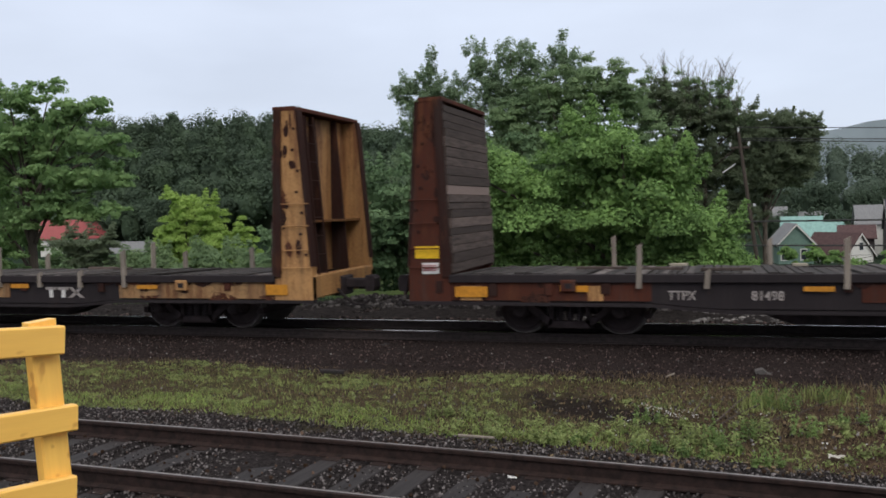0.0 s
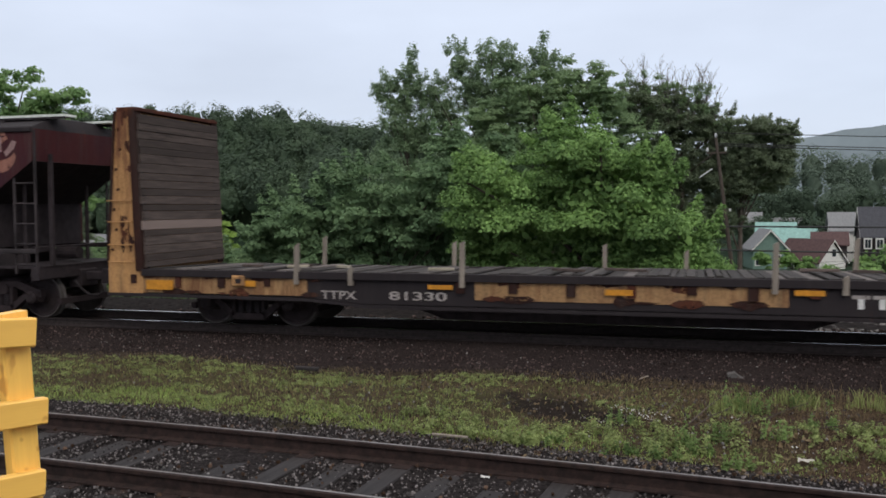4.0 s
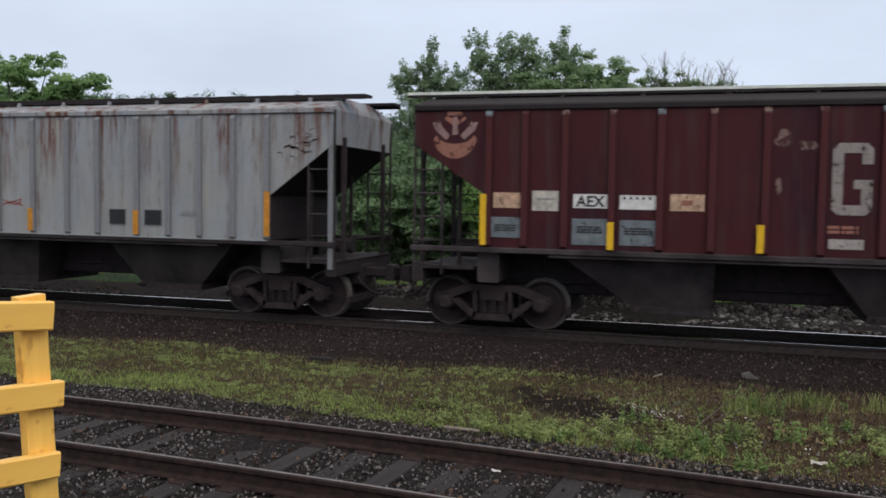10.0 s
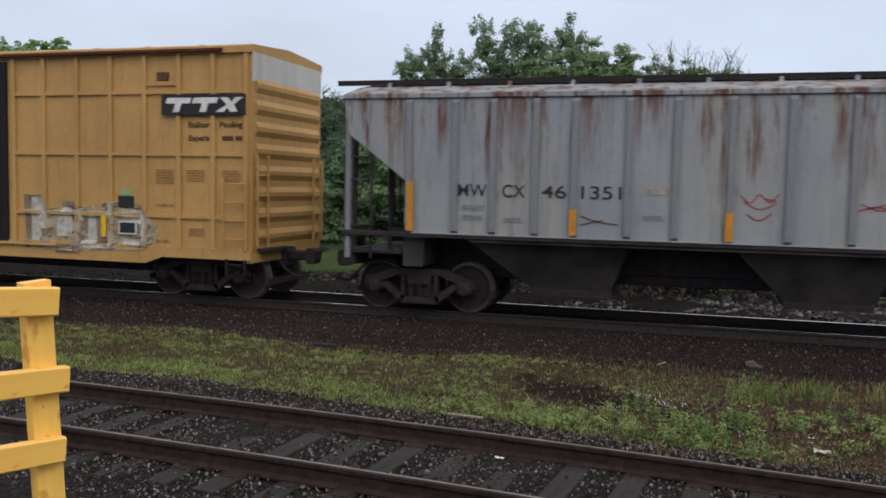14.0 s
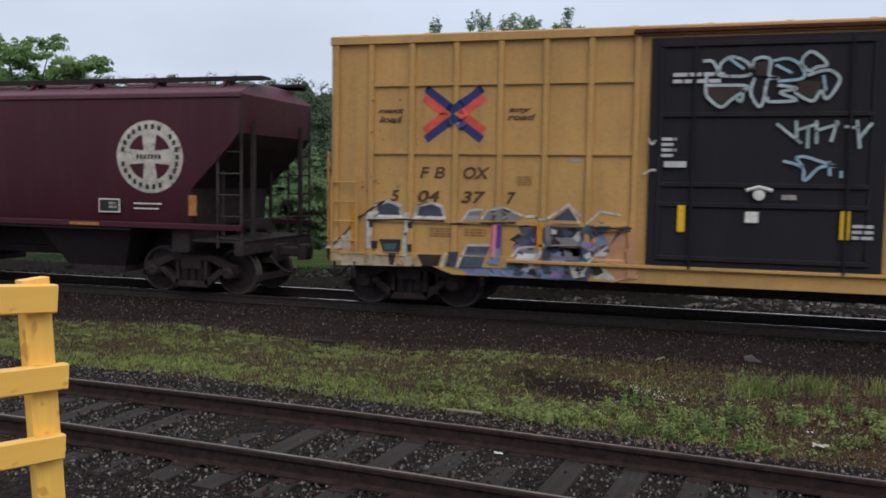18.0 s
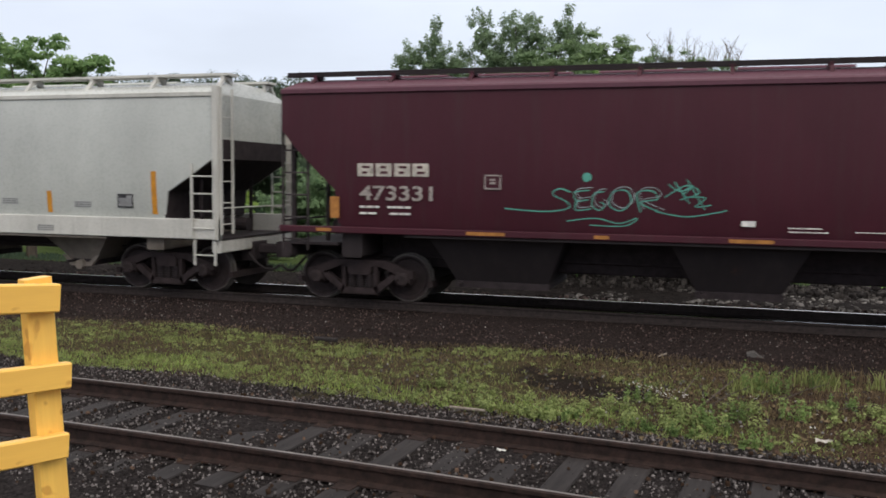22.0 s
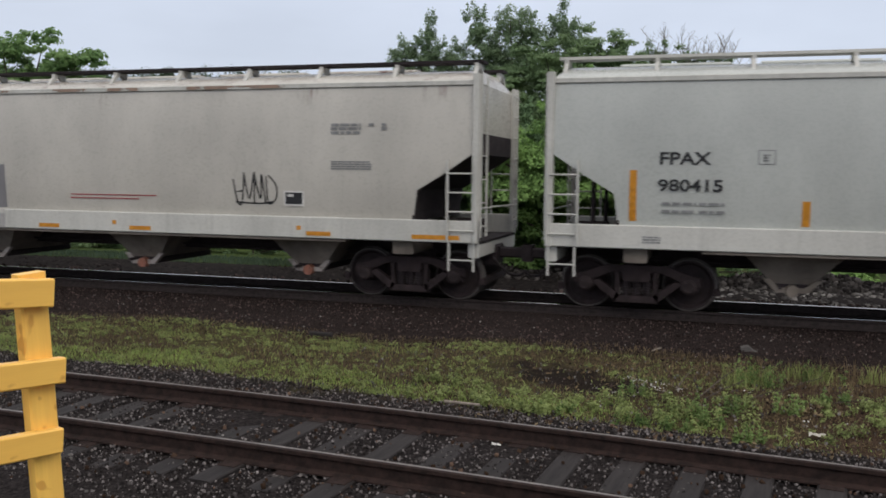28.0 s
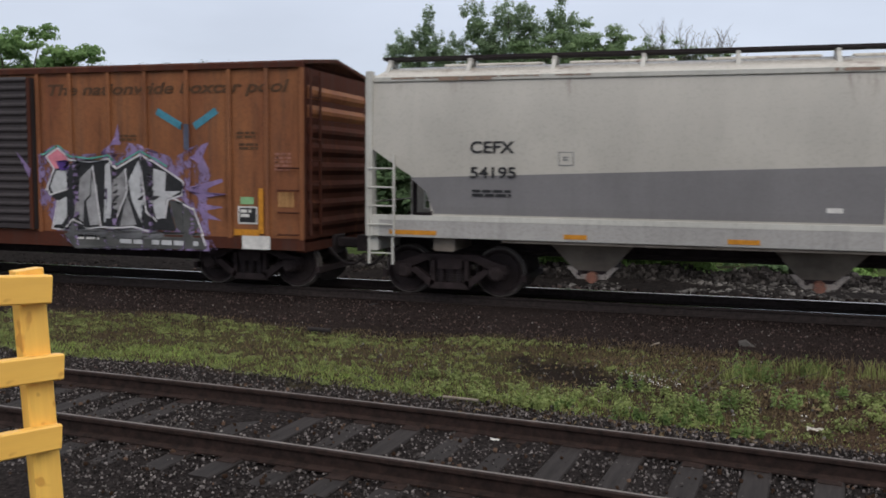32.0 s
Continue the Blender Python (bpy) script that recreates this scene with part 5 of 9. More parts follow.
for i, x in enumerate((-97.38, -97.02, -96.66, -96.31)):
    x -= BU
    f = round_face(x, 2.5)
    part("owner_mark", Shape().box(x, x + 0.31, f - 0.008, f + 0.01, 2.40, 2.65, 0.012), "cream", bns, "pale block mark")
    for q in range(2):
        plate(bns, "mark_notch", x + 0.09, x + 0.20 + 0.04 * ((i + q) % 2), 2.45 + 0.10 * q, 2.495 + 0.10 * q, "oxide", f - 0.008, 0.004)
lettering(bns, "473331", -97.35 - BU, -95.92 - BU, 1.97, 0.26, "worn_white", -1.559, 0.006)
for x0, x1, z in ((-97.35, -96.95, 1.82), (-96.8, -96.35, 1.82), (-97.35, -97.0, 1.70), (-96.75, -96.35, 1.70)):
    bars(bns, x0 - BU, x1 - BU, z, 0.04, 1, "white", -1.524)
panel_frame(bns, -94.96 - BU, -94.66 - BU, 2.19, 2.45, "worn_white", "oxide", -1.562, 0.025)
bars(bns, -94.86 - BU, -94.76 - BU, 2.34, 0.04, 2, "worn_white", -1.572)
panel_frame(bns, -85.73 - BU, -85.22 - BU, 1.64, 1.92, "white", "ink", -1.532, 0.025)
bars(bns, -85.48 - BU, -85.28 - BU, 1.80, 0.05, 2, "worn_white", -1.542)
for x0, x1, z, h in ((-90.62, -90.40, 1.64, .09), (-84.9, -84.25, 1.82, .03), (-84.9, -84.3, 1.72, .03), (-89.9, -89.4, 1.62, .02), (-89.9, -89.3, 1.56, .02), (-88.9, -88.3, 1.58, .015)):
    bars(bns, x0 - BU, x1 - BU, z, h, 1, "white", -1.515)
g = lambda pts: [(x - BU, z) for x, z in pts]
WORD = ([(-93.42, 2.16), (-93.62, 2.22), (-93.74, 2.12), (-93.5, 2.0), (-93.45, 1.9), (-93.65, 1.84), (-94.0, 1.82), (-94.6, 1.86)], [(-93.1, 2.2), (-93.36, 2.16), (-93.32, 2.02), (-93.12, 2.04)], [(-93.32, 2.02), (-93.34, 1.86), (-93.08, 1.88)],
        [(-92.86, 2.18), (-93.02, 2.14), (-93.06, 1.95), (-92.94, 1.86), (-92.84, 1.95), (-92.92, 2.0)], [(-92.78, 2.0), (-92.70, 2.18), (-92.48, 2.2), (-92.4, 2.02), (-92.56, 1.86), (-92.74, 1.92), (-92.78, 2.02)],
        [(-92.24, 1.84), (-92.3, 2.16), (-92.05, 2.2), (-91.97, 2.07), (-92.25, 2.0), (-91.9, 1.84)])
ENDS = ([(-93.5, 1.66), (-93.0, 1.72), (-92.6, 1.64), (-92.3, 1.74), (-92.5, 1.60), (-93.1, 1.60)], [(-92.0, 1.86), (-91.5, 1.78), (-91.0, 1.86), (-90.85, 1.9)], [(-91.8, 2.32), (-91.6, 2.2), (-91.4, 2.3), (-91.55, 2.12), (-91.2, 2.1), (-91.35, 1.95), (-91.1, 1.98)],
        [(-91.85, 2.1), (-91.5, 2.3), (-91.3, 2.18), (-91.6, 2.06)], [(-91.7, 2.36), (-91.45, 2.0)], [(-91.5, 2.4), (-91.2, 1.9)])
spray(bns, "scrawl", [g(q) for q in WORD], 0.024, "teal", round_face)
spray(bns, "scrawl", [g([(x + .05, z + .05) for x, z in q]) for q in WORD[1:]], 0.012, "ice", round_face)
spray(bns, "scrawl", [g(q) for q in ENDS], 0.020, "teal", round_face)
patch(bns, "scrawl", disc_poly(-93.15 - BU, 2.42, 0.08, 12), "teal", round_face, 0.007)
for x0, x1 in ((-95.27, -94.57), (-90.80, -90.11), (-86.40, -85.68), (-98.2, -97.9), (-93.0, -92.75)):
    plate(bns, "reflector", x0 - BU, x1 - BU, 1.37, 1.43, "dull_tape", -1.60)
for x in (-97.85, -83.52):
    plate(bns, "reflector", x - BU - 0.09, x - BU + 0.09, 1.62, 2.02, "dull_tape", -1.545)


# FPAX and CEFX hoppers: long, pale, smooth
def pellet_hopper(uc, half, label, body, roof_m, board_m, bays, brackets):
    return hopper(uc, half, 8.04, label, body, roof_m, body, "white_sill", "bay_dust",
                  rows=[(1.50, half - 1.22, 1.50), (1.66, half - 1.22, 1.53), (2.06, half - 1.16, 1.555), (2.36, half - 0.66, 1.571), (2.72, half - 0.12, 1.575), (3.1, half - 0.11, 1.570), (3.4, half - 0.11, 1.555), (3.7, half - 0.11, 1.525), (4.0, half - 0.10, 1.475)],
                  bays=bays, board_z=4.40, brackets=brackets, bracket_m="white_sill", board_m=board_m, sill=(1.13, 1.53), round_side=True, posts=True, catwalk=0.0)


def pale_face(x, z):
    return -float(np.interp(z, (1.50, 1.66, 2.06, 2.36, 2.72, 3.1, 3.4, 3.7, 4.0), (1.50, 1.53, 1.555, 1.571, 1.575, 1.570, 1.555, 1.525, 1.475)))


FU = -109.88
fpa = pellet_hopper(FU, 9.58, "pale grey smooth-sided four-bay covered hopper, clean", "white_grey", "white_grey", "white_sill",
                    bays=[(x - 1.2, x + 1.2, x - 0.30, x + 0.30, 0.46) for x in (-5.49, -1.80, 2.15, 5.9)], brackets=[-9.35 + 1.558 * i for i in range(13)])
lettering(fpa, "FPAX", -117.55 - FU, -116.73 - FU, 2.56, 0.20, "ink", -1.578, 0.006)
lettering(fpa, "980415", -117.57 - FU, -116.54 - FU, 2.12, 0.19, "ink", -1.574, 0.005)
panel_frame(fpa, -116.01 - FU, -115.74 - FU, 2.56, 2.80, "grey_ink", "white_grey", -1.573, 0.018)
bars(fpa, -115.93 - FU, -115.82 - FU, 2.70, 0.03, 3, "grey_ink", -1.582)
bars(fpa, -117.5 - FU, -116.95 - FU, 1.88, 0.05, 2, "grey_ink", -1.556, 1.6)
bars(fpa, -116.9 - FU, -116.5 - FU, 1.88, 0.05, 2, "grey_ink", -1.556, 1.6)
for x, z0, z1 in ((-117.98, 1.60, 2.46), (-115.25, 1.57, 1.98), (-112.27, 1.59, 1.98), (-109.83, 1.59, 1.99), (-107.41, 1.60, 2.00), (-104.33, 1.59, 2.04), (-101.78, 1.6, 2.46)):
    s = Shape()
    for i in range(5):
        za, zb = z0 + (z1 - z0) * i / 5, z0 + (z1 - z0) * (i + 1) / 5
        s.add([(x - FU - .06, pale_face(0, za) - .006, za), (x - FU + .06, pale_face(0, za) - .006, za), (x - FU + .06, pale_face(0, zb) - .006, zb), (x - FU - .06, pale_face(0, zb) - .006, zb)], [(0, 1, 2, 3)])
    part("reflector", s, "amber", fpa)
panel_frame(fpa, -102.65 - FU, -102.28 - FU, 1.72, 2.00, "ink", "grey_ink", -1.548, 0.03)
bars(fpa, -102.6 - FU, -102.4 - FU, 1.92, 0.05, 1, "ink", -1.558)
for x0, x1, z in ((-105.55, -105.15, 1.84), (-103.7, -103.3, 1.8), (-117.8, -117.5, 1.32), (-104.6, -104.2, 1.3)):
    bars(fpa, x0 - FU, x1 - FU, z, 0.03, 3, "grey_ink", -1.60 if z < 1.5 else -1.54)

CU = -130.16
cef = pellet_hopper(CU, 9.50, "warm light grey smooth-sided covered hopper with a dark grey repainted panel", "beige_grey", "beige_grey", "black",
                    bays=[(x - 1.1, x + 1.1, x - 0.30, x + 0.30, 0.46) for x in (-5.41, -1.66, 2.19, 5.96)], brackets=[-9.25 + 1.545 * i for i in range(13)])
rs = random.Random(77)
for i in range(16):
    xa = -9.0 + 17.6 * rs.random()
    wd, hh = rs.uniform(.3, 1.1), rs.uniform(.02, .07)
    plate(cef, "eave_stain", xa - wd / 2, xa + wd / 2, 4.005 - hh, 4.005, "eave_rust", -1.521, label="brown rust along the eave")
lettering(cef, "CEFX", -137.69 - CU, -136.89 - CU, 2.66, 0.20, "ink", -1.578, 0.006)
lettering(cef, "54195", -137.69 - CU, -136.86 - CU, 2.22, 0.19, "ink", -1.578, 0.005)
patch(cef, "repaint", [(-138.37 - CU, 1.56), (-130.97 - CU, 1.56), (-130.97 - CU, 2.47), (-138.82 - CU, 2.21), (-138.53 - CU, 1.97)], "grey_patch", pale_face, 0.004)
part("repaint", Shape().box(-139.4 - CU, -130.97 - CU, -1.606, -1.598, 1.14, 1.50), "sill_grey", cef, "grey repainted stretch of the sill")
part("sill_stripe", Shape().box(-139.4 - CU, -130.97 - CU, -1.61, -1.60, 1.44, 1.53), "white_sill", cef)
panel_frame(cef, -136.12 - CU, -135.86 - CU, 2.44, 2.68, "grey_ink", "beige_grey", -1.574, 0.018)
bars(cef, -136.04 - CU, -135.95 - CU, 2.57, 0.03, 2, "grey_ink", -1.583)
bars(cef, -137.65 - CU, -136.95 - CU, 1.96, 0.05, 2, "ink", -1.558)
plate(cef, "stencil_panel", -131.82 - CU, -131.58 - CU, 1.72, 1.80, "white", -1.542)
h = lambda pts: [(x - CU, z) for x, z in pts]
spray(cef, "scrawl", [h([(-125.56, 2.22), (-125.48, 1.80), (-125.38, 1.78), (-125.32, 2.35)]), h([(-125.32, 2.30), (-125.22, 1.85), (-125.10, 2.36), (-125.12, 1.75)]), h([(-125.10, 2.3), (-124.98, 1.85), (-124.95, 2.32), (-124.88, 1.78)]),
                     h([(-124.85, 2.28), (-124.82, 1.78), (-124.66, 1.85), (-124.64, 2.1), (-124.8, 2.3)]), h([(-125.52, 1.78), (-125.0, 1.76), (-124.7, 1.80)]), h([(-125.48, 1.98), (-125.36, 2.0)])], 0.032, "ink", pale_face)
panel_frame(cef, -124.48 - CU, -124.07 - CU, 1.73, 2.01, "white", "ink", -1.552, 0.03)
bars(cef, -124.40 - CU, -124.28 - CU, 1.90, 0.05, 1, "white", -1.562)
for x0, x1, z in ((-129.34, -127.3, 1.86), (-129.34, -127.7, 1.79)):
    plate(cef, "pinstripe", x0 - CU, x1 - CU, z, z + 0.022, "dark_red", -1.546)
for x0, x1, z, hh, r in ((-123.5, -122.9, 3.22, .05, 3), (-122.75, -122.65, 3.22, .05, 1), (-122.5, -122.4, 3.22, .05, 2), (-123.5, -122.7, 2.55, .03, 4)):
    bars(cef, x0 - CU, x1 - CU, z, hh, r, "grey_ink", -1.576)
for x0, x1 in ((-136.0, -135.6), (-133.3, -132.8), (-130.1, -129.6), (-127.9, -127.4), (-124.0, -123.5), (-139.2, -138.3), (-121.9, -121.0)):
    plate(cef, "reflector", x0 - CU, x1 - CU, 1.18, 1.26, "amber", -1.60 if x0 > -130.9 else -1.606)
for x in (-128.3, -124.2):
    plate(cef, "reflector", x - CU, x - CU + 0.09, 1.28, 1.36, "amber", -1.60)


# ---------------------------------------------------------------- box cars
def corrugated_end(car, xe, way, z0, z1, w, mat, pitch=0.27, cap=None, upper=None):
    """A pressed end wall with rounded horizontal ribs, each a part."""
    part("end_wall", Shape().box(min(xe, xe - way * 0.06), max(xe, xe - way * 0.06), -w, w, z0, z1), mat, car)
    n = int((z1 - z0 - 0.35) / pitch)
    for i in range(n):
        z = z0 + 0.2 + i * pitch
        prof = [(xe, z), (xe + way * 0.05, z + pitch * .25), (xe + way * 0.055, z + pitch * .45), (xe, z + pitch * .7)]
        part("end_rib", Shape().prism(prof, -w + 0.12, w - 0.12), (upper if upper and z > z1 - 1.15 else mat) if not cap or z < z1 - 0.75 else cap, car)
    if cap:
        part("end_cap", Shape().box(min(xe, xe + way * 0.012), max(xe, xe + way * 0.012), -w, w, z1 - 0.55, z1), cap, car, "white top of the end wall")


XU = -72.95
box = thing("box_car", "yellow ribbed box car with a black sliding door and graffiti", "box car", "cars of the freight train", at=(XU, TRACK_Y, 0))
CARS.append((box, XU))
XH = 7.60
part("body", Shape().box(-XH + 0.03, XH - 0.03, -1.52, 1.52, 1.02, 4.90), "box_yellow", box)
part("roof", Shape().prism_x([(-1.60, 4.84), (-1.60, 4.97), (-1.55, 5.0), (0, 5.10), (1.55, 5.0), (1.60, 4.97), (1.60, 4.84)], -XH, XH), "box_yellow", box, "yellow roof with a pale edge")
for x in np.arange(-7.0, 7.2, 1.22):
    part("roof_rib", Shape().prism_x([(-1.5, 5.0), (-1.45, 5.03), (0, 5.13), (1.45, 5.03), (1.5, 5.0)], x - 0.05, x + 0.05), "box_yellow", box)
rib_x = [-79.75, -78.96, -78.13, -77.32, -76.52, -75.75, -74.98, -70.97, -70.20, -69.38, -68.56, -67.75, -66.96, -66.19, -65.47, -80.44]
for k in (-1, 1):
    y0, y1 = sorted((k * 1.515, k * 1.585))
    for x in rib_x:
        w = 0.05
        part("side_post", Shape().box(x - XU - w, x - XU + w, y0, y1, 1.02, 4.84, 0.012), "box_yellow", box)
    for a, b in ((-79.75, -74.98), (-70.97, -65.47)):
        for z in (1.66, 2.89, 4.11):
            yy = sorted((k * 1.515, k * 1.568))
            part("side_rail", Shape().box(a - XU, b - XU, yy[0], yy[1], z - 0.035, z + 0.035), "box_yellow", box)
    part("side_sill", Shape().prism([(-XH, 0.84), (-XH, 1.06), (XH, 1.06), (XH, 0.84), (5.6, 0.84), (5.2, 0.70), (-5.2, 0.70), (-5.6, 0.84)], *sorted((k * 1.44, k * 1.56))), "box_yellow", box)
    part("door_track", Shape().box(-4.2, 3.1, min(k * 1.55, k * 1.64), max(k * 1.55, k * 1.64), 0.96, 1.02, 0.01), "box_yellow", box)
    part("door_track", Shape().box(-2.1, 7.0, min(k * 1.56, k * 1.66), max(k * 1.56, k * 1.66), 4.86, 4.93, 0.01), "rust_brown", box)
DX0, DX1 = -74.80 - XU, -71.10 - XU
door = part("door", Shape().box(DX0 + 0.04, DX1 - 0.04, -1.60, -1.50, 1.03, 4.78, 0.02), "black_door", box, "black plug door with graffiti")
for z in (1.16, 2.05, 2.38, 3.52, 4.66):
    part("door_rail", Shape().box(DX0 + 0.2, DX1 - 0.25, -1.64, -1.59, z - 0.04, z + 0.04, 0.012), "black_door", door)
for x in (DX0 + 0.22, DX1 - 0.27):
    part("door_stile", Shape().box(x - 0.04, x + 0.04, -1.635, -1.59, 1.2, 4.62, 0.012), "black_door", door)
for x in (DX0 + 0.75, DX1 - 0.6):
    part("lock_rod", Shape().tube((x, -1.66, 0.98), (x, -1.66, 4.75), 0.022, n=6), "black_door", door)
plate(box, "reflector", -74.26 - XU, -74.14 - XU, 1.60, 2.04, "yellow_tape", -1.645)
plate(box, "reflector", -71.78 - XU, -71.64 - XU, 1.55, 2.0, "yellow_tape", -1.645)
part("door_handle", Shape().lathe([(-1.70, 0.02), (-1.69, 0.09), (-1.66, 0.09), (-1.65, 0.02)], -73.0 - XU, 2.23, 12), "white", door)
part("door_handle", Shape().path([(-73.2 - XU, -1.67, 2.30), (-73.0 - XU, -1.69, 2.36), (-72.8 - XU, -1.67, 2.30)], 0.03, n=6), "white", door)
plate(box, "stencil_panel", -73.2 - XU, -73.0 - XU, 1.78, 1.96, "white", -1.648)
plate(box, "stencil_panel", -72.66 - XU, -72.44 - XU, 2.16, 2.24, "worn_white", -1.648)
df = lambda x, z: -1.645
for x0, x1, z, hh, r in ((-74.4, -73.6, 4.14, .06, 2), (-74.55, -74.32, 3.10, .05, 4), (-71.6, -71.3, 1.74, .05, 3)):
    bars(box, x0 - XU, x1 - XU, z, hh, r, "silver", -1.645, 0.8)
part("lock_plate", Shape().box(-74.5 - XU, -74.15 - XU, -1.66, -1.645, 2.66, 2.76), "silver", door)
X = lambda pts: [(x - XU, z) for x, z in pts]
for poly in ([(-0.91, 3.95), (-0.35, 3.95), (-0.68, 3.66), (-0.85, 3.76)], [(0.45, 4.04), (0.84, 4.03), (0.68, 3.75), (0.45, 3.85)], [(-0.19, 4.34), (0.01, 4.36), (-0.01, 4.13), (-0.17, 4.13)]):
    patch(box, "graffiti", poly, "fill_brown", df, 0.002)
spray(box, "graffiti", [[(-0.99, 4.38), (-0.86, 4.38), (-0.78, 4.28), (-0.74, 4.14)], [(-0.74, 4.19), (-0.71, 4.34), (-0.54, 4.44), (-0.32, 4.35), (-0.23, 4.2), (-0.35, 4.13), (-0.72, 4.14)], [(-0.93, 4.2), (-0.93, 3.87), (-0.83, 3.73), (-0.68, 3.64), (-0.53, 3.76), (-0.33, 3.91), (-0.35, 3.98), (-0.91, 3.99)], [(-0.35, 3.93), (-0.38, 3.73), (-0.48, 3.8)], [(-0.23, 4.17), (-0.21, 4.37), (-0.07, 4.42), (0.04, 4.36), (0.03, 4.13), (0.16, 4.09), (0.01, 4.06), (-0.04, 3.76), (-0.11, 3.64), (-0.24, 3.86), (-0.19, 4.1)], [(0.02, 3.79), (0.05, 3.72), (0.45, 3.74), (0.2, 3.86), (0.45, 3.92), (0.16, 3.98)], [(0.51, 4.39), (0.62, 4.49), (0.76, 4.42), (0.87, 4.28), (0.73, 4.25), (0.62, 4.19), (0.51, 4.29), (0.51, 4.39)], [(0.59, 4.12), (0.87, 4.2), (1.04, 4.11), (1.05, 3.98), (0.89, 3.75), (0.8, 3.88), (0.68, 3.72), (0.41, 3.86)]], 0.05, "ice", df, smooth=True)
spray(box, "graffiti", [[(0.08, 4.36), (0.3, 4.39), (0.48, 4.29), (0.55, 4.12), (0.45, 4.06), (0.16, 4.04)], [(0.83, 4.12), (0.87, 3.88)], [(0.12, 4.3), (0.37, 4.16)], [(-0.58, 4.41), (-0.36, 4.24)]], 0.046, "pale_blue", df, smooth=True)
spray(box, "graffiti", [[(0.17, 3.37), (0.55, 3.06)], [(0.46, 3.42), (0.48, 3.11)], [(0.64, 3.32), (0.64, 2.98)], [(0.76, 3.42), (0.77, 3.05)], [(0.48, 3.27), (0.74, 3.35)], [(0.74, 3.25), (1.09, 3.37)], [(0.98, 3.08), (1.06, 3.42)], [(1.17, 3.32), (1.37, 3.3)], [(1.34, 3.42), (1.4, 2.98)], [(1.56, 3.38), (1.39, 3.15)]], 0.046, "ice", df, smooth=True)
spray(box, "graffiti", [[(0.29, 2.78), (0.58, 2.68), (0.62, 2.47), (0.83, 2.68), (1.07, 2.7)], [(0.47, 2.83), (0.61, 2.85), (0.89, 2.76), (1.07, 2.7)], [(0.48, 2.83), (0.59, 2.68)], [(0.96, 2.78), (0.99, 2.55)], [(1.15, 2.63), (1.15, 2.52)]], 0.046, "pale_blue", df, smooth=True)


def box_face(x, z):
    """The yellow box car's ribbed side."""
    u = x + XU
    if DX0 < x < DX1:
        return -1.64
    if any(abs(u - r) < 0.10 for r in rib_x):
        return -1.587
    if any(abs(z - q) < 0.04 for q in (1.66, 2.89, 4.11)):
        return -1.57
    return -1.56 if z < 1.06 else -1.522


# crossed-arrow sign in blue and red
AX, AZ = -5.23, 3.57
for k in (-1, 1):
    spray(box, "emblem_arrow", [[(AX - .52, AZ + k * .45), (AX, AZ + k * .07), (AX + .52, AZ + k * .45)]], 0.145, "blue", box_face, 0.004, smooth=False)
    spray(box, "emblem_arrow", [[(AX + k * .56, AZ + .30), (AX + k * .15, AZ), (AX + k * .56, AZ - .30)]], 0.14, "red", box_face, 0.006, smooth=False)
lettering(box, "next", -79.62 - XU, -79.12 - XU, 3.60, 0.09, "brown_ink", -1.524, 0.004, 0.3)
lettering(box, "load", -79.60 - XU, -79.15 - XU, 3.43, 0.11, "brown_ink", -1.524, 0.004, 0.3)
lettering(box, "any", -77.18 - XU, -76.78 - XU, 3.60, 0.09, "brown_ink", -1.524, 0.004, 0.3)
lettering(box, "road", -77.20 - XU, -76.70 - XU, 3.46, 0.11, "brown_ink", -1.524, 0.004, 0.3)
lettering(box, "F", -78.80 - XU, -78.61 - XU, 2.43, 0.20, "brown_ink", -1.524, 0.004, 0.2)
lettering(box, "B", -78.53 - XU, -78.33 - XU, 2.43, 0.20, "brown_ink", -1.524, 0.004, 0.2)
lettering(box, "OX", -77.99 - XU, -77.50 - XU, 2.43, 0.20, "brown_ink", -1.524, 0.008, 0.2)
for ch, x0, x1 in (("5", -79.36, -79.20), ("04", -78.84, -78.42), ("37", -78.02, -77.56), ("7", -77.19, -77.02)):
    lettering(box, ch, x0 - XU, x1 - XU, 2.0, 0.20, "brown_ink", -1.524, 0.008, 0.2)
part("owner_sign", Shape().box(-67.32 - XU, -65.45 - XU, -1.60, -1.587, 3.65, 4.05), "ink", box, "black sign board with white marks")
for x0 in (-67.22, -66.62):
    part("owner_mark", Shape().prism([(x0 - XU, 3.88), (x0 + .04 - XU, 3.99), (x0 + .58 - XU, 3.99), (x0 + .54 - XU, 3.88), (x0 + .36 - XU, 3.88), (x0 + .30 - XU, 3.71), (x0 + .16 - XU, 3.71), (x0 + .22 - XU, 3.88)], -1.608, -1.60), "white", box)
part("owner_mark", Shape().prism([(-66.1 - XU, 3.71), (-65.86 - XU, 3.85), (-66.0 - XU, 3.99), (-65.84 - XU, 3.99), (-65.76 - XU, 3.91), (-65.66 - XU, 3.99), (-65.50 - XU, 3.99), (-65.70 - XU, 3.85), (-65.62 - XU, 3.71), (-65.78 - XU, 3.71), (-65.84 - XU, 3.79), (-65.92 - XU, 3.71)], -1.608, -1.60), "white", box)
for txt, x0, x1, z in (("Railcar", -66.75, -66.27, 3.42), ("Pooling", -66.05, -65.55, 3.42), ("Experts", -66.74, -66.28, 3.16)):
    lettering(box, txt, x0 - XU, x1 - XU, z, 0.11, "brown_ink", -1.524, 0.004)
bars(box, -66.0 - XU, -65.56 - XU, 3.16, 0.09, 1, "brown_ink", -1.524)
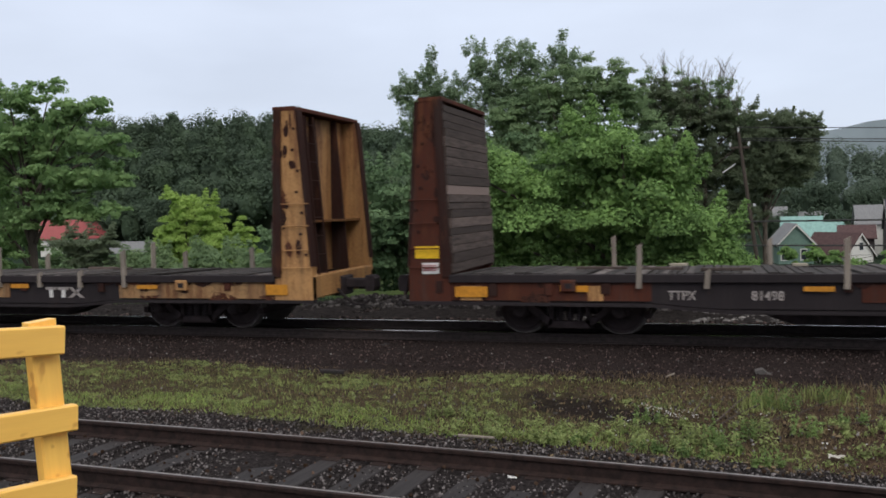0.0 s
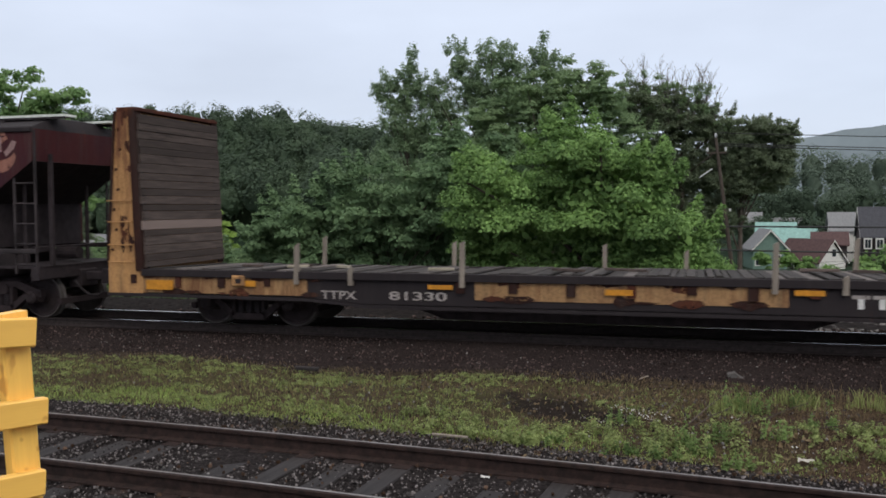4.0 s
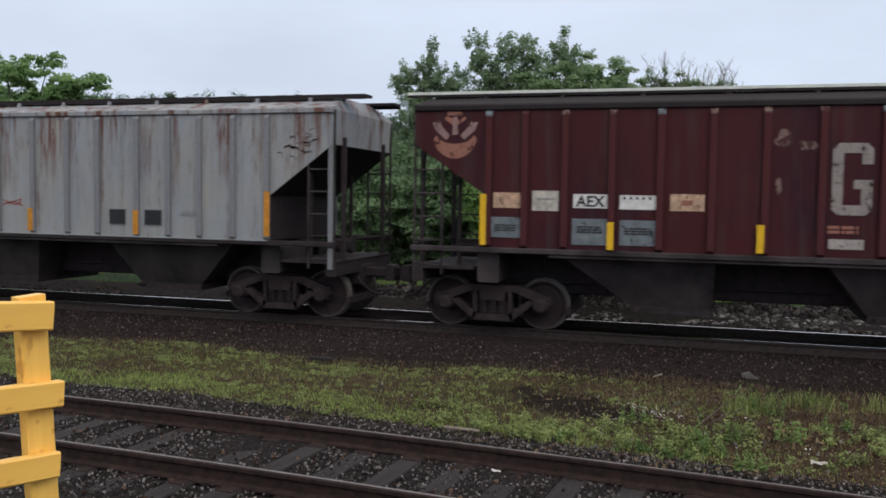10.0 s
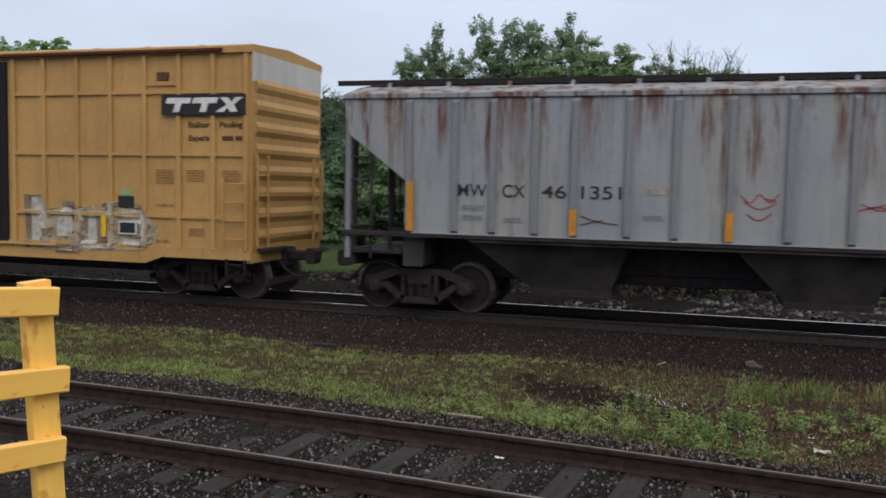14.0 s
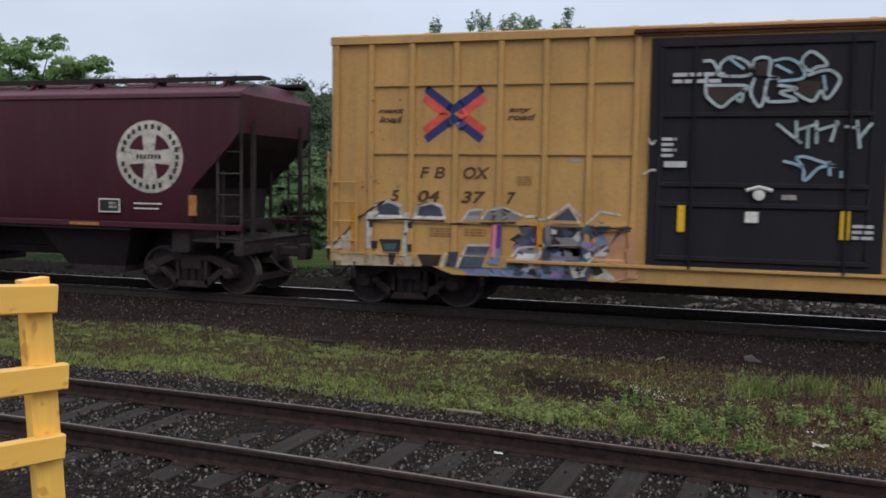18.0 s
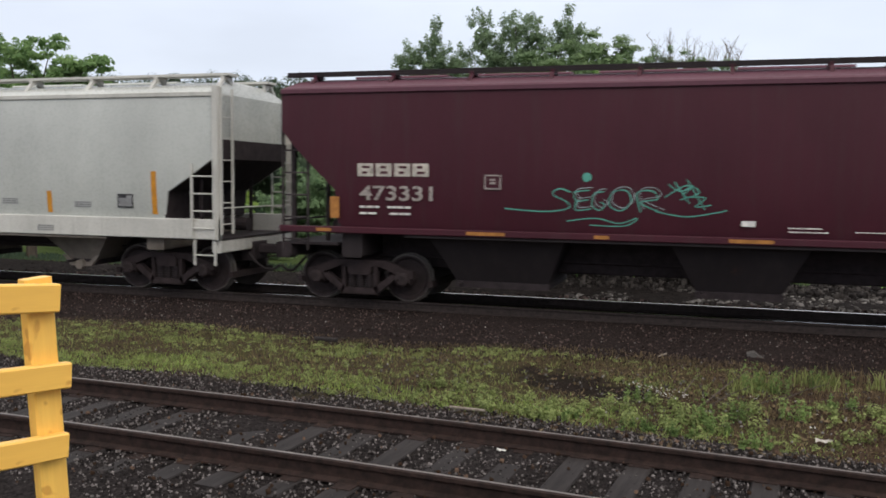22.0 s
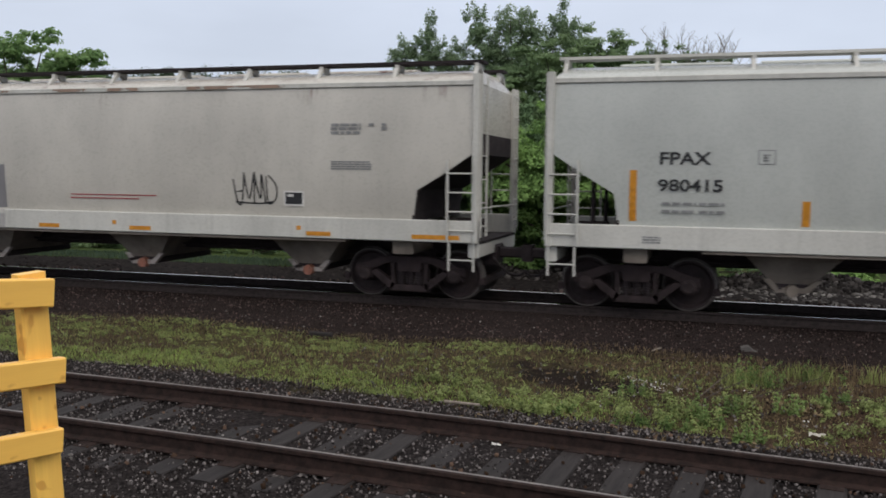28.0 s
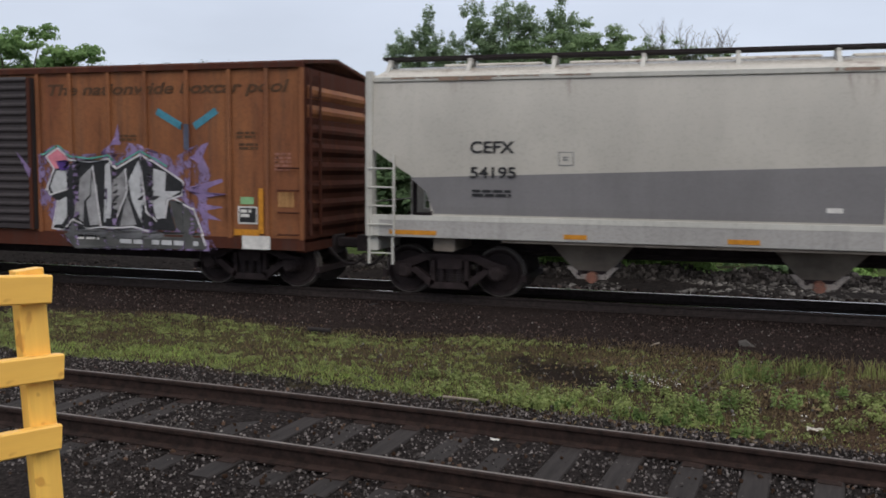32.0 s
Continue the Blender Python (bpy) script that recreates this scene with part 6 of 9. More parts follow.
for x0, x1, z, hh, r in ((-67.5, -67.1, 2.55, .035, 6), (-66.8, -66.4, 2.55, .035, 5), (-66.0, -65.6, 2.55, .035, 5), (-77.0, -76.75, 2.45, .03, 4), (-66.75, -66.4, 1.4, .03, 4), (-67.5, -67.1, 1.85, .05, 1), (-67.5, -67.2, 1.12, .06, 1), (-78.6, -78.2, 1.5, .03, 4), (-77.95, -77.55, 1.5, .035, 3)):
    bars(box, x0 - XU, x1 - XU, z, hh, r, "faint_ink", -1.524)
part("label_holder", Shape().box(-67.7 - XU, -67.0 - XU, -1.56, -1.52, 4.24, 4.32), "box_yellow", box)
part("label_holder", Shape().box(-67.45 - XU, -67.2 - XU, -1.57, -1.52, 4.34, 4.50), "brown_ink", box)
plate(box, "stencil_panel", -76.1 - XU, -75.9 - XU, 2.74, 2.80, "worn_white", -1.522)
# blocky silver, slate and peach graffiti, low on the side
patch(box, "graffiti", [(-2.73, 1.55), (-2.01, 1.59), (-1.92, 0.78), (-2.36, 0.69), (-2.65, 0.9)], "peach", box_face, 0.002)
patch(box, "graffiti", [(-3.43, 1.73), (-3.14, 1.94), (-2.98, 1.73)], "slate_dark", box_face, 0.003)
patch(box, "graffiti", [(-3.5, 1.27), (-3.39, 1.68), (-2.94, 1.67), (-2.83, 1.31)], "grey_patch", box_face, 0.005)
patch(box, "graffiti", [(-3.35, 1.5), (-3.02, 1.62), (-2.98, 1.47), (-3.27, 1.42)], "ink", box_face, 0.007)
patch(box, "graffiti", [(-3.56, 1.25), (-2.81, 1.26), (-2.65, 0.97), (-2.77, 0.71), (-3.47, 0.69), (-3.6, 0.93)], "slate_dark", box_face, 0.004)
patch(box, "graffiti", [(-3.43, 1.2), (-3.14, 1.17), (-3.22, 0.76), (-3.39, 0.79)], "slate_light", box_face, 0.006)
patch(box, "graffiti", [(-3.1, 0.95), (-2.93, 1.03), (-2.81, 0.78), (-3.02, 0.73)], "cream", box_face, 0.007)
patch(box, "graffiti", [(-2.45, 1.27), (-2.25, 1.64), (-2.09, 1.68), (-2.33, 1.42)], "slate", box_face, 0.005)
patch(box, "graffiti", [(-2.69, 0.75), (-2.52, 0.97), (-2.28, 0.73)], "cream", box_face, 0.004)
SHAPES = (
    ("cream", 0.002, [(-7.74, 1.08), (-7.09, 1.55), (-7.06, 1.09)]),
    ("pale_spray", 0.002, [(-7.57, 1.0), (-6.8, 1.01), (-5.82, 1.0), (-5.8, 0.82), (-7.44, 0.78)]),
    ("cream", 0.005, [(-6.91, 1.8), (-6.74, 1.8), (-6.76, 1.12), (-6.91, 1.11)]),
    ("cream", 0.005, [(-6.17, 1.8), (-6.03, 1.8), (-6.06, 0.99), (-6.18, 1.01)]),
    ("cream", 0.003, [(-6.78, 1.66), (-6.71, 1.94), (-6.46, 2.04), (-6.2, 1.94), (-6.17, 1.68)]),
    ("slate_dark", 0.005, [(-6.72, 1.69), (-6.66, 1.9), (-6.46, 1.97), (-6.25, 1.89), (-6.24, 1.7)]),
    ("cream", 0.003, [(-5.97, 1.67), (-5.91, 1.94), (-5.62, 2.02), (-5.38, 1.93), (-5.35, 1.68)]),
    ("slate_dark", 0.005, [(-5.91, 1.69), (-5.85, 1.9), (-5.62, 1.96), (-5.44, 1.89), (-5.41, 1.7)]),
    ("ink", 0.006, [(-6.64, 1.29), (-6.2, 1.3), (-6.22, 1.03), (-6.54, 1.04)]),
    ("teal_dark", 0.008, [(-6.57, 1.21), (-6.28, 1.22), (-6.33, 1.1), (-6.52, 1.11)]),
    ("ink", 0.007, [(-6.81, 1.65), (-6.72, 1.66), (-6.74, 1.5), (-6.81, 1.51)]),
    ("ink", 0.007, [(-6.06, 1.63), (-5.95, 1.64), (-5.97, 1.51), (-6.06, 1.51)]),
    ("ink", 0.007, [(-6.06, 1.22), (-5.97, 1.22), (-5.98, 1.08), (-6.06, 1.08)]),
    ("ink", 0.007, [(-6.78, 1.26), (-6.66, 1.26), (-6.67, 1.12), (-6.76, 1.12)]),
    ("fill_brown", 0.004, [(-5.88, 1.04), (-5.41, 1.05), (-5.47, 0.84), (-5.77, 0.83)]),
    ("fill_brown", 0.004, [(-6.45, 1.05), (-6.28, 1.05), (-6.33, 0.82), (-6.41, 0.81)]),
    ("slate_dark", 0.004, [(-5.27, 1.11), (-5.08, 1.12), (-5.14, 0.85), (-5.34, 0.84)]),
    ("slate", 0.004, [(-4.95, 1.22), (-4.53, 1.23), (-4.66, 0.85), (-5.08, 0.83)]),
    ("grey_patch", 0.004, [(-5.0, 1.69), (-4.91, 1.85), (-4.67, 1.88), (-4.75, 1.69)]),
    ("grey_patch", 0.004, [(-4.69, 1.7), (-4.58, 1.85), (-4.3, 1.92), (-3.95, 1.79), (-3.98, 1.71)]),
    ("pink", 0.006, [(-4.5, 1.62), (-4.39, 1.62), (-4.41, 1.03), (-4.52, 1.05)]),
    ("violet", 0.006, [(-4.39, 1.62), (-4.3, 1.63), (-4.31, 1.21), (-4.41, 1.21)]),
    ("slate_light", 0.004, [(-4.47, 1.21), (-4.3, 1.21), (-4.36, 0.91), (-4.58, 0.92)]),
    ("slate_dark", 0.004, [(-4.1, 1.26), (-3.83, 1.57), (-3.53, 1.6), (-3.52, 1.33), (-4.05, 1.22)]),
    ("grey_patch", 0.004, [(-3.52, 1.65), (-2.92, 1.66), (-2.92, 1.3), (-3.52, 1.28)]),
    ("ink", 0.006, [(-3.39, 1.59), (-3.22, 1.61), (-3.25, 1.44), (-3.41, 1.42)]),
    ("ink", 0.006, [(-3.14, 1.59), (-2.94, 1.61), (-2.98, 1.43), (-3.16, 1.44)]),
    ("slate", 0.004, [(-3.52, 1.24), (-2.92, 1.26), (-2.91, 0.73), (-3.52, 0.7)]),
    ("silver", 0.006, [(-4.05, 0.91), (-3.91, 1.13), (-3.58, 1.32), (-3.58, 1.14), (-3.81, 0.79)]),
    ("teal_dark", 0.005, [(-4.25, 0.9), (-4.05, 1.18), (-3.86, 1.14), (-4.05, 0.82)]),
    ("slate_dark", 0.004, [(-3.42, 1.73), (-3.17, 1.88), (-2.97, 1.74)]),
    ("slate_light", 0.003, [(-5.12, 0.84), (-2.91, 0.9), (-2.91, 0.71), (-4.88, 0.71)]),
)
for mat, lift, poly in SHAPES:
    patch(box, "graffiti", poly, mat, box_face, lift)
EDGES = (
    ("ink", [(-7.57, 1.11), (-7.03, 1.68), (-6.54, 1.99)]),
    ("ink", [(-6.85, 1.64), (-6.1, 1.67), (-5.36, 1.66)]),
    ("ink", [(-5.25, 1.61), (-4.69, 1.64), (-4.05, 1.67)]),
    ("cream", [(-4.52, 1.25), (-4.95, 1.24), (-5.12, 0.82)]),
    ("cream", [(-5.33, 1.09), (-5.42, 0.82)]),
    ("cream", [(-4.69, 1.71), (-4.58, 1.86), (-4.3, 1.93), (-3.94, 1.79)]),
    ("cream", [(-3.53, 1.73), (-3.14, 2.01), (-2.92, 1.81)]),
    ("cream", [(-3.91, 1.77), (-3.72, 1.79), (-3.58, 1.72)]),
    ("cream", [(-4.25, 0.89), (-4.0, 1.22), (-3.53, 1.29)]),
    ("cream", [(-5.05, 1.66), (-4.92, 1.86), (-4.66, 1.89)]),
)
for mat, line in EDGES:
    spray(box, "graffiti", [line], 0.045 if mat == "cream" else 0.035, mat, box_face, 0.009, smooth=False)
spray(box, "graffiti", [[(-3.56, 1.73), (-3.12, 2), (-2.94, 1.69)], [(-2.81, 1.68), (-2.59, 1.9), (-2.25, 1.84)], [(-2.9, .75), (-2.7, 1.1), (-2.45, 1.3)]], 0.04, "cream", box_face, 0.009, smooth=False)
spray(box, "graffiti", [[(-2.77, 1.62), (-2.05, 1.63)]], 0.035, "ink", box_face, 0.008, smooth=False)
# broken facets of colour that fill the letters
rq = random.Random(77)
for i in range(64):
    x, z = rq.uniform(-4.1, -2.45), rq.uniform(0.76, 1.62)
    r, turn = rq.uniform(.05, .15), rq.uniform(0, 3.1)
    poly = [(x + r * rq.uniform(.6, 1.3) * math.cos(turn + q), z + .8 * r * rq.uniform(.6, 1.3) * math.sin(turn + q)) for q in (0, 1.9, 3.3, 4.6)]
    patch(box, "graffiti", poly, rq.choice(("slate", "slate_dark", "slate_light", "grey_patch", "silver", "ink", "slate_dark", "fill_brown", "teal_dark", "lilac")), box_face, 0.0062 + 0.00004 * i)
# rust pits near the corner
for i in range(26):
    x, z = rq.uniform(-7.0, -6.2), rq.uniform(2.0, 3.9) if i % 2 else rq.uniform(2.1, 2.6)
    r = rq.uniform(.008, .028)
    patch(box, "rust_scab", [(x + r * math.cos(q) * rq.uniform(.6, 1.2), z + r * math.sin(q) * rq.uniform(.6, 1.2)) for q in (0, 1.2, 2.5, 3.8, 5)], "rust_brown" if i % 2 else "smear", box_face, 0.004)
spray(box, "graffiti", [[(-1.82, 3.14), (-1.76, 3.04), (-1.7, 3.11)], [(-1.89, 2.54), (-1.74, 2.62), (-1.68, 2.6)]], 0.035, "cream", lambda x, z: -1.645)
part("door_track", Shape().box(-2.75, 3.1, -1.625, -1.56, 0.985, 1.02, 0.006), "dark_rust", box, "rusty door track")
# pale block graffiti at the other end
patch(box, "graffiti", [(2.23, 2), (2.68, 2.03), (2.84, 1.72), (3.2, 1.8), (3.49, 1.81), (3.63, 1.78), (4.26, 1.89), (4.6, 1.94), (5.12, 1.86), (5.25, 1.67), (5.5, 1.37), (5.39, 1.08), (5.15, 0.97), (3.59, 0.87), (2.29, 0.91)], "pale_spray", box_face, 0.002)
patch(box, "graffiti", [(2.4, 1.96), (2.62, 1.98), (2.79, 1.72), (2.77, 1.13), (2.39, 0.94)], "cream", box_face, 0.004)
patch(box, "graffiti", [(3.22, 1.77), (3.46, 1.79), (3.51, 1.19), (3.02, 1.17), (3.06, 1.6)], "cream", box_face, 0.004)
patch(box, "graffiti", [(3.85, 1.62), (4.01, 1.63), (4.03, 1.05), (3.65, 1.03)], "cream", box_face, 0.004)
patch(box, "graffiti", [(3.65, 0.94), (3.73, 1.07), (4.38, 1.1), (4.38, 0.94)], "cream", box_face, 0.004)
patch(box, "graffiti", [(4.64, 1.78), (5.13, 1.82), (5.23, 1.48), (5.15, 1.04), (4.66, 1.05), (4.69, 1.18), (5.12, 1.22), (5.05, 1.47), (4.64, 1.56)], "cream", box_face, 0.004)
patch(box, "graffiti", [(4.26, 1.88), (4.41, 1.9), (4.42, 1.64), (4.3, 1.64)], "cream", box_face, 0.004)
patch(box, "graffiti", [(2.63, 1.32), (2.95, 1.35), (2.89, 1.13), (2.64, 1.15)], "smear", box_face, 0.005)
patch(box, "graffiti", [(3.06, 1.01), (3.65, 1), (3.62, 0.84), (3, 0.81)], "smear", box_face, 0.005)
patch(box, "graffiti", [(2.19, 2.04), (2.4, 2.01), (2.39, 0.91), (2.26, 0.9)], "smear", box_face, 0.005)
patch(box, "graffiti", [(3.18, 1.91), (3.52, 1.91), (3.56, 1.81), (3.17, 1.8)], "smear", box_face, 0.005)
patch(box, "graffiti", [(4.01, 1.6), (4.27, 1.61), (4.35, 1.1), (4.03, 1.08)], "smear", box_face, 0.005)
patch(box, "graffiti", [(3.69, 1.59), (3.82, 1.58), (3.8, 1.14), (3.64, 1.13)], "smear", box_face, 0.005)
plate(box, "stencil_panel", -68.32 - XU, -68.10 - XU, 2.06, 2.17, "green_tag", -1.523)
plate(box, "stencil_panel", -68.40 - XU, -68.02 - XU, 1.80, 2.04, "ink", -1.523)
panel_frame(box, -68.34 - XU, -67.92 - XU, 1.27, 1.53, "white", "ink", -1.59, 0.025)
plate(box, "reflector", -68.78 - XU, -68.66 - XU, 1.20, 1.64, "yellow_tape", -1.57)
plate(box, "reflector", -76.62 - XU, -76.52 - XU, 1.2, 1.66, "amber", -1.59)
plate(box, "reflector", -80.12 - XU, -80.0 - XU, 1.1, 1.9, "amber", -1.595)
for k in (-1, 1):
    e = k * XH
    corrugated_end(box, e, k, 0.95, 4.86, 1.52, "box_yellow", 0.42, "white_sill" if k > 0 else None)
    part("end_sill", Shape().box(min(e, e - k * .2), max(e, e - k * .2), -1.5, 1.5, 0.78, 1.05, .02), "box_yellow", box)
    for y in (-1, 1):
        lx = min(e - k * 0.06, e - k * 0.56)
        ladder("ladder", box, "box_yellow", lx, 0.50, y * 1.64, 1.05, 2.45, 0.36, 0.015)
        ladder("step", box, "black", lx + 0.03, 0.40, y * 1.56, 0.55, 0.86, 0.25, 0.014)
        ladder("end_ladder", box, "box_yellow", e + k * 0.09, 0.42, min(y * 1.45, y * 1.03), 1.1, 2.9, 0.4, 0.014, "y")
    part("brake_platform", Shape().box(min(e, e + k * .2), max(e, e + k * .2), -1.3, -0.2, 1.02, 1.06), "black", box)
    truck(box, k * 6.2)
    coupler(box, e, k)
part("underframe", Shape().prism([(-7.3, 0.66), (-7.3, 1.02), (7.3, 1.02), (7.3, 0.66), (5.2, 0.62), (4.6, 0.40), (-4.6, 0.40), (-5.2, 0.62)], -0.3, 0.3), "under", box)
for x in np.arange(-5.0, 5.1, 1.0):
    part("cross_bearer", Shape().box(x - 0.05, x + 0.05, -1.44, 1.44, 0.78, 1.02), "under", box)
part("brake_reservoir", Shape().tube((-1.6, -0.7, 0.62), (-0.5, -0.7, 0.62), 0.17, n=12), "under", box)

# orange-brown box car at the end
RU = -148.55
rbx = thing("box_car", "faded orange-brown box car with rusty ends and bright graffiti", "box car", "cars of the freight train", at=(RU, TRACK_Y, 0))
CARS.append((rbx, RU))
RH = 7.63
part("body", Shape().box(-RH + 0.03, RH - 0.03, -1.53, 1.53, 1.0, 4.30), "orange_box", rbx)
part("roof", Shape().prism_x([(-1.60, 4.24), (-1.60, 4.34), (-1.5, 4.38), (0, 4.56), (1.5, 4.38), (1.60, 4.34), (1.60, 4.24)], -RH, RH), "rust_brown", rbx, "rusty peaked roof")
rrib = [-146.93, -146.14, -145.22, -144.37, -143.43, -142.50, -141.70, -140.97, -150.3, -151.2, -152.1, -153.0, -154.0, -155.0, -156.0]
for k in (-1, 1):
    for x in rrib:
        part("side_post", Shape().box(x - RU - 0.045, x - RU + 0.045, min(k * 1.525, k * 1.59), max(k * 1.525, k * 1.59), 1.0, 4.24, 0.012), "orange_box", rbx)
    part("side_sill", Shape().prism([(-RH, 0.80), (-RH, 1.02), (RH, 1.02), (RH, 0.80), (5.6, 0.80), (5.2, 0.72), (-5.2, 0.72), (-5.6, 0.80)], *sorted((k * 1.45, k * 1.575))), "rust_brown", rbx)
d2 = part("door", Shape().box(-150.15 - RU, -147.02 - RU, -1.66, -1.54, 1.05, 4.16, 0.02), "door_grey", rbx, "dark grimy sliding door with horizontal corrugations")
z = 1.16
while z < 4.05:
    part("door_rib", Shape().prism_x([(-1.655, z), (-1.69, z + .05), (-1.69, z + .08), (-1.655, z + .13)], -150.05 - RU, -147.12 - RU), "door_grey", d2)
    z += 0.17
part("door_stile", Shape().box(-147.10 - RU, -147.02 - RU, -1.69, -1.65, 1.05, 4.16), "rust_brown", d2)


def rb_face(x, z):
    u = x + RU
    if -150.15 < u < -147.02:
        return -1.69
    if any(abs(u - r) < 0.10 for r in rrib):
        return -1.594
    return -1.577 if z < 1.02 else -1.532


R = lambda pts: [(x - RU, z) for x, z in pts]
lettering(rbx, "The nationwide boxcar pool", -146.68 - RU, -141.22 - RU, 3.80, 0.22, "brown_ink", -1.534, 0.008, 0.25)
# letter graffiti in black and silver with a violet glow
TAG = (
    ("lilac_mist", 0.002, [(1.63, 1.63), (1.62, 2.59), (1.96, 2.8), (2.53, 2.6), (3.09, 2.63), (3.49, 2.87), (4.03, 2.8), (4.79, 2.54), (5.32, 2.8), (5.67, 2.16), (5.52, 1.7), (5.55, 1.21), (5.76, 0.73), (2.54, 0.67), (1.98, 1.02)]),
    ("smear_grey", 0.003, [(2.14, 1.05), (5.36, 1.08), (5.54, 0.76), (2.46, 0.68)]),
    ("pink", 0.005, [(1.77, 2.56), (2.06, 2.73), (2.38, 2.49), (2.27, 2.31), (1.98, 2.31)]),
    ("violet", 0.006, [(2.01, 2.46), (2.32, 2.49), (2.37, 2.31), (2.11, 2.25)]),
    ("ink", 0.004, [(1.76, 1.84), (1.98, 2.31), (2.4, 2.49), (3.32, 2.5), (3.47, 2.32), (4.07, 2.6), (4.63, 2.29), (5.04, 2.03), (4.96, 1.79), (4.66, 1.69), (4.83, 1.1), (3.83, 1.12), (3.04, 1.1), (1.9, 1.08), (2.02, 1.64)]),
    ("silver", 0.007, [(1.85, 1.94), (2.01, 2.27), (2.27, 2.28), (2.27, 1.9), (1.92, 1.81)]),
    ("silver", 0.007, [(2.05, 1.65), (2.25, 1.74), (2.25, 1.33), (2.11, 1.16), (1.92, 1.15)]),
    ("tag_silver", 0.007, [(2.47, 1.34), (2.59, 2.12), (2.88, 2.36), (2.82, 1.79), (2.67, 1.65), (2.64, 1.21)]),
    ("tag_silver", 0.007, [(2.72, 1.65), (2.84, 1.75), (2.88, 2.13), (2.99, 1.99), (3.04, 1.18), (2.8, 1.16)]),
    ("silver", 0.007, [(3.2, 2.4), (3.36, 2.45), (3.4, 1.86), (3.35, 1.32), (3.14, 1.22)]),
    ("tag_silver", 0.007, [(3.43, 2.1), (3.65, 2.3), (3.68, 1.87), (3.46, 1.39), (3.39, 1.66)]),
    ("silver", 0.007, [(3.74, 2.07), (3.99, 2.5), (4.11, 2.14), (4.14, 1.61), (4.05, 1.21), (3.82, 1.67)]),
    ("tag_silver", 0.007, [(3.7, 1.8), (3.78, 1.6), (3.91, 1.2), (3.52, 1.16)]),
    ("silver", 0.007, [(4.33, 2.33), (4.62, 2.26), (4.59, 1.88), (4.96, 1.89), (4.62, 1.72), (4.57, 1.35), (4.38, 1.32), (4.28, 1.68)]),
    ("smear_grey", 0.008, [(4.67, 1.71), (5.07, 1.68), (5.36, 1.21), (5.06, 0.96), (4.82, 1.18)]),
    ("tag_grey", 0.008, [(2.44, 1.22), (3.04, 1.09), (3.83, 1.12), (4.6, 1.01), (4.45, 0.93), (2.22, 0.92)]),
    ("lilac", 0.003, [(5.08, 1.96), (5.88, 2.15), (5.88, 2.08), (5.37, 1.89), (6.02, 1.85), (5.37, 1.75)]),
    ("lilac", 0.003, [(5.37, 1.66), (5.9, 1.59), (5.46, 1.51), (5.84, 1.33), (5.41, 1.37)]),
    ("lilac", 0.003, [(5.38, 2.41), (5.58, 2.85), (5.43, 2.8), (5.2, 2.54)]),
    ("lilac", 0.003, [(3.39, 2.8), (3.52, 3.21), (3.58, 2.8)]),
    ("lilac", 0.003, [(1.15, 2.67), (1.51, 2.3), (1.47, 2.11)]),
)
for mat, lift, poly in TAG:
    patch(rbx, "graffiti", poly, mat, rb_face, lift)
OUTLINE = (
    ("white_line", [(1.74, 1.84), (1.96, 2.31), (1.77, 2.56), (2.06, 2.73), (2.39, 2.49), (2.83, 2.45), (3.34, 2.52), (3.47, 2.32), (4.06, 2.62), (4.63, 2.3), (5.05, 2.05), (4.97, 1.81), (4.65, 1.71), (4.58, 1.34)]),
    ("white_line", [(2.03, 1.66), (1.88, 1.07), (2.14, 1.06), (2.45, 1.28), (2.73, 1.09), (3.09, 1.13), (3.52, 1.13), (3.82, 1.16), (4.14, 1.1), (4.54, 1.03)]),
    ("white_line", [(4.62, 1.82), (5.23, 1.55), (5.52, 0.83)]),
    ("white_line", [(2.3, 2.28), (2.31, 1.9), (1.84, 1.77), (1.78, 1.91)]),
    ("white_line", [(2.9, 2.38), (3.07, 1.14)]),
    ("white_line", [(3.68, 2.32), (3.71, 1.87), (3.45, 1.33)]),
    ("white_line", [(4.06, 2.56), (4.19, 1.48), (4.38, 1.28)]),
    ("teal", [(1.7, 2.59), (2.06, 2.79), (2.41, 2.56), (2.83, 2.52), (3.34, 2.59), (3.48, 2.4), (4.06, 2.69), (4.65, 2.37)]),
)
for mat, line in OUTLINE:
    spray(rbx, "graffiti", [line], 0.034, mat, rb_face, 0.011, smooth=False)
for a, b in (((-144.12, 3.46), (-143.55, 3.15)), ((-143.28, 3.15), (-142.78, 3.46))):
    spray(rbx, "emblem_arrow", [R([a, b])], 0.14, "teal_arrow", rb_face, 0.006, smooth=False)
spray(rbx, "emblem_arrow", [R([(-143.42, 3.2), (-143.42, 2.7)])], 0.12, "slate", rb_face, 0.006, smooth=False)
plate(rbx, "stencil_panel", -142.28 - RU, -142.0 - RU, 1.66, 1.80, "green_tag", -1.534)
panel_frame(rbx, -142.34 - RU, -141.92 - RU, 1.28, 1.62, "white", "ink", -1.534, 0.03)
bars(rbx, -142.28 - RU, -142.05 - RU, 1.5, 0.06, 2, "white", -1.543)
plate(rbx, "reflector", -141.86 - RU, -141.76 - RU, 1.1, 1.97, "amber", -1.60)
plate(rbx, "reflector", -142.4 - RU, -141.86 - RU, 1.06, 1.18, "amber", -1.585)
plate(rbx, "stencil_panel", -142.22 - RU, -141.62 - RU, 0.80, 1.06, "white", -1.60, label="torn white notice")
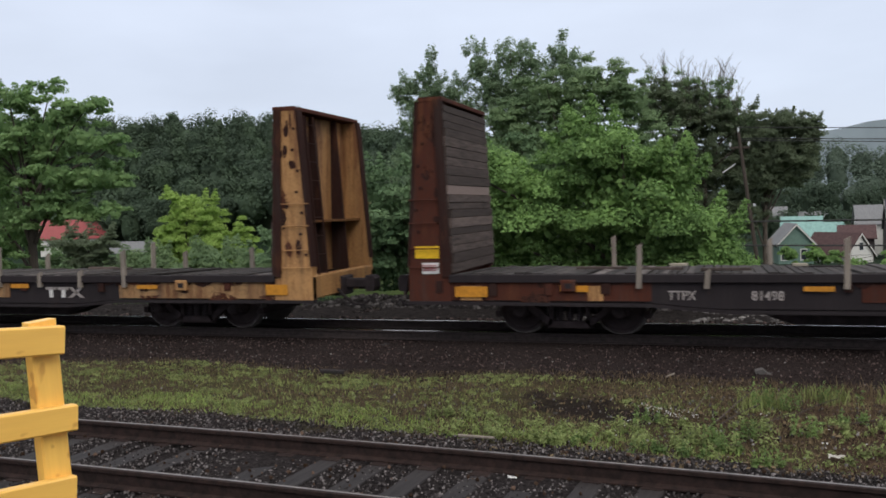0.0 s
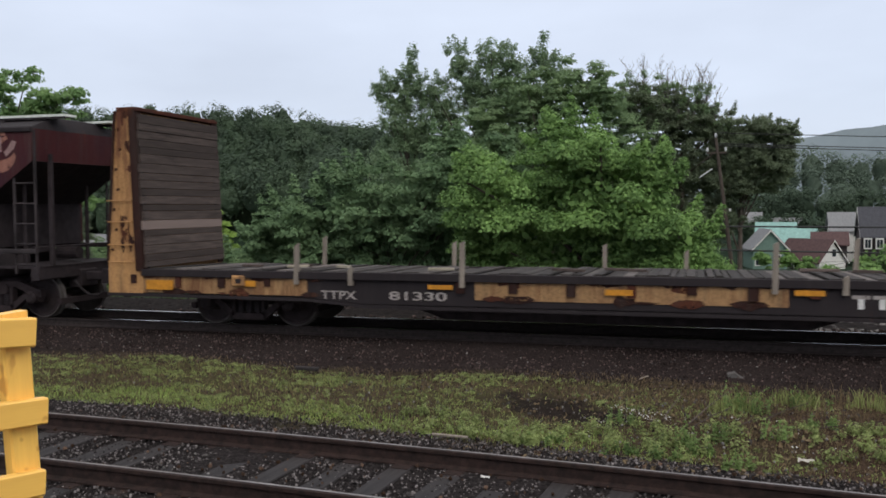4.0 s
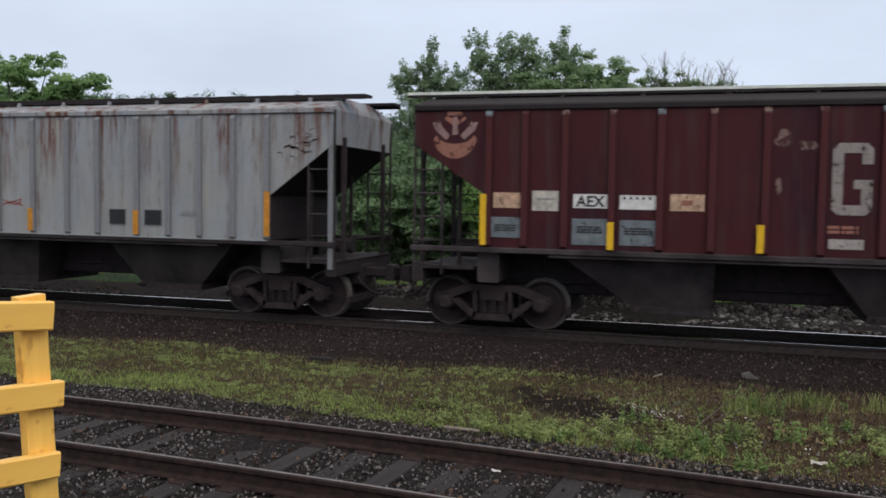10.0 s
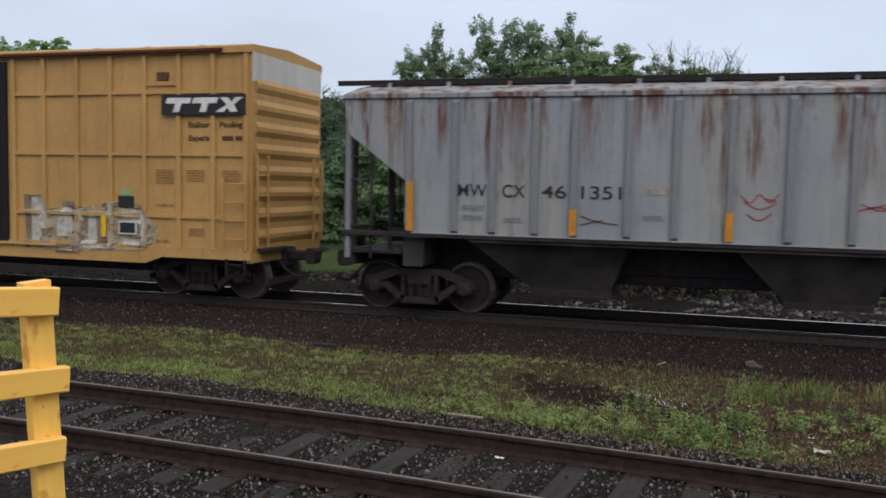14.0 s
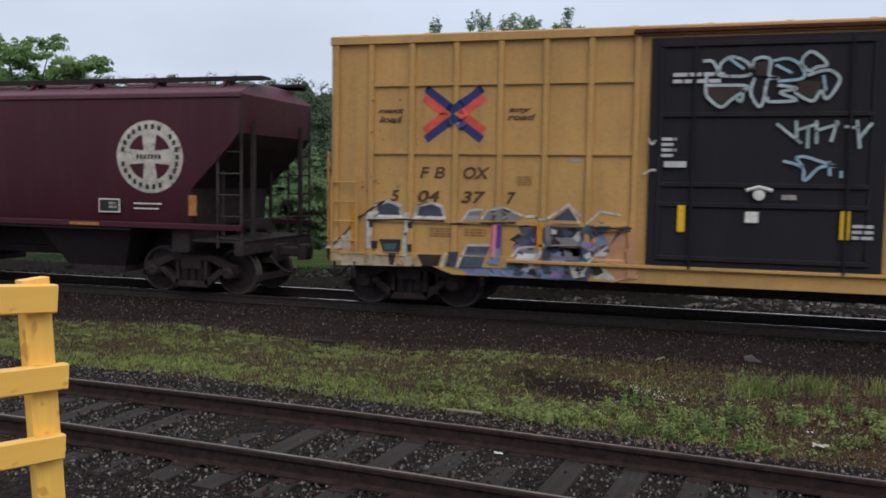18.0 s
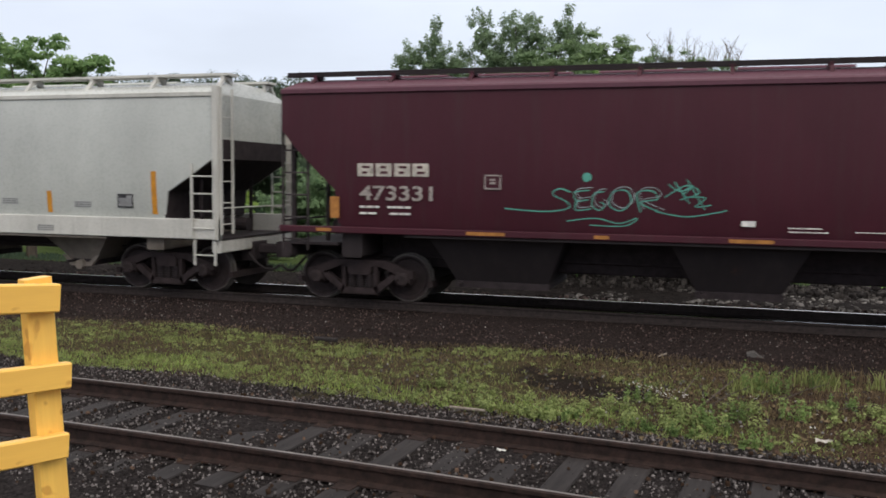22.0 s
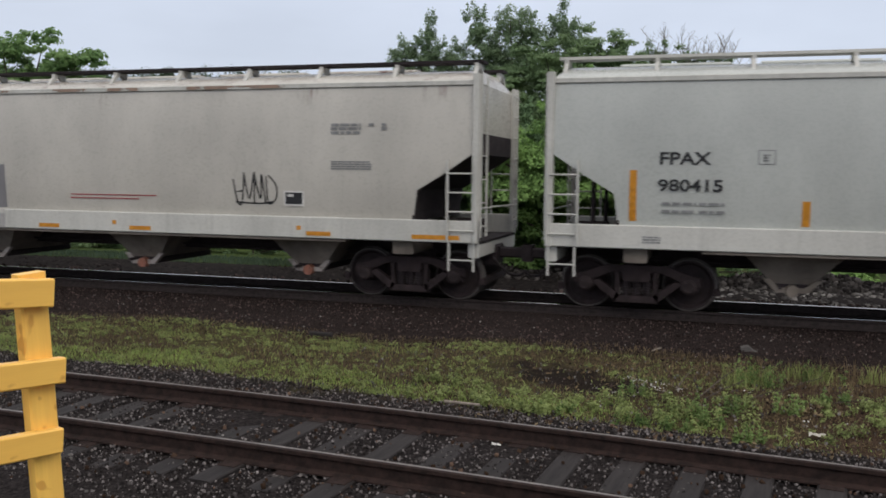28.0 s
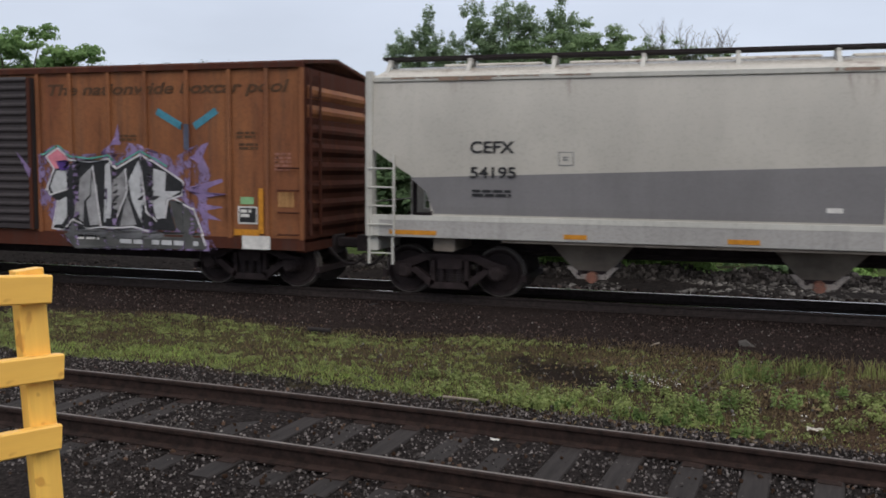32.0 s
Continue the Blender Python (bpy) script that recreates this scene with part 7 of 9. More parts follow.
for x0, x1, z, hh, r in ((-142.35, -141.95, 3.0, .05, 2), (-142.3, -141.9, 2.78, .05, 2), (-145.0, -144.6, 2.95, .05, 2), (-141.55, -141.2, 2.6, .05, 5)):
    bars(rbx, x0 - RU, x1 - RU, z, hh, r, "brown_ink" if x0 < -141.6 else "pink_white", -1.534)
bars(rbx, -146.1 - RU, -145.5 - RU, .88, 0.09, 1, "white", -1.58)
bars(rbx, -145.0 - RU, -143.2 - RU, .82, 0.09, 1, "silver", -1.58)
for i in range(4):
    part("grab_iron", Shape().path([(-141.45 - RU, -1.54, 1.1 + .42 * i), (-141.45 - RU, -1.62, 1.1 + .42 * i), (-141.02 - RU, -1.62, 1.1 + .42 * i), (-141.02 - RU, -1.54, 1.1 + .42 * i)], 0.016, n=5), "rust_brown", rbx)
plate(rbx, "bare_patch", -141.48 - RU, -141.15 - RU, 1.62, 1.9, "flat_yellow", -1.534)
for k in (-1, 1):
    e = k * RH
    corrugated_end(rbx, e, k, 0.95, 4.32, 1.53, "rust_brown", 0.36, None, "orange_box")
    part("end_gable", Shape().prism_x([(-1.53, 4.30), (0, 4.50), (1.53, 4.30)], min(e, e - k * .05), max(e, e - k * .05)), "orange_box", rbx)
    part("end_sill", Shape().box(min(e, e - k * .2), max(e, e - k * .2), -1.5, 1.5, 0.76, 1.03, .02), "rust_brown", rbx)
    ladder("end_ladder", rbx, "rust_brown", e + k * 0.09, 0.42, -1.45, 1.1, 4.2, 0.4, 0.014, "y")
    truck(rbx, k * 6.2)
    coupler(rbx, e, k)
part("underframe", Shape().prism([(-7.3, 0.64), (-7.3, 1.0), (7.3, 1.0), (7.3, 0.64), (5.2, 0.60), (4.6, 0.42), (-4.6, 0.42), (-5.2, 0.60)], -0.3, 0.3), "under", rbx)
for x in np.arange(-5.0, 5.1, 1.25):
    part("cross_bearer", Shape().box(x - 0.05, x + 0.05, -1.44, 1.44, 0.76, 1.0), "under", rbx)


# ---------------------------------------------------------------- the ground and the tracks
def near_y(x):
    """Centre line of the curving near track."""
    if x < -7.25:
        return near_y(-7.25) - 0.045 * (x + 7.25)
    d = x + 1.21
    return 7.28 - 0.1 * d - 0.0048 * d * d


def turf_edge(x):
    """Where the ballast of the siding ends and the turf begins."""
    return near_y(x) + float(np.interp(x, (-9.5, -7, -4.3, -1.5, 1.3), (2.5, 2.46, 2.26, 2.07, 1.85)))


def ground_z(x, y):
    z = -0.26
    z += np.interp(y, (1.5, 3.2), (1.2, 0.0)) if y < 3.2 else 0
    d = abs(y - near_y(max(-40, min(20, x))))
    if y < 11:
        z = max(z, np.interp(d, (0, 1.5, 2.1), (-0.19, -0.19, -0.27)))
    z = max(z, np.interp(abs(y - TRACK_Y), (0, 1.7, 3.1), (-0.17, -0.20, -0.34))) if abs(y - TRACK_Y) < 3.1 else z
    if 9.2 < y < 13.7:
        z = -0.28 + 0.05 * math.sin(x * .9) * math.sin(y * 1.3)
    if y > 19.8:
        z = np.interp(y, (19.8, 21, 24, 45, 110, 160, 400, 3000), (-0.34, -0.55, -0.5, -2.2, -6.6, -7.0, -6.0, 0))
        if y > 100:
            z += float(np.interp(y, (104, 125, 156, 300), (0, 3, 19, 19))) * float(np.interp(x, (-60, -20), (1, 0)))
    return float(z)


def build_ground():
    xs = np.concatenate([[-2500, -1200, -500, -250, -150, -100, -70, -50], np.arange(-40, 16, 0.6), [20, 30, 45, 70, 110, 180, 300, 600, 1200, 2500]])
    ys = np.concatenate([[-600, -100, -20, -6, 0, 1.5, 2.3, 3.2, 4.2], np.arange(4.6, 24, 0.3), [26, 30, 36, 45, 60, 80, 100, 130, 160, 200, 300, 600, 1200, 3000]])
    v = np.array([(x, y, ground_z(x, y) + (noise.noise(Vector((x, y, 0)) * 0.8) * 0.03 if 4 < y < 24 else 0)) for y in ys for x in xs])
    n = len(xs)
    f = np.array([(j * n + i, j * n + i + 1, (j + 1) * n + i + 1, (j + 1) * n + i) for j in range(len(ys) - 1) for i in range(n - 1)])
    me = mesh_np("ground", v, f, "ground")
    me.shade_smooth()
    tagged(new("ground", me), "dark gravel, cinders and thin turf beside the tracks", "ground", kind="structure")


build_ground()
RAIL = [(-0.07, -0.175), (0.07, -0.175), (0.07, -0.16), (0.012, -0.14), (0.010, -0.045), (0.036, -0.035), (0.036, -0.004), (0.028, 0.0), (-0.028, 0.0), (-0.036, -0.004), (-0.036, -0.035), (-0.010, -0.045), (-0.012, -0.14), (-0.07, -0.16)]


def sweep(prof, line):
    """A profile (across, up) drawn along a line of (x, y)."""
    s = Shape()
    n = len(prof)
    for i, (x, y) in enumerate(line):
        a, b = line[max(0, i - 1)], line[min(len(line) - 1, i + 1)]
        d = Vector((b[0] - a[0], b[1] - a[1])).normalized()
        for p, q in prof:
            s.v.append((x - d.y * p, y + d.x * p, q))
    for i in range(len(line) - 1):
        for j in range(n):
            s.f.append((i * n + j, i * n + (j + 1) % n, (i + 1) * n + (j + 1) % n, (i + 1) * n + j))
    return s


def build_track(name, label, centre, xs, dark_top):
    tr = thing(name, label, "railway track", kind="structure")
    for off in (-0.7525, 0.7525):
        line = []
        for x in xs:
            dy = (centre(x + .1) - centre(x - .1)) / .2
            q = math.hypot(1, dy)
            line.append((x - off * dy / q, centre(x) + off / q))
        r = part("rail", sweep(RAIL, line), "rail" if dark_top else "rail_main", tr)
        worn = [(-0.004, 0.001), (0.024, 0.001), (0.024, 0.003), (-0.004, 0.003)] if dark_top else [(-0.032, -0.001), (0.022, 0.001), (0.022, 0.005), (-0.010, 0.0045), (-0.034, -0.0015)]
        part("running_surface", sweep(worn, line), "rail_dull" if dark_top else "rail_top", r, "worn rail head")
    return tr


track_near = build_track("near_track", "rusty siding track with worn rails on old wooden ties", near_y, list(np.arange(-45, 18, 1.0)), True)
track_main = build_track("main_track", "main track under the train with bright rail heads", lambda x: TRACK_Y, [-400, -60, -30, 0, 30, 400], False)
rt = random.Random(5)
TIE = [Shape().box(-0.115, 0.115, -1.28, 1.28, -0.34, -0.165, 0.012).mesh("tie") for _ in range(3)]
for i in range(112):
    x = -42 + 0.53 * i
    o = part("tie", TIE[i % 3], "tie", track_near, "", (x, near_y(x) + rt.uniform(-.06, .06), rt.uniform(-0.022, 0.0)))
    o.rotation_euler = (0, 0, math.atan((near_y(x + .1) - near_y(x - .1)) / .2) + rt.uniform(-.02, .02))
    for off in (-0.7525, 0.7525):
        if -9 < x < 4:
            part("tie_plate", Shape().box(-0.09, 0.09, off - 0.16, off + 0.16, -0.176, -0.158), "rail", o)
for i in range(150):
    x = -60 + 0.55 * i
    part("tie", TIE[i % 3], "tie", track_main, "", (x, TRACK_Y + rt.uniform(-.05, .05), rt.uniform(-0.05, -0.03)))


# ---------------------------------------------------------------- stones
def stones(name, label, spots, size, material, seed):
    """Broken stones: squashed, jittered cubes, all in one object."""
    rs = np.random.RandomState(seed)
    n = len(spots)
    cube = np.array([(x, y, z) for x in (-1, 1) for y in (-1, 1) for z in (-1, 1)], float)
    fc = np.array([(0, 1, 3, 2), (4, 6, 7, 5), (0, 4, 5, 1), (2, 3, 7, 6), (1, 5, 7, 3)])
    v = cube[None] * (0.5 + 0.5 * rs.rand(n, 8, 3)) * (size * (0.45 + 0.9 * rs.rand(n, 1, 1) ** 2))
    a, b = rs.rand(n) * 6.28, (rs.rand(n) - .5) * 1.6
    ca, sa, cb, sb = np.cos(a), np.sin(a), np.cos(b), np.sin(b)
    x, y, z = v[..., 0], v[..., 1], v[..., 2]
    y, z = y * cb[:, None] - z * sb[:, None], y * sb[:, None] + z * cb[:, None]
    x, y = x * ca[:, None] - y * sa[:, None], x * sa[:, None] + y * ca[:, None]
    v = np.stack([x, y, z], -1) + spots[:, None, :]
    f = (fc[None] + (np.arange(n) * 8)[:, None, None]).reshape(-1, 4)
    tagged(new(name, mesh_np(name, v.reshape(-1, 3), f, material)), label, "stones", kind="stuff")


def scatter(n, x0, x1, y0, y1, seed, keep=None, lift=0.01):
    rs = np.random.RandomState(seed)
    x, y = rs.uniform(x0, x1, n), rs.uniform(y0, y1, n)
    ok = np.ones(n, bool) if keep is None else np.array([keep(a, b) for a, b in zip(x, y)])
    x, y = x[ok], y[ok]
    return np.stack([x, y, [ground_z(a, b) + lift for a, b in zip(x, y)]], -1)


def on_tie(a, b):
    """Whether a spot lies on the bare top of a tie of the siding, most of which are swept clean."""
    k = round((a + 42) / 0.53)
    x = -42 + 0.53 * k
    slope = (near_y(x + .1) - near_y(x - .1)) / .2
    across = (a - x) + slope * (b - near_y(x))
    return abs(across) < 0.125 and abs(b - near_y(x)) < 1.25 and (k * 7) % 5 > 0 and (int(a * 61) * 7 + int(b * 53) * 3) % 10 > 2


stones("ballast_stones", "dark angular ballast between and beside the near rails", scatter(62000, -12, 4.8, 4.8, 10.5, 1, lambda a, b: -b - 1 < a < 0.25 * b + 1 and b < turf_edge(a) + 0.1 and not on_tie(a, b)), 0.0108, "ballast", 1)
stones("cinder_stones", "brown stained stones on the main track's shoulder", scatter(17000, -20, 6.0, 12.8, 15.9, 2), 0.0125, "brown_stone", 2)
stones("cinder_stones", "brown stained stones beyond the main track", scatter(4000, -24, 7, 17.7, 20.5, 3), 0.034, "brown_stone", 3)
stones("pale_pebbles", "scattered pale pebbles on dark gravel", scatter(2300, -12, 5, 4.8, 15.5, 4, None, 0.02), 0.010, "pale_stone", 4)
stones("pale_litter", "pale chips and bleached bits lying in the turf", scatter(420, -5, 2.5, 9.0, 12.2, 63, lambda a, b: b > turf_edge(a), 0.035), 0.012, "pale_stone", 64)
stones("wood_chips", "pale brown splinters among the ballast", scatter(1300, -12, 4.5, 5.0, 9.2, 7, None, 0.03), 0.016, "chip", 7)
stones("soil_crumbs", "brown crumbs of soil and cinder in the thin turf", scatter(6000, -11, 6, 8.8, 13.3, 9, None, 0.004), 0.012, "brown_stone", 9)
stones("rubble", "pale stone rubble in the ditch behind the main track", scatter(2000, -4, 9, 20.6, 23.8, 6, lambda a, b: noise.noise(Vector((a * .5, b * .7, 3))) > 0.3 - 0.07 * (a + 4)), 0.055, "pale_stone", 6)


def bank(a, b):
    """Height of the low bank of rubble behind the lane."""
    return 0.40 * max(0.0, 1 - abs(b - 24.8) / 1.1) * float(np.interp(a, (-12, -10, 6, 9), (0, 1, 1, 0))) * (0.75 + 0.6 * noise.noise(Vector((a * .8, b, 4))))


bk = scatter(4400, -12, 9, 23.6, 26, 61)
bk[:, 2] += [bank(a, b) for a, b in bk[:, :2]]
bm_ = Shape()
bx, by = np.arange(-12.5, 9.6, 0.3), np.arange(23.4, 26.3, 0.2)
for b in by:
    for a in bx:
        bm_.v.append((float(a), float(b), ground_z(a, b) + bank(a, b) - 0.03))
bn = len(bx)
bm_.f += [(j * bn + i, j * bn + i + 1, (j + 1) * bn + i + 1, (j + 1) * bn + i) for j in range(len(by) - 1) for i in range(bn - 1)]
one("rubble_bank", bm_, "bank", "low bank of dirt and rubble behind the gravel lane", "bank", kind="structure", smooth=60)
stones("rubble", "low bank of grey stone rubble in front of the bushes", bk, 0.07, "rubble_stone", 62)


# gravel lane behind the main track
M["gravel"] = plain("grey_gravel", (0.0200, 0.0170, 0.0160), 0.95, 0.0, 0.6, 7.0, 0.9, spec=0.02)
gl = Shape()
gx = np.arange(-46, 12.1, 0.5)
gy = np.arange(20.4, 24.61, 0.6)
for b in gy:
    for a in gx:
        gl.v.append((float(a), float(b), ground_z(a, b) + 0.03 + 0.05 * noise.noise(Vector((a, b, 0))) - 0.10 * (b in (gy[0], gy[-1]))))
gn = len(gx)
gl.f += [(j * gn + i, j * gn + i + 1, (j + 1) * gn + i + 1, (j + 1) * gn + i) for j in range(len(gy) - 1) for i in range(gn - 1)]
one("gravel_lane", gl, "gravel", "worn grey gravel lane behind the main track", "gravel", kind="structure", smooth=60)
stones("gravel_stones", "loose grey stones on the gravel lane", scatter(6500, -30, 9, 20.6, 24.4, 8), 0.032, "grey_stone", 8)


# ---------------------------------------------------------------- grass and weeds
def blades(name, label, pts, h, w, material, seed, lean=0.5, category="grass"):
    rs = np.random.RandomState(seed)
    n = len(pts)
    hh = h * (0.45 + 0.9 * rs.rand(n))
    a, l = rs.rand(n) * 6.28, lean * rs.rand(n) * hh
    d = np.stack([np.cos(a), np.sin(a), 0 * a], -1)
    b = rs.rand(n) * 6.28
    s = np.stack([np.cos(b), np.sin(b), 0 * b], -1) * (w * (0.6 + 0.8 * rs.rand(n)))[:, None]
    up = np.array([0, 0, 1.0])
    p1 = pts + d * (l * .35)[:, None] + up * (hh * .6)[:, None]
    p2 = pts + d * l[:, None] + up * hh[:, None]
    v = np.stack([pts - s * .5, pts + s * .5, p1 + s * .45, p1 - s * .45, p2], 1)
    k = np.arange(n)[:, None] * 5
    f = np.concatenate([k + [0, 1, 2], k + [0, 2, 3], k + [3, 2, 4]])
    tagged(new(name, mesh_np(name, v.reshape(-1, 3), f, material)), label, category, kind="stuff")


def bare(a, b):
    """Where the strip's earth is trampled bare, 0 to 1."""
    u = (a + 1.6) * .9
    d = math.hypot(u, (b - 11.4 + .45 * u) * 1.9) + .45 * noise.noise(Vector((a * 2.2, b * 2.2, 4)))
    return float(np.interp(d, (0.75, 1.15), (.92, 0)))


def turf(a, b):
    """How the strip between the tracks is grown over."""
    edge = turf_edge(a) - 0.03 + 0.22 * noise.noise(Vector((a * .8, b, 0)))
    top = 13.3 - 0.06 * max(0, a + 6) + 0.5 * noise.noise(Vector((a * .5, 5, 0)))
    if not edge < b < top:
        return 0.0
    thin = np.interp(a, (-9, -3, -1, .5, 1.5, 4), (1.2, 0.9, 0.55, 0.32, 0.2, 0.15)) * (1 - bare(a, b))
    band = 1.25 if b < edge + 0.9 + 0.4 * noise.noise(Vector((a * .7, 3, 0))) else 0.5
    patchy = max(0, noise.noise(Vector((a * 1.2, b * 1.5, 7))) + .8 * noise.noise(Vector((a * 3.4, b * 3.9, 1))) + .15)
    return thin * band * (0.26 + 2.1 * patchy)


rg = random.Random(9)
blades("grass", "thin green grass strip between the tracks", scatter(150000, -24, 5, 8.4, 13.8, 11, lambda a, b: rg.random() < turf(a, b), 0.0), 0.042, 0.009, "grass", 12, 1.2)
def verge(a, b):
    """The lush strip of grass along the siding."""
    e = turf_edge(a) + 0.22 * noise.noise(Vector((a * .8, 2, 0)))
    return e < b < e + 0.8 + 0.7 * noise.noise(Vector((a * .6, 8, 0))) and rg.random() < float(np.interp(a, (-8, -1, .5, 1.6), (.9, .75, .5, .12))) * (0.35 + 1.2 * max(0, noise.noise(Vector((a * 2.6, b * 3, 5))) + .3))


blades("grass", "lush green grass along the siding", scatter(42000, -22, 5, 8.4, 11.6, 24, verge, 0.0), 0.055, 0.009, "lush_grass", 25, 1.1)
blades("dry_grass", "dry brown weeds in the turf", scatter(80000, -24, 6, 8.6, 13.6, 13, lambda a, b: rg.random() < (0.35 + 0.25 * (a > -2.5)) * (1 - bare(a, b)) and turf_edge(a) < b, 0.0), 0.050, 0.008, "dry_grass", 14, 0.9)
blades("tall_grass", "tall green grass clumps beside the shoulder", scatter(9000, 0.0, 6.5, 10.6, 13.2, 15, lambda a, b: min(math.hypot(a - .44, b - 11.7), math.hypot(a - 1.31, b - 12.3), math.hypot((a - 2.6) * .6, b - 12.4), math.hypot(a - 4.2, b - 12.0)) + .25 * noise.noise(Vector((a * 4, b * 4, 2))) < .34, 0.0), 0.20, 0.010, "grass", 16, 0.7)
blades("tall_grass", "dry straw-coloured grass clumps", scatter(900, 1.0, 7.0, 11.0, 13.4, 17, None, 0.0), 0.22, 0.008, "dry_grass", 18, 0.7)
blades("grass", "rough green grass behind the main track", scatter(26000, -45, 10, 22.0, 32, 19, lambda a, b: rg.random() < 0.8 * (b > 29 or a < -9 and b > 24.6 + noise.noise(Vector((a * .4, 0, 2)))), 0.0), 0.13, 0.03, "leaf_far", 20)


def leaf_quads(pos, nrm, size, rs):
    n = len(pos)
    nrm = nrm / np.linalg.norm(nrm, axis=1)[:, None]
    t = np.cross(nrm, rs.normal(size=(n, 3)))
    t /= np.linalg.norm(t, axis=1)[:, None]
    b = np.cross(nrm, t)
    s = (size * (0.5 + 0.9 * rs.rand(n)))[:, None]
    return np.stack([pos - t * s, pos + b * s * .55 - t * s * .1 + nrm * s * .12, pos + t * s, pos - b * s * .55 - t * s * .1 + nrm * s * .12], 1).reshape(-1, 3)


def leaf_cloud(name, centres, radii, count, size, material, seed, squash=0.8, up=0.6, deep=None, rough=0.4, top=0.0, shell=0.25):
    """Many small pointed leaves in soft clumps, denser on the upper side by top, with sprays deep inside."""
    rs = np.random.RandomState(seed)
    centres, radii = np.asarray(centres, float), np.asarray(radii, float)
    p = radii ** 2 / (radii ** 2).sum()
    idx = rs.choice(len(radii), count, p=p)
    d = rs.normal(size=(count, 3))
    d /= np.linalg.norm(d, axis=1)[:, None]
    d[:, 2] = np.where(rs.rand(count) < top, np.abs(d[:, 2]), d[:, 2])
    r = radii[idx] * (shell + (1.2 - shell) * rs.rand(count) ** 0.8)
    pos = centres[idx] + d * r[:, None] * [1, 1, squash]
    v = leaf_quads(pos, d * 0.8 + rs.normal(size=(count, 3)) * rough + [0, -0.1, up], size, rs)
    if deep is not None:
        v = np.concatenate([v, leaf_quads(deep, rs.normal(size=(len(deep), 3)) + [0, -.4, .2], size * 2.2, rs)])
    return mesh_np(name, v, np.arange(len(v)).reshape(-1, 4), material)


def clumps(lobes, n, seed, rmin, rmax, sprays=0):
    """Clump centres spread through a crown made of ellipsoid lobes (x, y, z, rx, ry, rz)."""
    rs = np.random.RandomState(seed)
    vol = np.array([a[3] * a[4] * a[5] for a in lobes]) ** 0.67
    pick = rs.choice(len(lobes), n, p=vol / vol.sum())
    out, rad = [], []
    for i in pick:
        x, y, z, a, b, c = lobes[i]
        d = rs.normal(size=3)
        d /= np.linalg.norm(d)
        q = (0.45 + 0.62 * rs.rand() ** 0.5)
        out.append((x + d[0] * a * q, y + d[1] * b * q, z + d[2] * c * q))
        rad.append(rs.uniform(rmin, rmax))
    for i in rs.choice(len(lobes), sprays, p=vol / vol.sum()):
        x, y, z, a, b, c = lobes[i]
        d = rs.normal(size=3) * [1, .5, .6] + [0, 0, .9]
        d /= np.linalg.norm(d)
        go = d * [.5, .5, .6] + [0, 0, .55] + rs.normal(size=3) * .15
        for j, f in enumerate((0.0, 0.6, 1.15, 1.6, 2.0)):
            k = rmin * (1.0 - .16 * j) * rs.uniform(.8, 1.2)
            out.append(tuple(np.array((x + d[0] * a, y + d[1] * b, z + d[2] * c)) + go * f * rmin * 1.25))
            rad.append(k)
    return out, rad


def inner(lobes, n, seed, f=0.62):
    """Points deep inside the lobes."""
    rs = np.random.RandomState(seed)
    vol = np.array([a[3] * a[5] for a in lobes])
    lb = np.array(lobes)[rs.choice(len(lobes), n, p=vol / vol.sum())]
    d = rs.normal(size=(n, 3))
    d *= (f * rs.rand(n) ** 0.4 / np.linalg.norm(d, axis=1))[:, None]
    return lb[:, :3] + d * lb[:, 3:]


def tree(name, label, x, y, lobes, n, rr, count, size, material, seed, trunk=0.16, category="tree", group="trees behind the tracks", stems=1, limb_to=14, squash=0.8, sprays=0, rough=0.4, core=14, top=0.7, shell=0.5, up=0.6, depth=0.55):
    z0 = ground_z(x, y) - 0.1
    t = thing(name, label, category, group, at=(x, y, z0))
    rs = random.Random(seed)
    lobes = [(a[0] - x, a[1] - y, a[2] - z0, *a[3:]) for a in lobes]
    cs, rad = clumps(lobes, n, seed, *rr, sprays)
    top = max(c[2] for c in cs)
    for k in range(stems):
        s = Shape()
        bx, by = (rs.uniform(-.6, .6), rs.uniform(-.4, .4)) if stems > 1 else (0, 0)
        aim = cs[rs.randrange(n)] if stems > 1 else (rs.uniform(-.5, .5), 0, top * .8)
        pts = [(bx, by, 0), (bx + (aim[0] - bx) * .15, by + (aim[1] - by) * .15, aim[2] * .35), (bx + (aim[0] - bx) * .5, by + (aim[1] - by) * .5, aim[2] * .7), aim]
        s.path(pts, trunk, trunk * .25, 8)
        part("trunk", s, "bark", t, smooth=60)
    for i in range(min(limb_to, n)):
        c = cs[i * n // min(limb_to, n)]
        h = rs.uniform(.25, .6) * top
        s = Shape().path([(c[0] * .05, c[1] * .05, min(h, c[2] * .7)), (c[0] * .5, c[1] * .5, (h + c[2]) * .5 + .1), c], trunk * .35, trunk * .08, 5)
        part("limb", s, "bark", t)
    part("crown", leaf_cloud("crown", cs, rad, count, size, material, seed, squash, up, inner(lobes, count // core, seed, depth), rough, top, shell), None, t)
    return t


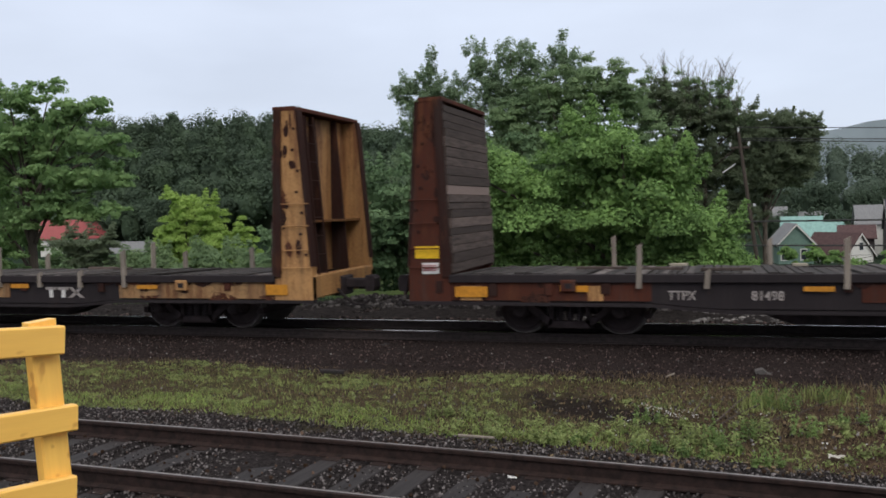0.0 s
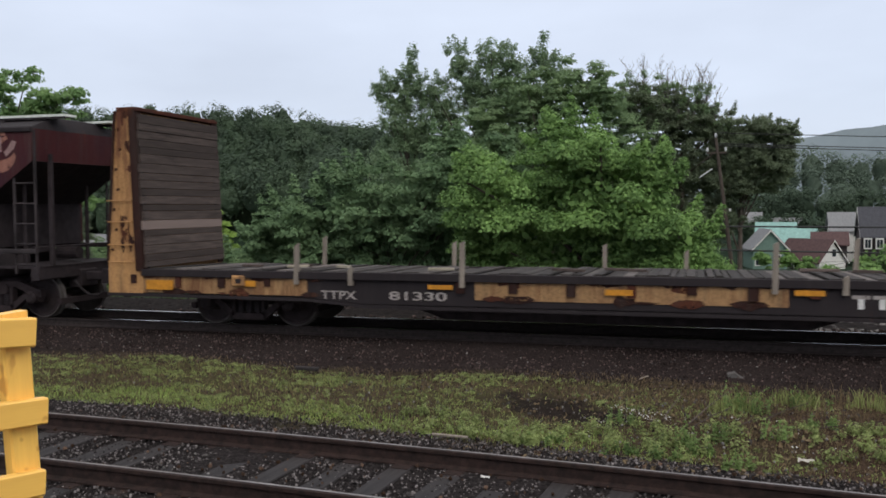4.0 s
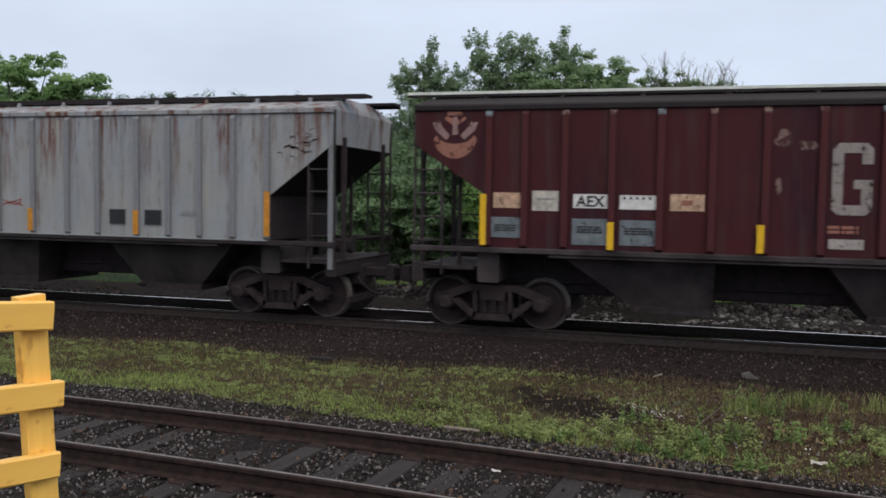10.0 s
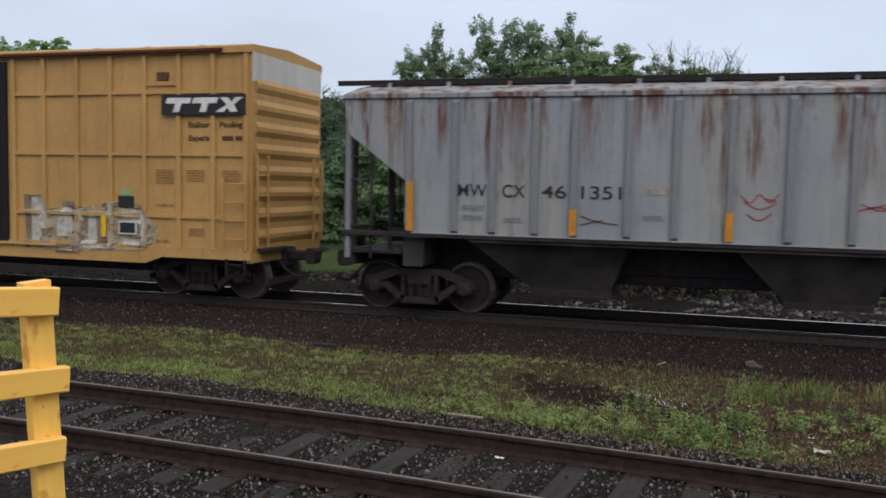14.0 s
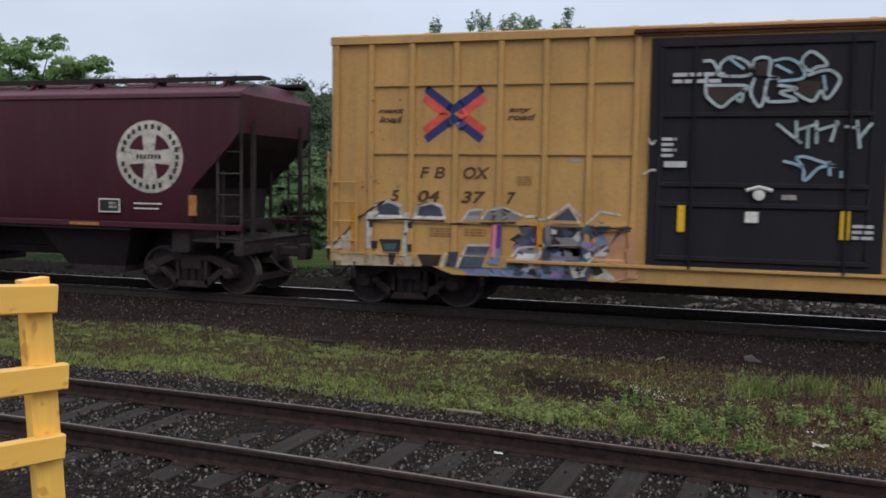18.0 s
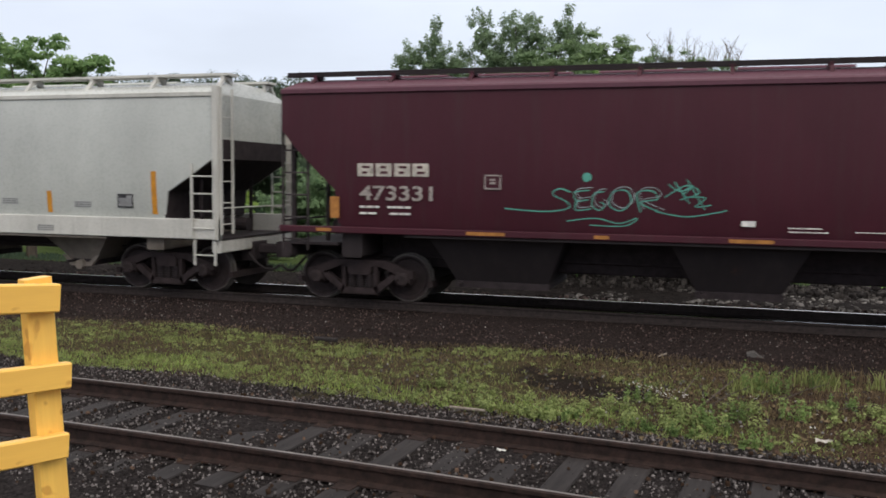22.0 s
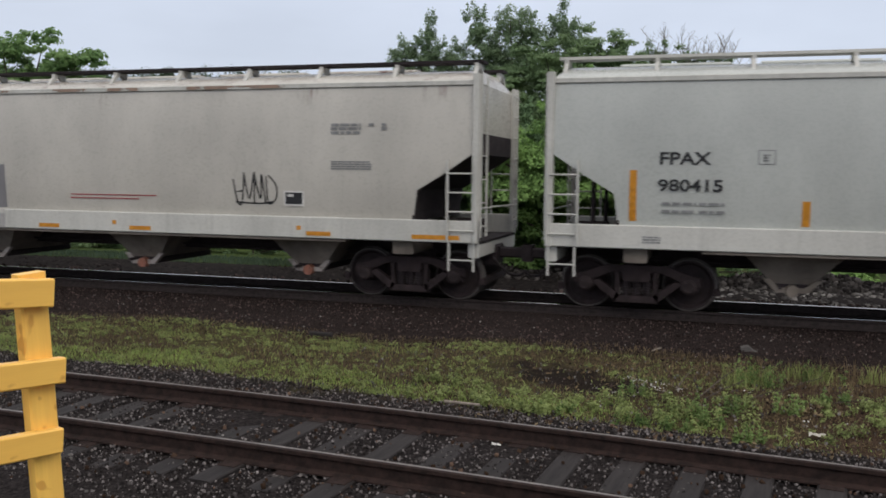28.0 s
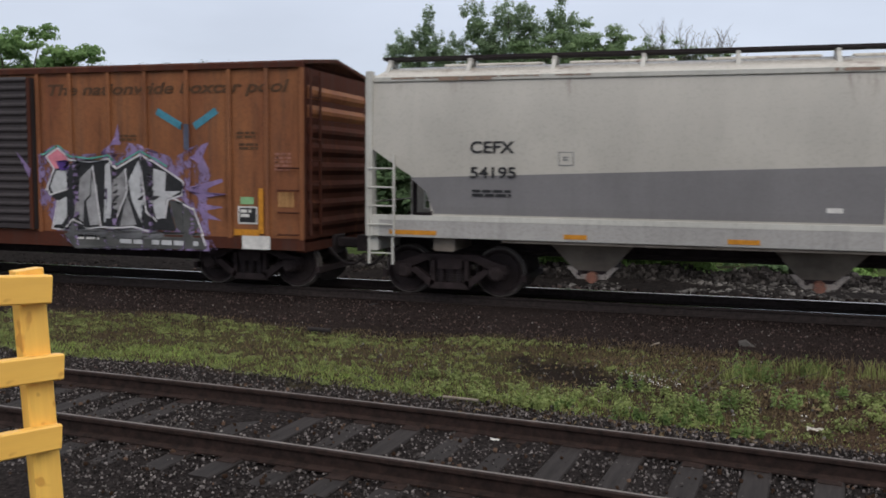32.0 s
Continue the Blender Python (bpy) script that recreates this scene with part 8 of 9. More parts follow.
# nearest bushes behind the main track
BUSH = [(-2.9, 25.0, 2.5, 1.9, 1.7, 1.9), (-5.0, 25.1, 2.1, 1.8, 1.6, 1.8), (-1.6, 25.0, 2.0, 1.4, 1.5, 1.7), (-0.5, 25.1, 0.9, 1.0, 1.3, 1.3), (-3.4, 25.7, 0.6, 3.4, 1.3, 1.5), (-0.9, 25.5, 0.3, 1.6, 1.2, 1.2), (-3.2, 24.8, 3.4, 1.1, 1.3, 1.1), (-6.2, 25.6, 1.4, 1.1, 1.3, 1.6)]
tree("maple_bush", "broad bright green maple bush, full of leaves", -2.6, 25.5, BUSH, 165, (0.30, 0.60), 105000, 0.053, "leaf_bush", 21, 0.10, "bush", "bushes behind the tracks", 5, squash=0.95, sprays=18, limb_to=10, core=9, top=0.65, shell=0.5, rough=0.5, up=0.35, depth=0.70)
SUMAC = [(-8.0, 27.8, 2.5, 1.9, 1.7, 1.8), (-10.6, 27.8, 2.1, 1.9, 1.7, 1.5), (-12.8, 27.8, 1.4, 1.6, 1.6, 1.3), (-6.8, 28.2, 2.7, 1.6, 1.6, 1.8), (-9.6, 28.4, 0.6, 3.6, 1.4, 1.3), (-14.2, 28.0, 0.6, 1.0, 1.2, 1.1)]
tree("sumac_bush", "dense blue-green sumac thicket", -9.8, 28.0, SUMAC, 230, (0.26, 0.5), 82000, 0.060, "leaf_sumac", 22, 0.08, "bush", "bushes behind the tracks", 5, squash=0.7, sprays=56, limb_to=10, core=9, top=0.5, shell=0.45, up=0.6, depth=0.72)
tree("low_bush", "low green undergrowth at the ditch", -4.5, 26.0, [(-6.0, 26.1, -.2, 2.6, .6, .45), (-1.5, 26.0, -.25, 1.8, .6, .45), (1.6, 26.1, -.3, 1.2, .6, .45)], 40, (0.2, 0.38), 9000, 0.06, "leaf_sumac", 23, 0.03, "bush", "bushes behind the tracks", 3)
tree("low_bush", "low bush growing over rough grass", 4.5, 30.0, [(4.4, 30, -.4, 1.3, 1.2, .7), (6.6, 31, 0.0, 1.4, 1.2, 0.9)], 40, (0.26, 0.45), 8000, 0.075, "leaf_bush", 24, 0.03, "bush", "bushes behind the tracks", 3)
# tree with big drooping leaves and open arching branches
LEFT = [(-23.1, 26.5, 7.0, .65, .7, .3), (-24.3, 26.6, 6.7, .9, .9, .5), (-22.3, 26.5, 6.0, .8, 1, .45), (-21.2, 26.4, 6.15, .65, .8, .22), (-23.5, 27, 5.2, 1.5, 1.5, .9), (-21.6, 26.6, 5.1, 1.2, 1.3, .6), (-20.3, 26.5, 4.7, .7, .9, .35),
        (-25.6, 27, 5, 2, 2, 2), (-22.6, 26.8, 3.8, 1.7, 1.6, .8), (-21, 26.6, 3.6, .9, 1, .4), (-20.6, 26.5, 2.5, .7, .9, .3), (-23.6, 27, 2.7, 1.4, 1.6, .9), (-25.8, 27, 2, 2, 2, 2), (-22.0, 26.6, 2.6, 1.2, 1.2, .5)]
tree("left_tree", "tall leafy tree with long open outer branches", -24.5, 27.0, LEFT, 260, (0.22, 0.46), 31000, 0.085, "leaf_left", 25, 0.2, squash=0.6, sprays=34, core=16, top=0.6, shell=0.2, up=0.45, limb_to=26, depth=0.6)
tree("lime_tree", "small young tree with yellow-green leaves", -33.2, 50, [(-33.4, 50, 2.6, 1.1, 1.2, 1.4), (-31.4, 50, 1.8, 1.1, 1.2, 1.2), (-33.6, 50, .6, 1.7, 1.4, 1.6), (-31.4, 50, .2, 1.6, 1.4, 1.3), (-33.4, 50, -.9, 2.2, 1.4, 1.0)], 90, (0.32, 0.6), 36000, 0.075, "leaf_lime", 26, 0.12, sprays=10, core=10, top=0.6, shell=.4, up=.35, depth=.7)
tree("lime_tree", "small young pointed tree with yellow-green leaves", -29.2, 50, [(-29.1, 50, 1.0, 0.5, .6, 1.1), (-28.9, 50, -0.1, .9, .8, .9), (-29.3, 50, -1.0, 1.5, 1.2, .9)], 40, (0.24, 0.42), 12000, 0.075, "leaf_lime", 27, 0.08, sprays=6, core=10, top=.85, shell=.6, up=.7)
tree("shrub", "dark drooping shrub in front of the red-roofed house", -32.5, 40, [(-33.6, 40, .7, 1.1, 1, .7), (-31.9, 40, .7, 1.1, 1, .7), (-32.8, 40, -.1, 1.9, 1.3, .6)], 46, (0.25, 0.42), 9000, 0.08, "leaf_shade", 59, 0.06, "bush", "bushes behind the tracks", 2, sprays=8, squash=.45)
for i, (x, y, zz) in enumerate(((-35.4, 44, -1.1), (-38.4, 46, -.8), (-33.0, 46, -1.1), (-26, 42, -0.8), (-31, 40, -1.4), (-22, 40, -.9))):
    tree("shrub", "dark green shrub in the hollow", x, y, [(x, y, zz, 2.0, 1.6, 1.1)], 34, (0.34, 0.56), 10000, 0.08, "leaf_mid", 60 + i, 0.06, "bush", "bushes behind the tracks", 2, sprays=8)
# tall trees in the middle distance
tree("tall_tree", "tall dark tree with ragged upright tops", -19.4, 60, [(-19.4, 60, 12.0, .45, .7, 1.0), (-19.3, 60, 10.8, 1.0, 1, 1.0), (-20.8, 60, 10.9, .8, 1, .6), (-21.6, 60, 10.1, .8, .9, .5), (-17.9, 60, 10.1, 1.0, 1.2, 1.1), (-20.2, 60, 9.5, 1.5, 1.5, 1.1), (-19.2, 60, 7.6, 2.2, 2, 1.9), (-19.5, 60, 4.0, 3.2, 2.4, 3.0)],
     230, (0.28, 0.52), 36000, 0.078, "leaf_dark", 31, 0.25, squash=1.2, sprays=130, rough=.35, core=10, depth=.66, top=.4, shell=.3)
tree("tall_tree", "tall dark tree with several feathery tops", -13, 60, [(-15.9, 60, 12.1, .9, 1.1, 1.2), (-13.7, 60, 12.4, 1.2, 1.2, 1.1), (-12.1, 60, 11.7, 1.0, 1.2, 1.2), (-10.0, 60, 12.4, .6, .9, 1.0), (-9.1, 60, 11.4, .9, 1, .8), (-14.7, 60, 10.5, 1.8, 1.6, 1.4), (-17.0, 60, 8.8, 1.4, 1.5, 1.8), (-12.3, 60, 9.9, 3.0, 2, 2.0), (-13, 60, 6.0, 4.2, 3, 3.5)],
     330, (0.28, 0.52), 52000, 0.078, "leaf_dark", 32, 0.3, squash=1.2, sprays=170, rough=.35, core=10, depth=.66, top=.4, shell=.3)
tree("round_tree", "rounded mid-green tree, dense with leaves", -8.6, 55, [(-7.7, 55, 9.4, 2.1, 2, 1.8), (-6.0, 55, 9.2, 1.4, 1.8, 1.6), (-10.2, 55, 9.0, 2.1, 2, 1.6), (-12.8, 55, 7.9, 1.9, 1.8, 1.1), (-4.9, 55, 8.2, 1.2, 1.6, 1.5), (-9.0, 55, 6.2, 4.6, 2.8, 2.6), (-13.4, 55, 6.0, 1.9, 1.8, 1.2), (-4.6, 55, 5.0, 2.6, 2.2, 2.4), (-12.6, 55, 4.0, 2.6, 2, 1.8)],
     250, (0.34, 0.68), 60000, 0.088, "leaf_mid", 33, 0.28, squash=.6, sprays=30, rough=.35, core=10, top=.5, shell=.45, depth=.72)
tree("dark_tree", "dense dark tree above the village", -2.0, 62, [(-3.9, 62, 8.9, 1.7, 2, 1.6), (-2.3, 62, 8.6, 1.8, 2, 1.5), (-.5, 62, 7.9, 1.9, 2, 1.5), (1.5, 62, 7.2, 1.9, 2, 1.4), (-1.8, 62, 5.0, 3.6, 2.6, 3.0), (-2.2, 62, 2.0, 3.6, 2.6, 3.0)],
     560, (0.22, 0.44), 74000, 0.078, "leaf_shade", 34, 0.3, squash=1.0, sprays=40, rough=.7, core=8, depth=.78, top=.3, shell=.1)
tree("dark_tree", "dense dark tree at the edge of the wood", 2.9, 62, [(3.0, 62, 6.5, 1.7, 2, 1.3), (4.4, 62, 7.1, 1.2, 1.6, 1.0), (5.5, 62, 6.6, .95, 1.4, 1.2), (5.5, 62, 4.9, .85, 1.3, 1.6), (4.4, 62, 4.6, 1.6, 1.8, 1.9), (2.4, 62, 4.4, 2.4, 2.2, 2.3), (1.5, 62, 1.4, 1.7, 1.6, 1.8)],
     420, (0.20, 0.40), 58000, 0.075, "leaf_shade", 35, 0.2, squash=1.0, sprays=30, rough=.7, core=8, depth=.78, top=.3, shell=.1)
# bare twigs over the dark trees
tw = thing("bare_tree", "half-dead tree with pale bare twigs above the crown", "tree", "trees behind the tracks", at=(-1, 61, ground_z(-1, 61)))
rw = random.Random(4)
trunk_s = Shape().path([(0, 0, 0), (0.2, 0, 5), (0.0, 0, 9)], 0.22, 0.1, 7)
part("trunk", trunk_s, "bark", tw)
zb = ground_z(-1, 61)
tufts = []
for i in range(34):
    x0 = rw.uniform(-3.6, 3.4)
    top = float(np.interp(x0, (-3.6, 0, 1.6, 3.4), (11.8, 11.4, 10.9, 9.2))) - zb + rw.uniform(-.9, .4)
    s = Shape()
    base = (x0 * .8, rw.uniform(-.4, .4), top - 3.2)
    tip = (x0 + rw.uniform(-.4, .6), 0, top)
    mid = ((base[0] + tip[0]) / 2 + rw.uniform(-.1, .1), 0, (base[2] + tip[2]) / 2)
    s.path([base, mid, tip], 0.030, 0.012, 4)
    for j in range(9):
        u = rw.uniform(.25, .95)
        p = tuple(base[d] + (tip[d] - base[d]) * u for d in range(3))
        q = (p[0] + rw.uniform(-.45, .45), p[1], p[2] + rw.uniform(.25, .7))
        s.path([p, q], 0.015, 0.008, 3)
        s.path([q, (q[0] + rw.uniform(-.25, .25), q[1], q[2] + rw.uniform(.1, .3))], 0.012, 0.007, 3)
    part("bare_branch", s, "twig", tw)
    for j in range(2):
        u = rw.uniform(.2, .8)
        tufts.append(tuple(base[d] + (tip[d] - base[d]) * u for d in range(3)))


part("crown", leaf_cloud("crown", tufts, [rw.uniform(.2, .45) for _ in tufts], 4500, 0.085, "leaf_mid", 36), None, tw)


# ---------------------------------------------------------------- far woods
def canopy(name, label, crowns, count, size, material, seed):
    """Woods as many separate rounded crowns (x, y, top, radius, height)."""
    rs = np.random.RandomState(seed)
    c, r, deep = [], [], []
    for x, y, top, R, H in crowns:
        for k in range(13):
            d = rs.normal(size=3)
            d /= np.linalg.norm(d)
            d[2] = abs(d[2]) if rs.rand() < .6 else d[2]
            d[1] = -abs(d[1]) if rs.rand() < .6 else d[1]
            c.append((x + d[0] * R * .78, y + d[1] * R * .78, top - H / 2 + d[2] * H * .42))
            r.append(R * rs.uniform(.30, .50))
        deep.append(np.array((x, y, top - H * .52)) + rs.uniform(-.6, .6, (26, 3)) * [R * .8, R * .8, H * .42])
    leaves = leaf_cloud(name, c, r, count, size, material, seed, .9, 0.5, np.concatenate(deep), .12, .4, .4)
    # the dense inside of each crown, a lumpy mass under the leaves
    lv = np.empty(len(leaves.vertices) * 3, np.float32)
    leaves.vertices.foreach_get("co", lv)
    lv = lv.reshape(-1, 3)
    lf = np.arange(len(lv)).reshape(-1, 4)
    nu, nv = 12, 7
    for x, y, top, R, H in crowns:
        ring = np.array([(math.cos(a) * math.sin(b), math.sin(a) * math.sin(b), math.cos(b)) for b in np.linspace(0.12, math.pi - .12, nv) for a in np.linspace(0, 2 * math.pi, nu, endpoint=False)])
        ring *= (0.84 + 0.16 * rs.normal(size=len(ring)).clip(-1.5, 1.5))[:, None]
        k = len(lv)
        lv = np.concatenate([lv, ring * [R * .70, R * .70, H * .38] + [x, y, top - H * .56]])
        lf = np.concatenate([lf, np.array([(k + j * nu + i, k + j * nu + (i + 1) % nu, k + (j + 1) * nu + (i + 1) % nu, k + (j + 1) * nu + i) for j in range(nv - 1) for i in range(nu)])])
    tagged(new(name, mesh_np(name, lv, lf, material)), label, "woods", kind="stuff")


def bumpy(x, k, a):
    return a * (noise.noise(Vector((x * k, 1.7, 0))) + 0.6 * noise.noise(Vector((x * k * 2.7, 4.1, 0))))


def hill_crest(x):
    return float(np.interp(x, (-175, -130, -107, -97, -87, -80, -72, -62, -52, -36), (25.6, 23.6, 21.2, 19.6, 20.6, 21.6, 21.0, 18.2, 17, 14.5))) + bumpy(x, .13, 1.3)


# dark base colour holds the shade seen through gaps in the woods
M["hillside"] = plain("forest_floor_painted_shade", (0.028, 0.042, 0.022), 0.95, 0.0, 0.3, 0.6)
hs = Shape()
hx = np.arange(-210, -14, 4.0)
for yy, k in ((121, 0.0), (128, 0.25), (136, 0.6), (144, 1.0), (190, 1.1), (230, 0.0)):
    for x in hx:
        hs.v.append((float(x), yy, -8 + (hill_crest(x) - 3.5 + 8) * k * float(np.interp(x, (-30, -18), (1, .5)))))
hn = len(hx)
hs.f += [(j * hn + i, j * hn + i + 1, (j + 1) * hn + i + 1, (j + 1) * hn + i) for j in range(5) for i in range(hn - 1)]
one("hillside", hs, "hillside", "steep hillside painted dark as the shade under its woods", "hill", kind="structure", smooth=60)
rc = random.Random(41)
crowns = []
for yy, k in ((145, 1.0), (141, .9), (137, .72), (133, .55), (129, .4), (125, .26), (121.5, .14)):
    x = -178.0
    while x < -22:
        R = rc.uniform(2.2, 4.2)
        x += R * 1.25
        top = 1.0 + (hill_crest(x) - 1.0) * k + rc.uniform(-1.6, .6) + 1.5 * (k < .8)
        if x > -72:
            top = min(hill_crest(x), top + 3.5 * (1 - k))
        crowns.append((x, yy + rc.uniform(-1, 1), top, R, rc.uniform(5, 8)))
crowns += [(-96.6 + d, 143, 21.4 - .9 * abs(d), 1.3, 3) for d in (-1, 0, 1)]
canopy("hill_woods", "dense dark green woods on the hillside", crowns[0::2], 84000, 0.27, "leaf_far", 41)
canopy("hill_woods", "dense mid-green woods on the hillside", crowns[1::2], 84000, 0.27, "leaf_far_mid", 42)
crowns = []
for yy, base in ((232, 14.5), (222, 9.5), (214, 4.5)):
    x = 0.0
    while x < 125:
        R = rc.uniform(3, 5.5)
        x += R * 1.3
        crowns.append((x, yy, base + bumpy(x, .07, 3.5) + float(np.interp(x, (10, 26, 60), (4, 2.5, -1))), R, rc.uniform(8, 11)))
canopy("valley_woods", "green woods across the valley, haze painted in", crowns, 60000, 0.27, "leaf_haze", 43)
crowns = []
for yy, base in ((178, 5.5), (170, 1.5)):
    x = 6.0
    while x < 85:
        R = rc.uniform(2, 4)
        x += R * 1.3
        crowns.append((x, yy, base + bumpy(x, .1, 3.0), R, rc.uniform(6, 9)))
canopy("valley_woods", "dark green trees behind the village", crowns, 44000, 0.21, "leaf_far", 44)


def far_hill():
    n = Nodes("distant_hill_painted_haze")
    # aerial haze is painted into the ridge as a blue-grey base colour
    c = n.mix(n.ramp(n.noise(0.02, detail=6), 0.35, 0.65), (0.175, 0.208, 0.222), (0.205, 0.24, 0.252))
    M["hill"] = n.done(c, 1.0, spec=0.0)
    xs = np.arange(-900, 1500, 20.0)
    s = Shape()
    for y, k in ((1420, 0.0), (1500, 1.0), (1700, 0.9)):
        for x in xs:
            h = np.interp(x, (-900, 100, 235, 285, 450, 900, 1500), (60, 95, 119, 127, 150, 120, 60)) + bumpy(x, .02, 5)
            s.v.append((x, y, -10 + (h + 10) * k))
    n = len(xs)
    for j in range(2):
        for i in range(n - 1):
            s.f.append((j * n + i, j * n + i + 1, (j + 1) * n + i + 1, (j + 1) * n + i))
    one("far_hill", s, "hill", "long wooded ridge with haze painted into its blue-grey", "hill", kind="structure", smooth=60)


far_hill()


# ---------------------------------------------------------------- village houses
M["teal_roof"] = plain("teal_metal_roof", (0.215, 0.365, 0.325), 0.6, 0.0, 0.2, 2)
M["brown_roof"] = plain("brown_shingle_roof", (0.080, 0.046, 0.044), 0.85, 0.0, 0.25, 3)
M["grey_roof"] = plain("grey_shingle_roof", (0.20, 0.20, 0.20), 0.85, 0.0, 0.2, 4)
M["dark_roof"] = plain("dark_slate_roof", (0.055, 0.055, 0.062), 0.85, 0.0, 0.2, 4)
M["red_roof"] = plain("red_metal_roof", (0.27, 0.062, 0.060), 0.5, 0.0, 0.15, 3)
M["house_white"] = plain("white_clapboard", (0.62, 0.60, 0.55), 0.7, 0.0, 0.08, 3)
M["house_green"] = plain("grey_green_clapboard", (0.13, 0.20, 0.16), 0.7, 0.0, 0.12, 3)
M["house_dark"] = plain("dark_brown_clapboard", (0.045, 0.035, 0.035), 0.8, 0.0, 0.15, 3)
M["house_grey"] = plain("grey_clapboard", (0.26, 0.25, 0.24), 0.8, 0.0, 0.12, 3)
M["window_glass"] = plain("dark_window_glass", (0.03, 0.035, 0.04), 0.1, 0.0, 0.1)


def house(label, x, y, turn, w, d, eave, ridge, base, wall_m, roof_m, trim_m="house_white", windows=(), chimney=False):
    """A gabled house: w across the gable, d along the ridge (local y), seen gable first."""
    h = thing("house", label, "house", "village houses", at=(x, y, base))
    h.rotation_euler = (0, 0, radians(turn))
    e, r = eave - base, ridge - base
    part("wall", Shape().prism([(-w / 2, 0), (w / 2, 0), (w / 2, e), (0, r - 0.15), (-w / 2, e)], -d / 2, d / 2), wall_m, h)
    o = 0.35
    sl = (r - e) / (w / 2)
    for k in (-1, 1):
        part("roof", Shape().prism([(0, r), (k * (w / 2 + o), e - o * sl), (k * (w / 2 + o), e - o * sl + .18), (0, r + .2)], -d / 2 - o, d / 2 + o), roof_m, h)
        for yy in (-d / 2 - o - .03,):
            part("barge_board", Shape().prism([(0, r - .12), (k * (w / 2 + o), e - o * sl - .12), (k * (w / 2 + o), e - o * sl + .1), (0, r + .12)], yy, yy + .1), trim_m, h)
    for wx, wz, ww, wh in windows:
        f = part("window", Shape().box(wx - ww / 2 - .12, wx + ww / 2 + .12, -d / 2 - .06, -d / 2 + .02, wz - .12, wz + wh + .12), trim_m, h)
        part("pane", Shape().box(wx - ww / 2, wx + ww / 2, -d / 2 - .09, -d / 2 - .05, wz, wz + wh), "window_glass", f)
    if chimney:
        part("chimney", Shape().box(w * .15, w * .15 + .7, -.4, .4, r - 1.2, r + .8), "house_grey", h)
    return h


house("house with a teal metal roof and grey-green walls", 12.6, 152, 84, 7.0, 5.6, -3.5, -0.75, -7, "house_green", "teal_roof", "teal_roof", chimney=True)
house("low wing of a house under a teal metal roof", 16.2, 150, 66, 6.0, 4.2, -3.7, -1.7, -7, "house_green", "teal_roof", "teal_roof")
house("small gabled house with grey-green walls and white trim", 9.75, 135.5, 8, 4.6, 7, -3.85, -1.35, -7.2, "house_green", "grey_roof", windows=((-1.5, 1.0, .9, 1.5), (1.0, 1.0, .7, 1.4)))
house("low house with a brown shingle roof and a white gable", 16.0, 136, 42, 5.2, 7.5, -5.6, -2.8, -7.4, "house_white", "brown_roof", windows=((0.2, 2.4, .7, 1.0),))
house("dark two-storey house with a slate roof and white windows", 30.0, 146, -93, 8, 12, -2.4, 1.7, -7, "house_dark", "dark_roof", windows=())
house("grey-roofed house behind the others", 23.0, 157, 88, 6, 3.6, -1.9, 0.8, -7, "house_white", "grey_roof")
house("white house with a grey roof among the trees", 10.4, 174, 87, 6, 2.6, -0.9, 0.7, -7, "house_white", "grey_roof")
house("long low house with a pale grey roof", 16.4, 175, 90, 5, 4.6, -1.4, -0.3, -7, "house_grey", "grey_roof")
house("long dark-roofed house between the others", 19.4, 143, 84, 5, 4.6, -3.6, -2.0, -7, "house_dark", "brown_roof")
wn = thing("window_pair", "pair of white-framed windows on the dark house", "window", at=(24.4, 141.5, -4.3))
for k in (0, 1.6):
    fr = part("frame", Shape().box(k - .55, k + .55, -.1, .12, 0, 1.6), "house_white", wn)
    part("pane", Shape().box(k - .38, k - .04, -.14, -.09, .2, 1.4), "window_glass", fr)
    part("pane", Shape().box(k + .04, k + .38, -.14, -.09, .2, 1.4), "window_glass", fr)
tree("shrub", "leafy yellow-green shrub before the village", 10.5, 104, [(9.6, 104, -3.9, 1.2, 1.2, .8), (11.4, 104, -4.3, 1.4, 1.2, .7), (7.4, 104, -3.9, .9, 1.2, 1.1), (17.5, 104, -4.2, 1.0, 1, .6), (18.6, 104, -4.3, 1.0, 1, .8)], 46, (0.3, 0.5), 9000, 0.12, "leaf_bush", 69, 0.06, "bush", "bushes behind the tracks", 2, sprays=8)
house("white building with a red metal roof", -99.4, 119, -58, 7, 9.5, -0.9, 1.7, -6.6, "house_white", "red_roof", windows=((0, 1, 1, 1.5),))
house("low white shed with a pale grey roof", -88.0, 118, 84, 5, 8, -3.4, -1.9, -6.6, "house_white", "grey_roof")

# ---------------------------------------------------------------- utility pole and cables
up = thing("utility_pole", "leaning dark wooden utility pole with insulators", "utility pole", at=(2.1, 48, ground_z(2.1, 48)))
zg = ground_z(2.1, 48)
part("pole", Shape().path([(0.0, 0, -0.3), (-1.1, 0, 5.8 - zg)], 0.12, 0.08, 10), "pole", up)
arm = part("crossarm", Shape().box(-1.55, -0.55, -0.06, 0.06, 4.98 - zg, 5.07 - zg), "pole", up)
for x, z in ((-1.5, 5.07), (-0.6, 5.07), (-1.1, 5.8)):
    part("insulator", Shape().tube((x, 0, z - zg), (x, 0, z - zg + .12), 0.03, n=6).tube((x, 0, z - zg + .08), (x, 0, z - zg + .24), 0.07, 0.04, n=8), "insulator", up)
part("guy_insulator", Shape().tube((-1.9, 0, 3.75 - zg), (-1.25, 0, 4.2 - zg), 0.035, n=6), "insulator", up)
part("meter_box", Shape().box(-.42, -.30, -.2, -.08, 2.0 - zg, 2.15 - zg), "insulator", up)
